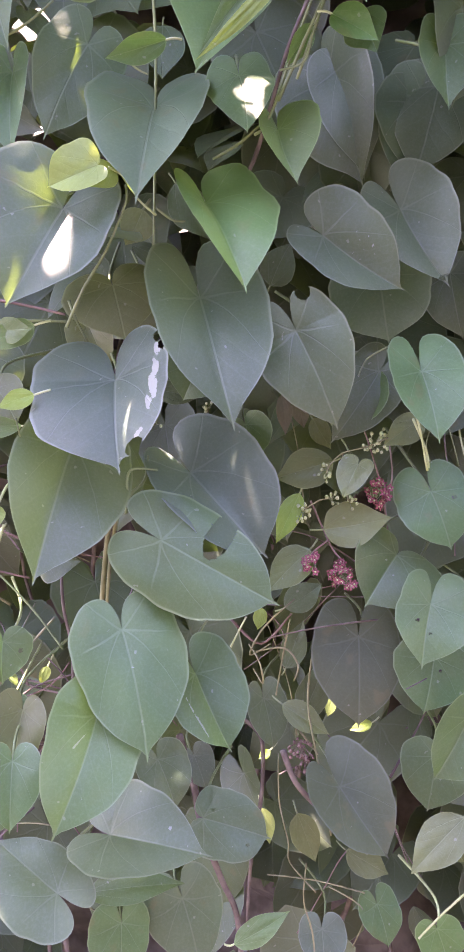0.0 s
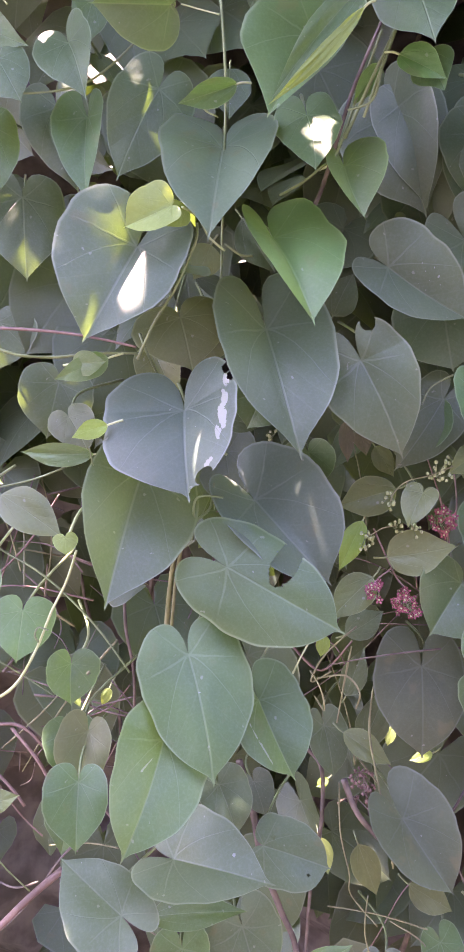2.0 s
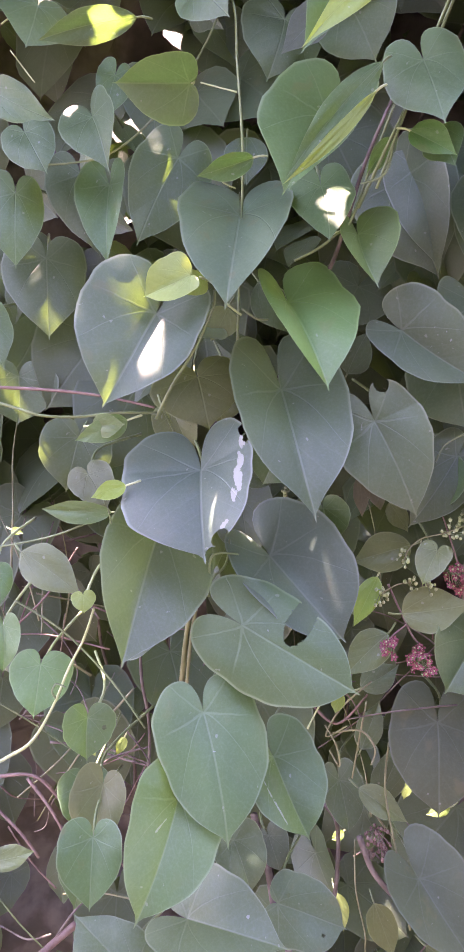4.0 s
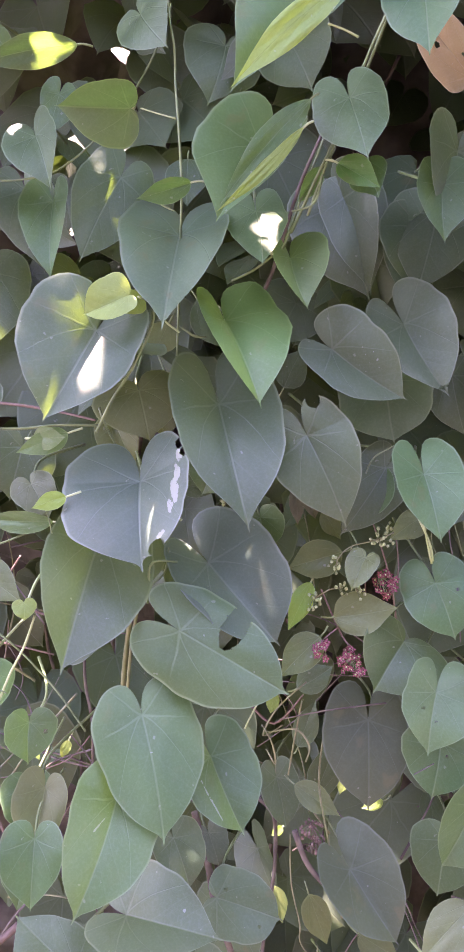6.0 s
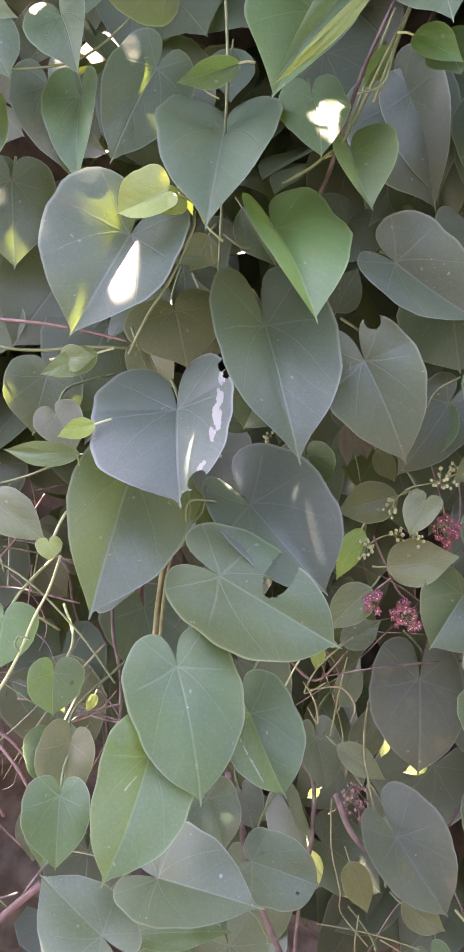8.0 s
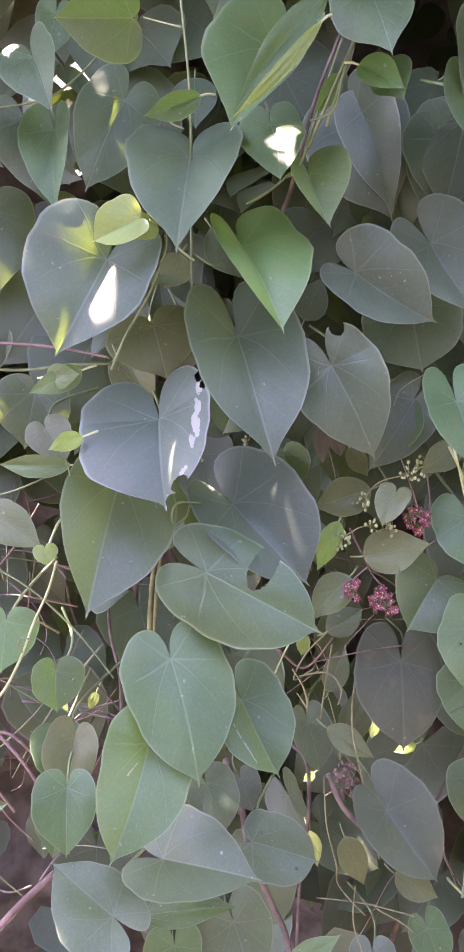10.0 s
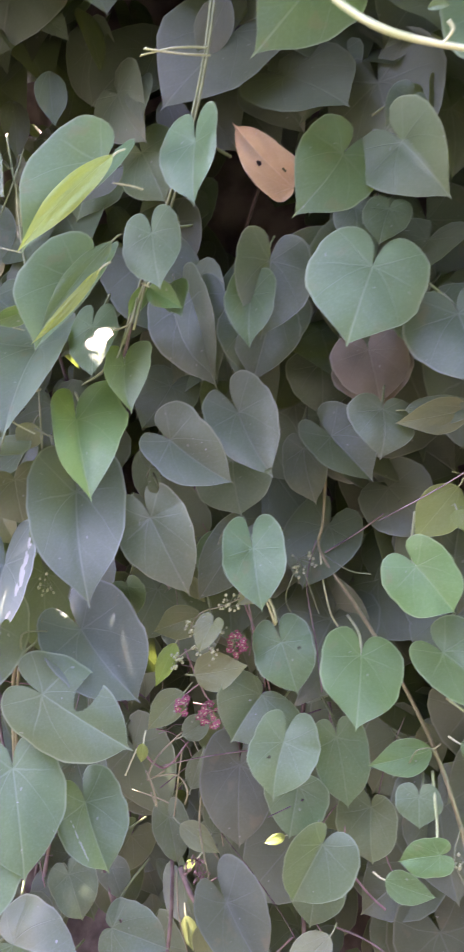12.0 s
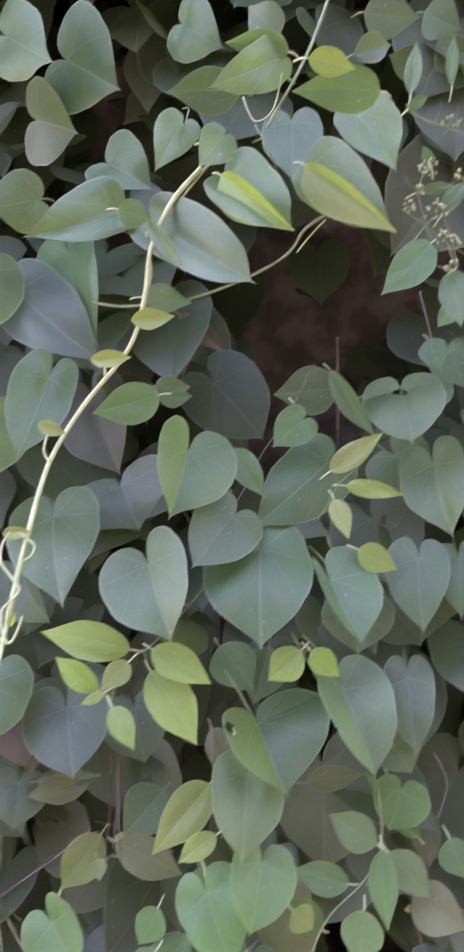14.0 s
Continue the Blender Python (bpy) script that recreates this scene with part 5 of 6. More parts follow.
stem(vine_p, [(0.341, 0.224, 1.840), (0.346, 0.223, 1.835), (0.344, 0.222, 1.828), (0.338, 0.222, 1.825)], 0.0009, 0.0007, PALE_STEM, "tendril")
stem(vine_p, [(0.401, 0.238, 1.960), (0.401, 0.235, 1.971), (0.406, 0.232, 1.979)], 0.0008, 0.0008, PALE_STEM, "tendril")
stem(vine_p, [(0.356, 0.237, 1.898), (0.352, 0.238, 1.906), (0.354, 0.240, 1.917), (0.357, 0.242, 1.926)], 0.0008, 0.0008, PALE_STEM, "tendril")
stem(vine_p, [(0.325, 0.150, 1.711), (0.319, 0.156, 1.718), (0.317, 0.163, 1.723)], 0.0008, 0.0008, PALE_STEM, "tendril")
stem(vine_p, [(0.326, 0.118, 1.674), (0.323, 0.116, 1.670), (0.325, 0.111, 1.662)], 0.0008, 0.0008, PALE_STEM, "tendril")
stem(vine_p, [(0.345, 0.096, 1.633), (0.349, 0.097, 1.634), (0.352, 0.095, 1.631), (0.351, 0.093, 1.628)], 0.0009, 0.0009, PALE_STEM, "tendril")
stem(vine_p, [(0.372, 0.076, 1.607), (0.375, 0.079, 1.609), (0.379, 0.077, 1.607), (0.379, 0.074, 1.604)], 0.0009, 0.0009, PALE_STEM, "tendril")
stem(vine_p, [(0.393, 0.080, 1.596), (0.398, 0.080, 1.601), (0.404, 0.080, 1.600), (0.405, 0.080, 1.597)], 0.0009, 0.0009, PALE_STEM, "tendril")
stem(vine_p, [(0.425, 0.080, 1.619), (0.420, 0.080, 1.622), (0.416, 0.080, 1.618)], 0.0009, 0.0006, PALE_STEM, "tendril")
stem(vine_p, [(0.427, 0.080, 1.616), (0.431, 0.080, 1.613), (0.436, 0.080, 1.611)], 0.0008, 0.0005, PALE_STEM, "tendril")
stem(vine_p, [(0.209, 0.250, 1.924), (0.207, 0.247, 1.931), (0.208, 0.245, 1.941)], 0.0008, 0.0008, PALE_STEM, "tendril")
stem(vine_p, [(0.230, 0.250, 1.990), (0.234, 0.246, 1.999), (0.233, 0.245, 2.009)], 0.0008, 0.0008, PALE_STEM, "tendril")
stem(vine_p, [(0.248, 0.250, 2.046), (0.252, 0.247, 2.060), (0.256, 0.246, 2.073)], 0.0008, 0.0008, PALE_STEM, "tendril")
stem(vine_p, [(0.211, 0.240, 1.808), (0.218, 0.237, 1.810), (0.218, 0.236, 1.817)], 0.0007, 0.0007, PALE_STEM, "tendril")
stem(vine_p, [(0.253, 0.231, 1.776), (0.258, 0.228, 1.781), (0.256, 0.227, 1.785)], 0.0007, 0.0007, PALE_STEM, "tendril")
stem(vine_p, [(0.308, 0.222, 1.771), (0.303, 0.220, 1.774)], 0.0007, 0.0007, PALE_STEM, "tendril")
stem(vine_f, [(-0.064, 0.500, 1.883), (-0.061, 0.500, 1.849), (-0.058, 0.500, 1.831), (-0.057, 0.500, 1.801), (-0.054, 0.500, 1.761), (-0.053, 0.505, 1.727), (-0.056, 0.520, 1.677), (-0.060, 0.530, 1.583)], 0.0009, 0.001, GREEN_STEM, "stem")
stem(vine_f, [(-0.221, 0.530, 1.744), (-0.186, 0.530, 1.745), (-0.158, 0.530, 1.752), (-0.125, 0.530, 1.777), (-0.095, 0.530, 1.813), (-0.076, 0.530, 1.847), (-0.065, 0.540, 1.887)], 0.0009, 0.0009, GREEN_STEM, "stem")
stem(vine_f, [(-0.057, 0.500, 1.779), (-0.071, 0.500, 1.783), (-0.084, 0.500, 1.787)], 0.0006, 0.0006, PALE_STEM, "stem")
stem(vine_f, [(-0.058, 0.500, 1.710), (-0.067, 0.495, 1.713), (-0.071, 0.490, 1.719)], 0.0006, 0.0006, PALE_STEM, "stem")
stem(vine_f, [(-0.244, 0.520, 1.848), (-0.224, 0.520, 1.861), (-0.199, 0.520, 1.878)], 0.0006, 0.0006, PALE_STEM, "stem")
stem(vine_f, [(-0.237, 0.520, 1.828), (-0.225, 0.520, 1.812), (-0.218, 0.520, 1.803)], 0.0005, 0.0005, PALE_STEM, "stem")
stem(vine_a, [(-0.280, 0.510, 1.566), (-0.217, 0.505, 1.563), (-0.176, 0.500, 1.559), (-0.147, 0.500, 1.554), (-0.121, 0.500, 1.548)], 0.0013, 0.001, REDDISH, "stem")
stem(vine_a, [(-0.270, 0.490, 1.559), (-0.231, 0.490, 1.549), (-0.207, 0.490, 1.542), (-0.182, 0.500, 1.541), (-0.154, 0.505, 1.544), (-0.121, 0.510, 1.544)], 0.0012, 0.001, GREEN_STEM, "stem")
stem(vine_a, [(-0.120, 0.500, 1.539), (-0.105, 0.490, 1.565), (-0.088, 0.485, 1.589), (-0.073, 0.480, 1.619), (-0.072, 0.480, 1.632)], 0.0012, 0.0009, GREEN_STEM, "stem")
stem(vine_a, [(-0.079, 0.455, 1.636), (-0.070, 0.470, 1.633), (-0.065, 0.490, 1.625), (-0.054, 0.500, 1.617)], 0.0008, 0.0008, PALE_STEM, "petiole")
stem(vine_a, [(-0.054, 0.500, 1.622), (-0.043, 0.505, 1.615), (-0.034, 0.510, 1.615)], 0.0009, 0.0009, GREEN_STEM, "petiole")
stem(vine_a, [(-0.118, 0.500, 1.558), (-0.113, 0.500, 1.544), (-0.108, 0.520, 1.527)], 0.001, 0.001, GREEN_STEM, "stem")
stem(vine_c, [(-0.110, 0.540, 1.293), (-0.104, 0.530, 1.343), (-0.096, 0.520, 1.390), (-0.084, 0.520, 1.419)], 0.002, 0.002, OLIVE_STEM, "stem")
stem(vine_c, [(-0.103, 0.530, 1.307), (-0.098, 0.525, 1.354), (-0.091, 0.520, 1.395)], 0.0015, 0.0015, OLIVE_STEM, "stem")
stem(vine_c, [(-0.240, 0.510, 1.392), (-0.196, 0.500, 1.370), (-0.155, 0.490, 1.335), (-0.129, 0.490, 1.298)], 0.0008, 0.0008, GREEN_STEM, "stem")
stem(vine_c, [(-0.080, 0.500, 1.401), (-0.077, 0.500, 1.415), (-0.067, 0.510, 1.425), (-0.065, 0.520, 1.443)], 0.0012, 0.001, GREEN_STEM, "petiole")
stem(vine_c, [(-0.070, 0.500, 1.399), (-0.078, 0.500, 1.415), (-0.076, 0.500, 1.434), (-0.057, 0.510, 1.433)], 0.0012, 0.001, GREEN_STEM, "petiole")
stem(vine_e, [(-0.257, 0.460, 1.269), (-0.228, 0.460, 1.285), (-0.208, 0.460, 1.299), (-0.191, 0.460, 1.327), (-0.179, 0.460, 1.355), (-0.167, 0.460, 1.378), (-0.159, 0.460, 1.401)], 0.0012, 0.001, PALE_STEM, "stem")
stem(vine_e, [(-0.189, 0.460, 1.332), (-0.190, 0.455, 1.339), (-0.187, 0.455, 1.345), (-0.180, 0.455, 1.343)], 0.0007, 0.0007, GREEN_STEM, "stem")
stem(vine_e, [(-0.255, 0.490, 1.438), (-0.225, 0.490, 1.443), (-0.196, 0.490, 1.450), (-0.171, 0.490, 1.460)], 0.0008, 0.0008, GREEN_STEM, "stem")
stem(vine_e, [(-0.149, 0.465, 1.475), (-0.148, 0.470, 1.461), (-0.150, 0.480, 1.443)], 0.0006, 0.0006, GREEN_STEM, "stem")
stem(vine_e, [(-0.268, 0.520, 1.305), (-0.231, 0.520, 1.284), (-0.200, 0.520, 1.264)], 0.0006, 0.0006, GREEN_STEM, "stem")
stem(vine_e, [(-0.259, 0.500, 1.147), (-0.239, 0.500, 1.122), (-0.219, 0.500, 1.102)], 0.0006, 0.0006, GREEN_STEM, "stem")
stem(vine_e, [(-0.263, 0.550, 1.353), (-0.229, 0.550, 1.386), (-0.200, 0.550, 1.429)], 0.0008, 0.0008, REDDISH, "stem")
stem(vine_d, [(-0.266, 0.520, 1.040), (-0.233, 0.530, 1.071), (-0.208, 0.550, 1.085)], 0.0026, 0.003, REDDISH, "stem")
stem(vine_d, [(-0.299, 0.570, 1.206), (-0.249, 0.560, 1.217), (-0.221, 0.560, 1.192), (-0.202, 0.570, 1.158)], 0.0017, 0.0014, REDDISH, "stem")
stem(vine_d, [(-0.254, 0.560, 1.214), (-0.226, 0.550, 1.187), (-0.208, 0.550, 1.150)], 0.0017, 0.0014, REDDISH, "stem")
stem(vine_d, [(-0.300, 0.570, 1.189), (-0.262, 0.560, 1.162), (-0.245, 0.560, 1.139)], 0.0014, 0.0012, REDDISH, "stem")
stem(vine_d, [(-0.278, 0.570, 1.161), (-0.255, 0.570, 1.126), (-0.233, 0.570, 1.103)], 0.0007, 0.0007, REDDISH, "stem")
stem(vine_d, [(-0.050, 0.600, 1.167), (-0.037, 0.600, 1.117), (-0.028, 0.600, 1.067), (-0.010, 0.600, 1.015), (0.005, 0.600, 0.975), (0.011, 0.600, 0.900)], 0.0034, 0.003, BARK, "stem")
stem(vine_d, [(0.008, 0.620, 1.175), (0.028, 0.610, 1.159), (0.029, 0.600, 1.117), (0.025, 0.600, 1.079), (0.018, 0.600, 1.028), (0.014, 0.600, 0.955)], 0.002, 0.0018, BARK, "stem")
stem(vine_d, [(0.046, 0.570, 1.169), (0.058, 0.565, 1.140), (0.081, 0.560, 1.116), (0.105, 0.560, 1.089)], 0.0028, 0.0022, BARK, "stem")
stem(vine_d, [(-0.001, 0.600, 1.282), (0.027, 0.600, 1.258), (0.055, 0.600, 1.287)], 0.0012, 0.001, REDDISH, "stem")
stem(vine_d, [(0.052, 0.580, 1.289), (0.046, 0.580, 1.255), (0.040, 0.580, 1.217)], 0.0008, 0.0008, OLIVE_STEM, "stem")
stem(vine_d, [(0.042, 0.570, 1.166), (0.043, 0.565, 1.122), (0.051, 0.560, 1.086), (0.053, 0.560, 1.065), (0.077, 0.560, 1.035)], 0.0007, 0.0007, OLIVE_STEM, "stem")
stem(vine_d, [(0.012, 0.550, 1.302), (0.004, 0.550, 1.286), (-0.001, 0.550, 1.275)], 0.0008, 0.0008, PALE_STEM, "stem")
stem(vine_d, [(0.015, 0.570, 1.270), (0.024, 0.560, 1.257), (0.027, 0.560, 1.238), (0.019, 0.570, 1.247)], 0.0008, 0.0008, OLIVE_STEM, "stem")
stem(vine_d, [(0.068, 0.560, 1.065), (0.066, 0.560, 1.028), (0.075, 0.560, 0.991), (0.078, 0.560, 0.953)], 0.0007, 0.0007, OLIVE_STEM, "stem")
stem(vine_d, [(-0.024, 0.570, 1.079), (-0.029, 0.570, 1.094), (-0.021, 0.570, 1.107)], 0.0007, 0.0007, OLIVE_STEM, "stem")
stem(vine_d, [(0.161, 0.520, 1.024), (0.181, 0.520, 1.048), (0.211, 0.520, 1.079)], 0.001, 0.001, PALE_STEM, "stem")
stem(vine_d, [(-0.138, 0.520, 1.091), (-0.131, 0.520, 1.062), (-0.108, 0.520, 1.045)], 0.0006, 0.0006, OLIVE_STEM, "stem")
stem(vine_d, [(0.090, 0.570, 1.033), (0.124, 0.570, 1.007), (0.114, 0.570, 0.969)], 0.0006, 0.0006, OLIVE_STEM, "stem")
stem(vine_d, [(0.033, 0.570, 1.045), (0.078, 0.570, 1.039), (0.124, 0.570, 1.026)], 0.0006, 0.0006, OLIVE_STEM, "stem")
stem(vine_d, [(-0.162, 0.620, 1.328), (-0.161, 0.620, 1.286), (-0.154, 0.620, 1.238), (-0.157, 0.620, 1.163)], 0.0014, 0.0014, BARK, "stem")
stem(vine_d, [(-0.208, 0.620, 1.194), (-0.190, 0.620, 1.207), (-0.154, 0.620, 1.219)], 0.001, 0.001, BARK, "stem")
stem(vine_o, [(0.065, 0.550, 1.402), (0.074, 0.545, 1.382), (0.083, 0.540, 1.363), (0.091, 0.535, 1.354)], 0.0009, 0.0008, REDDISH, "stem")
stem(vine_o, [(0.079, 0.540, 1.371), (0.068, 0.535, 1.364), (0.064, 0.530, 1.361)], 0.0007, 0.0007, REDDISH, "stem")
stem(vine_o, [(0.123, 0.530, 1.456), (0.107, 0.530, 1.449), (0.088, 0.530, 1.444), (0.078, 0.530, 1.435), (0.075, 0.530, 1.427)], 0.0006, 0.0006, OLIVE_STEM, "stem")
stem(vine_o, [(0.088, 0.530, 1.444), (0.086, 0.530, 1.423), (0.094, 0.530, 1.405)], 0.0006, 0.0006, OLIVE_STEM, "stem")
stem(vine_o, [(0.082, 0.540, 1.406), (0.071, 0.540, 1.404), (0.058, 0.540, 1.396)], 0.0006, 0.0006, OLIVE_STEM, "stem")
stem(vine_o, [(0.051, 0.580, 1.468), (0.056, 0.570, 1.443), (0.059, 0.550, 1.404)], 0.0006, 0.0006, OLIVE_STEM, "stem")
stem(vine_o, [(-0.019, 0.560, 1.469), (-0.020, 0.550, 1.479)], 0.0006, 0.0006, OLIVE_STEM, "stem")
stem(vine_o, [(0.128, 0.550, 1.455), (0.132, 0.550, 1.420), (0.127, 0.560, 1.392)], 0.0007, 0.0007, BARK, "stem")
stem(vine_b, [(0.209, 0.600, 1.563), (0.205, 0.600, 1.517), (0.201, 0.600, 1.487), (0.234, 0.585, 1.433), (0.268, 0.565, 1.375), (0.298, 0.545, 1.309), (0.318, 0.530, 1.241), (0.326, 0.520, 1.189), (0.338, 0.530, 1.102), (0.340, 0.560, 0.946)], 0.0014, 0.0022, OLIVE_STEM, "stem")
stem(vine_b, [(0.201, 0.600, 1.486), (0.203, 0.600, 1.454), (0.209, 0.590, 1.425), (0.216, 0.590, 1.411)], 0.0009, 0.0008, PALE_STEM, "stem")
stem(vine_b, [(0.206, 0.600, 1.485), (0.246, 0.600, 1.509), (0.287, 0.600, 1.539), (0.308, 0.600, 1.556)], 0.0009, 0.0007, BARK, "stem")
stem(vine_b, [(0.206, 0.600, 1.482), (0.228, 0.580, 1.470), (0.246, 0.550, 1.472)], 0.0007, 0.0006, GREEN_STEM, "stem")
stem(vine_b, [(0.261, 0.560, 1.360), (0.272, 0.550, 1.381), (0.230, 0.530, 1.389)], 0.0007, 0.0007, GREEN_STEM, "stem")
stem(vine_b, [(0.172, 0.580, 1.489), (0.183, 0.580, 1.471), (0.197, 0.580, 1.427)], 0.0005, 0.0005, GREEN_STEM, "stem")
stem(vine_b, [(0.126, 0.550, 1.528), (0.109, 0.550, 1.518), (0.102, 0.550, 1.504)], 0.0007, 0.0007, GREEN_STEM, "stem")
stem(vine_b, [(0.131, 0.510, 1.495), (0.144, 0.520, 1.467), (0.155, 0.530, 1.430)], 0.0009, 0.0009, PALE_STEM, "stem")
stem(vine_b, [(0.142, 0.530, 1.471), (0.153, 0.530, 1.447), (0.156, 0.530, 1.432)], 0.0009, 0.0009, PALE_STEM, "stem")
stem(vine_b, [(0.274, 0.530, 1.299), (0.281, 0.520, 1.316), (0.298, 0.520, 1.310), (0.315, 0.510, 1.252)], 0.0007, 0.0007, GREEN_STEM, "stem")
stem(vine_b, [(0.315, 0.510, 1.252), (0.306, 0.500, 1.225), (0.320, 0.500, 1.192)], 0.0006, 0.0006, GREEN_STEM, "stem")
stem(vine_b, [(0.336, 0.490, 1.335), (0.354, 0.490, 1.362), (0.380, 0.480, 1.408)], 0.0007, 0.0007, GREEN_STEM, "stem")
stem(vine_b, [(0.386, 0.490, 1.345), (0.351, 0.490, 1.324), (0.316, 0.500, 1.280)], 0.0006, 0.0006, GREEN_STEM, "stem")
stem(vine_l, [(0.345, 0.550, 1.640), (0.342, 0.550, 1.595), (0.338, 0.550, 1.559), (0.332, 0.550, 1.529)], 0.0006, 0.0006, BARK, "stem")
stem(vine_l, [(0.342, 0.550, 1.595), (0.331, 0.550, 1.587)], 0.0004, 0.0004, GREEN_STEM, "stem")
stem(vine_l, [(0.344, 0.550, 1.616), (0.354, 0.550, 1.612)], 0.0004, 0.0004, GREEN_STEM, "stem")
stem(vine_l, [(0.339, 0.550, 1.562), (0.323, 0.550, 1.566)], 0.0004, 0.0004, GREEN_STEM, "stem")
stem(vine_l, [(0.339, 0.550, 1.562), (0.352, 0.550, 1.555)], 0.0004, 0.0004, GREEN_STEM, "stem")
stem(vine_g, [(0.149, 0.470, 2.115), (0.140, 0.460, 2.019), (0.124, 0.460, 1.921), (0.106, 0.470, 1.860), (0.080, 0.480, 1.792), (0.051, 0.490, 1.732), (0.032, 0.500, 1.693)], 0.0012, 0.0012, GREEN_STEM, "stem")
stem(vine_g, [(0.147, 0.465, 2.089), (0.136, 0.455, 2.006), (0.120, 0.455, 1.909), (0.099, 0.465, 1.843), (0.081, 0.475, 1.802), (0.044, 0.490, 1.703)], 0.001, 0.001, GREEN_STEM, "stem")
stem(vine_g, [(0.123, 0.455, 1.914), (0.099, 0.440, 1.908), (0.074, 0.430, 1.899)], 0.0008, 0.0008, PALE_STEM, "petiole")
stem(vine_g, [(0.125, 0.455, 1.908), (0.104, 0.440, 1.903), (0.077, 0.430, 1.904)], 0.0008, 0.0008, PALE_STEM, "petiole")
stem(vine_g, [(0.071, 0.430, 1.799), (0.061, 0.425, 1.801), (0.050, 0.420, 1.802)], 0.0007, 0.0007, PALE_STEM, "petiole")
stem(vine_g, [(0.031, 0.470, 1.700), (0.047, 0.470, 1.706), (0.053, 0.470, 1.726)], 0.0008, 0.0008, GREEN_STEM, "stem")
stem(vine_g, [(-0.014, 0.520, 1.661), (0.003, 0.510, 1.667), (0.016, 0.500, 1.674), (0.027, 0.500, 1.684), (0.041, 0.500, 1.723), (0.057, 0.500, 1.765)], 0.001, 0.001, GREEN_STEM, "stem")
stem(vine_g, [(0.008, 0.530, 1.648), (0.017, 0.530, 1.665), (0.028, 0.530, 1.699), (0.040, 0.520, 1.736), (0.059, 0.520, 1.780)], 0.0016, 0.0012, BARK, "stem")
stem(vine_k, [(0.392, 0.250, 2.029), (0.413, 0.250, 2.024), (0.435, 0.245, 2.021), (0.469, 0.240, 2.021), (0.513, 0.235, 2.032), (0.549, 0.230, 2.048), (0.567, 0.225, 2.068), (0.595, 0.220, 2.081)], 0.0013, 0.0012, GREEN_STEM, "stem")
stem(vine_k, [(0.607, 0.170, 2.256), (0.593, 0.170, 2.223), (0.574, 0.170, 2.181), (0.558, 0.175, 2.155), (0.546, 0.180, 2.139), (0.538, 0.185, 2.128)], 0.0012, 0.0012, GREEN_STEM, "stem")
stem(vine_k, [(0.493, 0.200, 2.111), (0.481, 0.205, 2.100), (0.468, 0.210, 2.087)], 0.001, 0.001, PALE_STEM, "stem")
stem(vine_k, [(0.551, 0.170, 2.161), (0.543, 0.180, 2.139), (0.530, 0.190, 2.138), (0.523, 0.190, 2.159)], 0.0006, 0.0006, PALE_STEM, "stem")
stem(vine_k, [(0.533, 0.210, 2.151), (0.541, 0.210, 2.129), (0.548, 0.220, 2.117)], 0.0006, 0.0006, GREEN_STEM, "stem")
stem(vine_k, [(0.477, 0.195, 2.142), (0.481, 0.195, 2.155), (0.476, 0.195, 2.156)], 0.0005, 0.0005, GREEN_STEM, "stem")
stem(vine_k, [(0.558, 0.230, 2.050), (0.566, 0.215, 2.054), (0.576, 0.200, 2.058)], 0.0008, 0.0008, PALE_STEM, "petiole")
stem(vine_k, [(0.433, 0.240, 2.020), (0.442, 0.230, 2.040), (0.441, 0.215, 2.067)], 0.0008, 0.0008, PALE_STEM, "petiole")
stem(vine_l, [(0.592, 0.380, 2.011), (0.557, 0.380, 1.956), (0.529, 0.380, 1.922), (0.508, 0.380, 1.888), (0.489, 0.390, 1.867)], 0.0008, 0.0008, BARK, "stem")
stem(vine_l, [(0.478, 0.370, 1.814), (0.447, 0.360, 1.784), (0.414, 0.348, 1.755), (0.396, 0.340, 1.745), (0.382, 0.335, 1.725), (0.376, 0.332, 1.706)], 0.0009, 0.0007, GREEN_STEM, "stem")
stem(vine_l, [(0.379, 0.335, 1.720), (0.369, 0.332, 1.717), (0.360, 0.330, 1.711)], 0.0005, 0.0005, GREEN_STEM, "stem")
stem(vine_l, [(0.406, 0.345, 1.752), (0.410, 0.348, 1.736)], 0.0006, 0.0006, GREEN_STEM, "stem")
stem(vine_l, [(0.458, 0.440, 1.675), (0.459, 0.440, 1.644), (0.459, 0.440, 1.616)], 0.0007, 0.0007, BARK, "stem")
stem(vine_l, [(0.363, 0.470, 1.614), (0.360, 0.470, 1.580), (0.361, 0.470, 1.547)], 0.0006, 0.0006, BARK, "stem")
stem(vine_l, [(0.335, 0.460, 1.583), (0.293, 0.460, 1.558), (0.246, 0.460, 1.534)], 0.0006, 0.0006, BARK, "stem")
stem(vine_m, [(0.536, 0.350, 1.754), (0.553, 0.350, 1.716), (0.569, 0.360, 1.678)], 0.0008, 0.0008, GREEN_STEM, "stem")
stem(vine_m, [(0.567, 0.340, 1.847), (0.580, 0.320, 1.865), (0.587, 0.310, 1.876), (0.611, 0.310, 1.893)], 0.0006, 0.0006, GREEN_STEM, "stem")
stem(vine_m, [(0.575, 0.340, 1.841), (0.582, 0.340, 1.808), (0.599, 0.340, 1.796)], 0.0006, 0.0006, GREEN_STEM, "stem")
stem(vine_m, [(0.535, 0.345, 1.749), (0.544, 0.340, 1.738), (0.554, 0.340, 1.738)], 0.0006, 0.0006, GREEN_STEM, "stem")
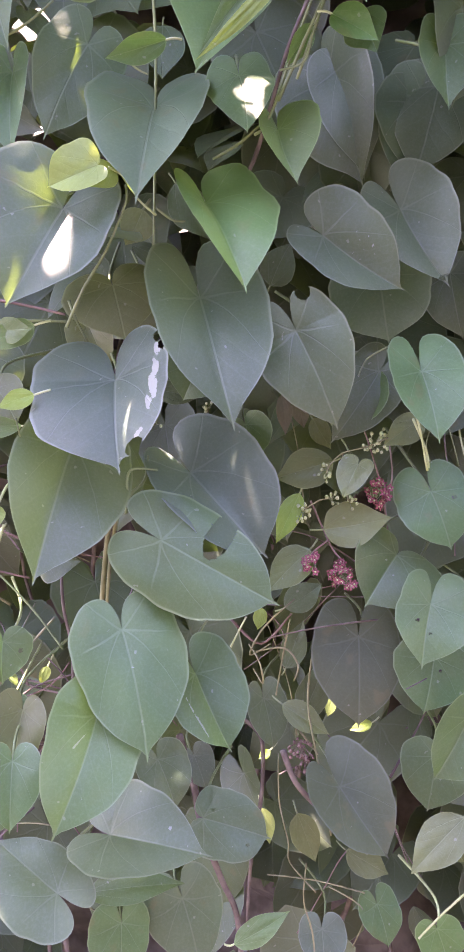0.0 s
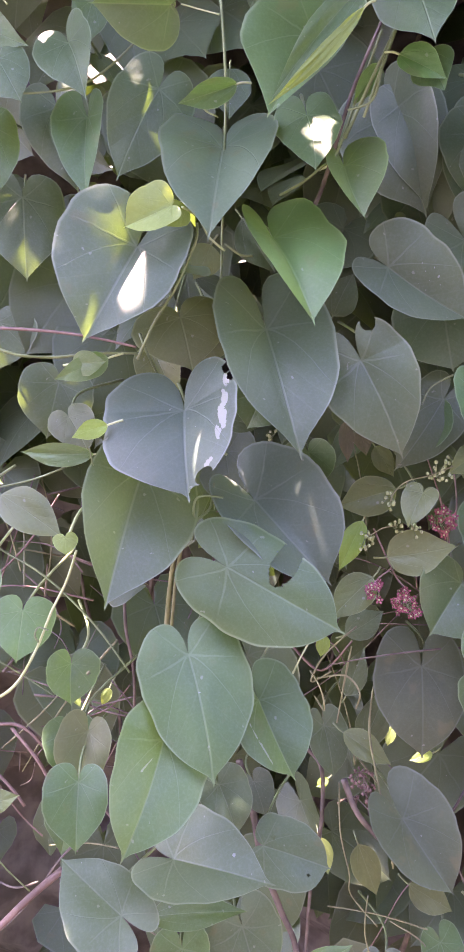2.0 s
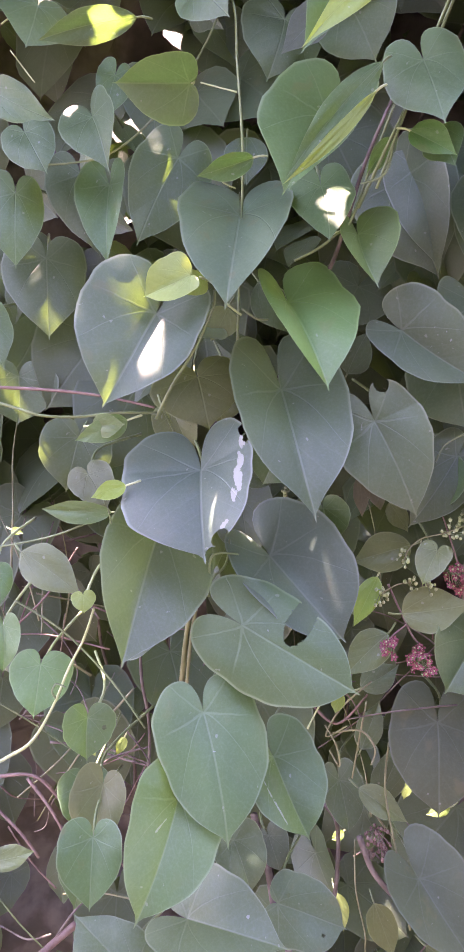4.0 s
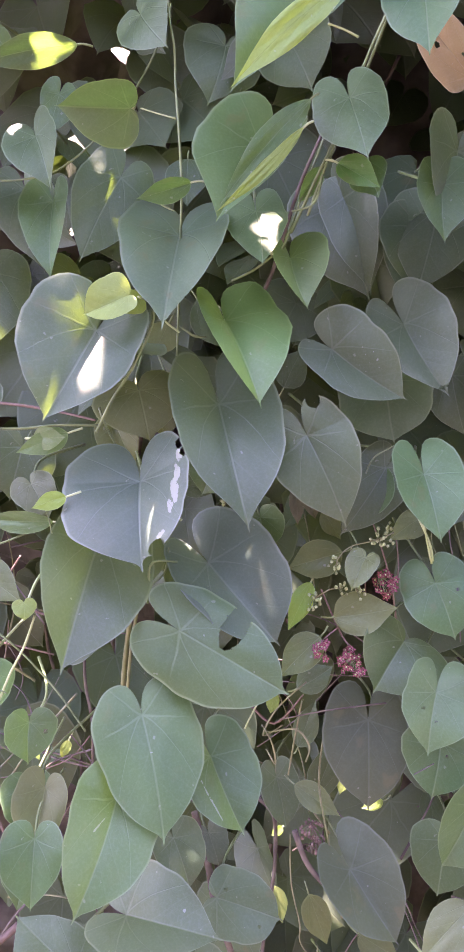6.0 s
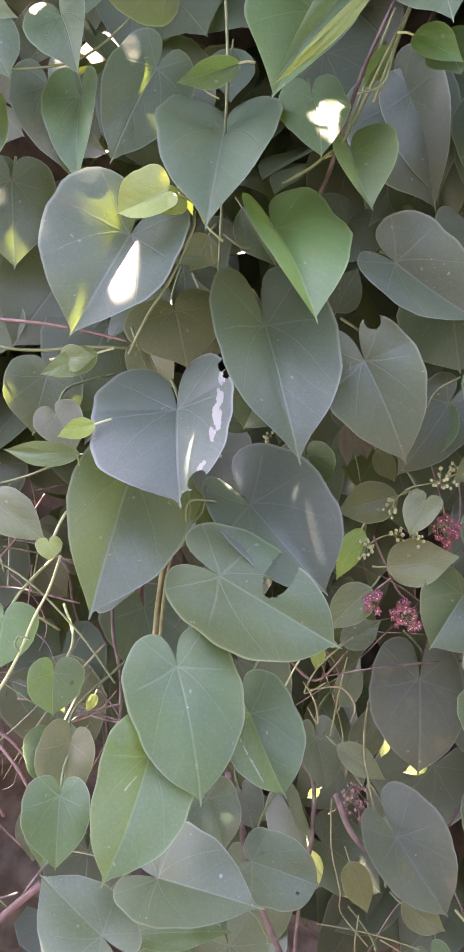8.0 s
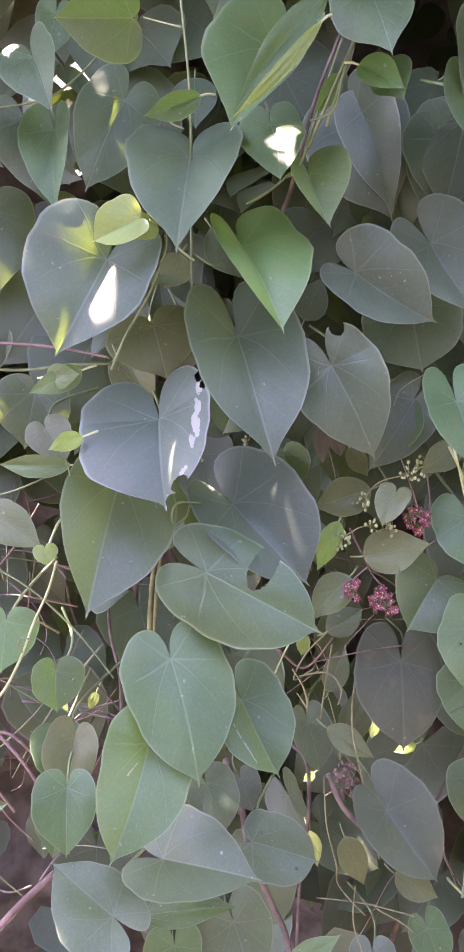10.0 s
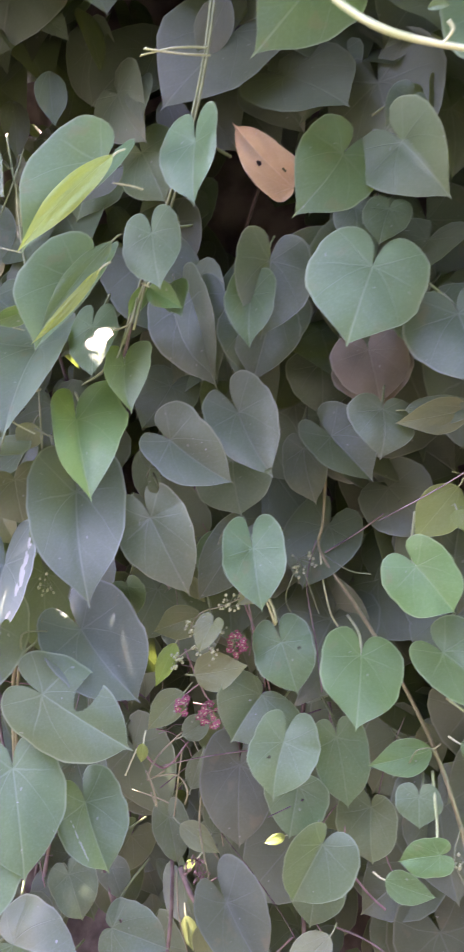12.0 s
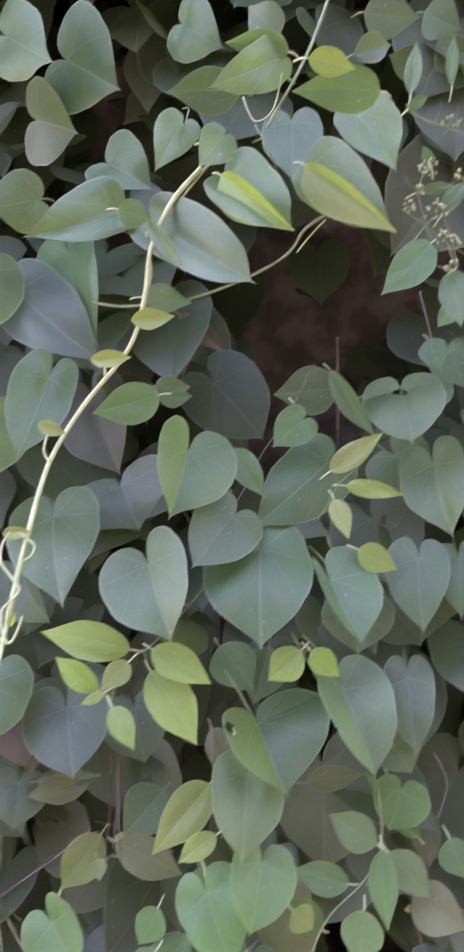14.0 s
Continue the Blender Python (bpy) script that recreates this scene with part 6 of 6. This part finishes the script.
stem(vine_n, [(0.611, 0.420, 1.610), (0.604, 0.405, 1.557), (0.584, 0.405, 1.529), (0.549, 0.410, 1.501), (0.528, 0.410, 1.470)], 0.0009, 0.0008, GREEN_STEM, "stem")
stem(vine_n, [(0.603, 0.405, 1.560), (0.613, 0.400, 1.548)], 0.0007, 0.0007, GREEN_STEM, "stem")
stem(vine_n, [(0.717, 0.260, 2.118), (0.690, 0.260, 2.096), (0.662, 0.255, 2.066), (0.648, 0.250, 2.047)], 0.0008, 0.0008, GREEN_STEM, "stem")
stem(vine_n, [(0.676, 0.260, 2.199), (0.703, 0.260, 2.182), (0.740, 0.260, 2.167)], 0.0006, 0.0006, GREEN_STEM, "stem")
stem(vine_n, [(0.671, 0.255, 2.088), (0.687, 0.255, 2.059), (0.715, 0.255, 2.062)], 0.0006, 0.0006, GREEN_STEM, "stem")
stem(vine_n, [(0.691, 0.255, 2.064), (0.695, 0.255, 2.041)], 0.0006, 0.0006, GREEN_STEM, "stem")
stem(vine_n, [(0.699, 0.350, 2.067), (0.707, 0.360, 2.020), (0.709, 0.370, 1.972)], 0.0007, 0.0007, BARK, "stem")
stem(vine_n, [(0.626, 0.430, 1.495), (0.634, 0.430, 1.469), (0.635, 0.430, 1.438)], 0.0007, 0.0007, BARK, "stem")
stem(vine_n, [(0.639, 0.400, 1.849), (0.656, 0.400, 1.842), (0.672, 0.400, 1.865)], 0.0006, 0.0006, BARK, "stem")
stem(vine_n, [(0.669, 0.420, 1.626), (0.677, 0.420, 1.598), (0.663, 0.420, 1.567)], 0.0006, 0.0006, BARK, "stem")
stem(vine_n, [(0.462, 0.460, 1.657), (0.466, 0.460, 1.620), (0.460, 0.460, 1.561)], 0.0006, 0.0006, BARK, "stem")
stem(vine_n, [(0.360, 0.500, 1.643), (0.356, 0.500, 1.595), (0.349, 0.500, 1.552)], 0.0006, 0.0006, BARK, "stem")
stem(vine_b, [(0.197, 0.600, 1.498), (0.186, 0.590, 1.456), (0.193, 0.580, 1.397), (0.197, 0.580, 1.347)], 0.0007, 0.0007, BARK, "stem")
stem(vine_b, [(0.178, 0.580, 1.477), (0.165, 0.570, 1.449), (0.170, 0.570, 1.430)], 0.0006, 0.0006, GREEN_STEM, "stem")
stem(vine_d, [(0.055, 0.570, 1.311), (0.028, 0.570, 1.285), (0.016, 0.570, 1.260), (0.034, 0.570, 1.270)], 0.0008, 0.0008, OLIVE_STEM, "stem")
stem(vine_d, [(0.021, 0.570, 1.263), (0.046, 0.570, 1.266), (0.058, 0.565, 1.253), (0.055, 0.565, 1.238)], 0.0009, 0.0008, OLIVE_STEM, "stem")
stem(vine_d, [(0.072, 0.580, 1.252), (0.068, 0.570, 1.213), (0.077, 0.560, 1.162), (0.090, 0.560, 1.092)], 0.0009, 0.0009, OLIVE_STEM, "stem")
stem(vine_n, [(0.717, 0.260, 2.047), (0.700, 0.260, 2.061), (0.681, 0.255, 2.075), (0.667, 0.255, 2.089), (0.657, 0.255, 2.098)], 0.0007, 0.0005, GREEN_STEM, "stem")
stem(vine_n, [(0.677, 0.255, 2.078), (0.674, 0.255, 2.106), (0.679, 0.255, 2.126), (0.694, 0.255, 2.145)], 0.0006, 0.0004, GREEN_STEM, "stem")
stem(vine_n, [(0.698, 0.260, 2.040), (0.699, 0.260, 2.069), (0.692, 0.255, 2.100), (0.711, 0.250, 2.123)], 0.0006, 0.0004, GREEN_STEM, "stem")
stem(vine_n, [(0.676, 0.255, 2.114), (0.667, 0.252, 2.117), (0.663, 0.250, 2.126)], 0.0005, 0.0003, GREEN_STEM, "stem")
stem(vine_n, [(0.694, 0.255, 2.096), (0.685, 0.252, 2.107), (0.679, 0.250, 2.112)], 0.0005, 0.0003, GREEN_STEM, "stem")
stem(vine_n, [(0.676, 0.255, 2.200), (0.688, 0.255, 2.184), (0.708, 0.255, 2.173), (0.733, 0.260, 2.167)], 0.0006, 0.0004, GREEN_STEM, "stem")
stem(vine_n, [(0.697, 0.255, 2.178), (0.703, 0.252, 2.187), (0.706, 0.250, 2.199)], 0.0005, 0.0003, GREEN_STEM, "stem")
stem(vine_n, [(0.708, 0.255, 2.173), (0.714, 0.252, 2.180), (0.718, 0.250, 2.180)], 0.0005, 0.0003, GREEN_STEM, "stem")
stem(vine_n, [(0.689, 0.255, 2.075), (0.691, 0.255, 2.065), (0.696, 0.255, 2.052), (0.696, 0.250, 2.039)], 0.0006, 0.0004, GREEN_STEM, "stem")
cluster(vine_o, "flower", (0.117, 0.535, 1.411), 0.0117, 26, 1)
cluster(vine_o, "flower", (0.064, 0.530, 1.354), 0.0088, 18, 2)
cluster(vine_o, "flower", (0.091, 0.530, 1.343), 0.0133, 30, 3)
cluster(vine_o, "bud", (0.114, 0.530, 1.451), 0.0096, 14, 4)
cluster(vine_o, "bud", (0.076, 0.530, 1.428), 0.0077, 10, 5)
cluster(vine_o, "bud", (0.057, 0.540, 1.394), 0.0089, 14, 6)
cluster(vine_o, "bud", (0.081, 0.530, 1.407), 0.0068, 8, 7)
cluster(vine_o, "bud", (0.094, 0.530, 1.403), 0.0068, 8, 8)
cluster(vine_o, "bud", (0.106, 0.530, 1.425), 0.0048, 5, 9)
cluster(vine_o, "bud", (-0.018, 0.550, 1.479), 0.0059, 7, 10)
cluster(vine_o, "bud", (0.105, 0.530, 1.449), 0.0048, 5, 11)
cluster(vine_o, "dry", (0.062, 0.570, 1.169), 0.0143, 26, 12)
cluster(vine_o, "dry", (0.068, 0.570, 1.152), 0.0111, 14, 13)
cluster(vine_o, "bud", (0.184, 0.580, 1.477), 0.0158, 18, 14)
cluster(vine_o, "bud", (-0.064, 0.530, 1.473), 0.0117, 12, 15)
cluster(vine_o, "bud", (0.124, 0.550, 1.454), 0.0082, 8, 16)
cluster(vine_n, "bud", (0.717, 0.260, 2.181), 0.0097, 14, 17)
cluster(vine_n, "bud", (0.691, 0.260, 2.140), 0.0096, 14, 18)
cluster(vine_n, "bud", (0.685, 0.255, 2.093), 0.0114, 18, 19)
cluster(vine_n, "bud", (0.687, 0.255, 2.070), 0.0072, 10, 20)
cluster(vine_n, "bud", (0.628, 0.430, 1.490), 0.0045, 6, 21)
cluster(vine_b, "bud", (0.312, 0.500, 1.225), 0.0089, 10, 22)
cluster(vine_l, "bud", (0.332, 0.550, 1.530), 0.0060, 6, 23)
cluster(vine_n, "bud", (0.682, 0.250, 2.135), 0.0073, 12, 26)
cluster(vine_n, "bud", (0.661, 0.250, 2.097), 0.0062, 9, 27)
cluster(vine_n, "bud", (0.673, 0.250, 2.111), 0.0062, 9, 28)
cluster(vine_n, "bud", (0.696, 0.250, 2.063), 0.0061, 9, 29)
cluster(vine_n, "bud", (0.711, 0.250, 2.123), 0.0063, 9, 30)
cluster(vine_n, "bud", (0.690, 0.250, 2.039), 0.0061, 9, 31)


# ---- inner foliage ----
LOW_OVAL = [(0.0, 0.0), (0.7, 0.15), (1.0, 0.42), (0.72, 0.70), (0.0, 1.0)]
LOW_HEART = [(0.0, 0.0), (0.30, -0.32), (0.78, -0.28), (1.0, 0.06), (0.82, 0.40), (0.35, 0.74), (0.0, 1.0)]


ACROSS = SUN.cross(Vector((0, 1, 0))).normalized()
ALONG = ACROSS.cross(SUN)


def on_sun(p):
    """Where a place lies, seen from the sun."""
    return (p.dot(ACROSS), p.dot(ALONG))


def inside(points, ring):
    """Which of the points lie within the ring, both flat."""
    a, b = ring, np.roll(ring, -1, axis=0)
    px, py = points[:, :1], points[:, 1:]
    rise = np.where(np.abs(b[:, 1] - a[:, 1]) < 1e-9, 1e-9, b[:, 1] - a[:, 1])
    cut = (a[:, 1] > py) != (b[:, 1] > py)
    return (cut & (px < (b[:, 0] - a[:, 0]) * (py - a[:, 1]) / rise + a[:, 0])).sum(1) % 2 == 1


def foliage(name, label, count, seed, spot, size, material, gaps=(), fine=False, tilt=(-10, 50), close=0, shut=()):
    """Many leaves in one mesh, each turned its own way. Gaps let the sun through to the places in them; small leaves close in round each."""
    rnd = random.Random(seed)
    verts, faces, uvs, edge = [], [], [], []
    rings = []
    for g in gaps:
        ring = np.array([on_sun(Vector(p)) for p in g])
        mids = 0.5 * (ring + np.roll(ring, -1, axis=0))
        rings.append((ring, np.vstack([ring, mids, ring.mean(0, keepdims=True)])))
    centres = np.array([r[0].mean(0) for r in rings]) if rings else None
    around = [i for i in range(len(rings)) for _ in range(close if i >= 8 else 6 * close)]
    around += [-1 - i for i in range(len(shut)) for _ in range(40)]
    made = 0
    while made < count or around:
        small = made >= count
        if small:
            k = around.pop()
            o = Vector(gaps[k][rnd.randrange(6)] if k >= 0 else shut[-1 - k])
            p = o + SUN * (rnd.uniform(2.08, 2.3) - o.z) / SUN.z + Vector((rnd.gauss(0, 1), rnd.gauss(0, 0.6), 0)) * (0.04 if k >= 0 else 0.012)
        else:
            p = spot(rnd)
        if p is None:
            continue
        oval_one = rnd.random() < 0.3
        length = rnd.uniform(*size) * (0.7 if oval_one else 1.0) * (rnd.uniform(0.12, 0.42) if small else 1.0)
        width = length * (rnd.uniform(0.22, 0.30) if oval_one else rnd.uniform(0.48, 0.62))
        axis = Vector((rnd.uniform(-0.7, 0.7), rnd.uniform(-0.7, 0.2), rnd.uniform(-1.2, -0.3)))
        if small:
            axis.z *= 0.3
        m = facing(p, p + axis, (rnd.uniform(-40, 40), rnd.uniform(55, 85) if small else rnd.uniform(*tilt)))
        if fine:
            line = (oval_outline(rnd) if oval_one else heart_outline(rnd.uniform(0.25, 0.45), rnd))
            line = line[:-1:2] + line[-1:]
        else:
            line = LOW_OVAL if oval_one else LOW_HEART
        folds = (rnd.uniform(2, 25), rnd.uniform(2, 25))
        v, u, e, f = blade(line, length, (width, width), folds, rnd, rnd.uniform(0.0, 0.1), 2 if fine else 1, 0.2)
        v = [m @ Vector(q) for q in v]
        if rings:
            here = np.array([on_sun(q) for q in v])
            near = np.flatnonzero(np.hypot(*(centres - here.mean(0)).T) < length + 0.06)
            half = len(here) // 2
            rim = np.vstack([here[:half][(2 if fine else 1)::(3 if fine else 2)], here[half:][(2 if fine else 1)::(3 if fine else 2)][::-1]])
            if any(inside(rings[k][1], rim).any() or inside(here, rings[k][0]).any() for k in near):
                continue
        made += 0 if small else 1
        start = len(verts)
        verts += v
        uvs += u
        edge += e
        faces += [tuple(i + start for i in q) for q in f]
    me = mesh_of(name, verts, faces, material, uvs, edge)
    tidy(me)
    return tagged(new(name, me), label, "foliage", kind="stuff")


def inner_spot(rnd):
    x, z = rnd.uniform(-0.75, 1.25), rnd.uniform(0.85, 2.55)
    if z < 1.36 and -0.4 < x < 0.3 and rnd.random() < 0.5:
        return None
    if rnd.random() < 0.7 and x < -0.12 and z < 1.42 or rnd.random() < 0.2 and (-0.02 < x < 0.16 and 1.08 < z < 1.30):
        return None
    if abs(x - 0.62) < 0.10 and abs(z - 2.10) < 0.12:
        return None
    if abs(x - 0.155) < 0.08 and abs(z - 1.87) < 0.08:
        return None
    # the low part is hollow: its leaves stand further in
    low = min(1.0, max(0.0, (1.46 - z) / 0.12))
    return Vector((x, front(x, z) + 0.09 + 0.09 * low + (0.36 - 0.08 * low) * rnd.random() ** 1.1, z))


def outer_spot(rnd):
    x, z = rnd.uniform(-2.5, 2.9), rnd.uniform(0.0, 3.0)
    if -0.7 < x < 1.2 and 0.9 < z < 2.5:
        return None
    return Vector((x, front(x, z) - 0.02 + 0.5 * rnd.random(), z))


# leaves out of view overhead, added only to block the sun
def sun_blocker_spot(rnd):
    x = rnd.uniform(-1.45, 1.0)
    y = rnd.uniform(0.40 if x < -0.2 else 0.10, 0.84)
    return Vector((x, y, 2.52 + 0.45 * rnd.random() + 0.10 * math.sin(3 * x)))


# lower leaves out of view, added to trim the patches of sun
def sun_shaper_spot(rnd):
    x = rnd.uniform(-0.95, -0.10)
    return Vector((x, rnd.uniform(0.38, 0.72), rnd.uniform(2.06, 2.24) + 0.25 * max(0.0, -0.35 - x)))


def patch(x, y, z, wide, high, slope=0.3, lean=0.0):
    """A gap for a patch of sun of that width and height round a place on the leaf wall."""
    ring = ((-0.5, -0.2), (-0.2, -0.5), (0.3, -0.45), (0.5, 0.1), (0.25, 0.5), (-0.3, 0.42))
    return [(x + wide * c + lean * h, y + slope * high * h, z + high * h) for c, h in ring]


# gaps in the unseen leaves overhead through which the sun reaches a few leaves
SUNNY = [
    patch(-0.1120, 0.4535, 1.586, 0.015, 0.030, 0.6, 0.004),
    patch(-0.1440, 0.4447, 1.568, 0.015, 0.034, 0.15),
    patch(-0.1236, 0.4650, 1.613, 0.012, 0.006, 0.5),
    patch(0.0165, 0.4870, 1.694, 0.015, 0.030, 0.6, 0.006),
    patch(-0.1215, 0.5530, 1.752, 0.012, 0.010, 0.7),
    patch(-0.1410, 0.4670, 1.809, 0.030, 0.010, 0.2, 0.010),
    patch(-0.1470, 0.4560, 1.818, 0.014, 0.008, 0.2),
    patch(-0.1940, 0.5350, 1.789, 0.008, 0.014, 0.4),
]
# small young leaves deep inside that catch the sun
for x, y, z in ((-0.187, 0.637, 1.210), (-0.211, 0.617, 1.215), (-0.282, 0.617, 1.431), (0.105, 0.677, 1.155), (0.137, 0.677, 1.134), (0.035, 0.677, 1.101), (0.036, 0.655, 1.034)):
    SUNNY.append(patch(x, y, z, 0.010, 0.020))
# places between the gaps that small added leaves overhead keep in the shade
SHADY = [(-0.0835, 0.466, 1.661), (-0.072, 0.458, 1.643), (-0.060, 0.454, 1.627), (-0.046, 0.527, 1.708), (-0.0068, 0.502, 1.7085), (0.0046, 0.530, 1.451), (0.0086, 0.521, 1.431), (0.0145, 0.516, 1.412), (-0.071, 0.442, 1.457), (-0.109, 0.462, 1.333), (-0.108, 0.470, 1.341), (-0.059, 0.470, 1.181), (-0.053, 0.465, 1.154), (-0.113, 0.480, 1.125), (-0.069, 0.445, 1.479), (-0.069, 0.442, 1.469), (-0.108, 0.465, 1.140)]
rnd = random.Random(5)
for k in range(34):
    x, z = (rnd.uniform(-0.55, -0.17), rnd.uniform(1.05, 1.5)) if k % 2 else (rnd.uniform(-0.5, -0.12), rnd.uniform(1.76, 2.05))
    y = rnd.uniform(0.50, 0.62)
    gap = patch(x, y, z, rnd.uniform(0.006, 0.014), rnd.uniform(0.012, 0.035))
    if all(math.dist(on_sun(Vector((x, y, z))), on_sun(Vector(p))) > 0.035 for p in SHADY):
        SUNNY.append(gap)
foliage("inner_foliage", "dense shaded inner leaves of the thicket", 2600, 11, inner_spot, (0.06, 0.11), FILL, SUNNY, True)
foliage("outer_foliage", "leaves of the thicket further along", 2600, 12, outer_spot, (0.07, 0.12), FILL, SUNNY)
foliage("crown_foliage", "unseen leaves added overhead to keep the sun off the leaf wall", 4300, 13, sun_blocker_spot, (0.11, 0.17), FILL, SUNNY, tilt=(0, 75))
foliage("bough_foliage", "unseen leaves added low over the vines to shape the sun patches", 460, 14, sun_shaper_spot, (0.08, 0.13), FILL, SUNNY, tilt=(20, 80), close=60, shut=SHADY)


# ---- twigs in the thicket ----
def tangle(name, label, count, seed, box):
    """Thin bare twigs that cross inside the thicket."""
    rnd = random.Random(seed)
    ob = plant(name, label, "shrub", (0.5 * (box[0] + box[1]), 0.72, 0.0), "shrubs in the thicket")
    for _ in range(count):
        x, z = rnd.uniform(box[0], box[1]), rnd.uniform(box[2], box[3])
        y = front(x, z) + rnd.uniform(0.05, 0.22)
        way = Vector((rnd.uniform(-1, 1), rnd.uniform(-0.15, 0.25), rnd.uniform(-0.6, 1.0))).normalized() * rnd.uniform(0.05, 0.12)
        pts = [Vector((x, y, z))]
        for k in range(3):
            way = way + Vector((rnd.gauss(0, 0.02), rnd.gauss(0, 0.012), rnd.gauss(0, 0.02)))
            pts.append(pts[-1] + way * 0.5)
        stem(ob, pts, rnd.uniform(0.0006, 0.0014), 0.0005, rnd.choice((REDDISH, BARK, BARK, OLIVE_STEM)), "twig")


tangle("bare_shrub", "leafless reddish brown twigs tangled in the shade", 46, 21, (-0.36, -0.14, 1.02, 1.42))
tangle("bare_shrub", "thin dry twigs low among the shaded leaves", 26, 22, (0.0, 0.26, 1.02, 1.34))
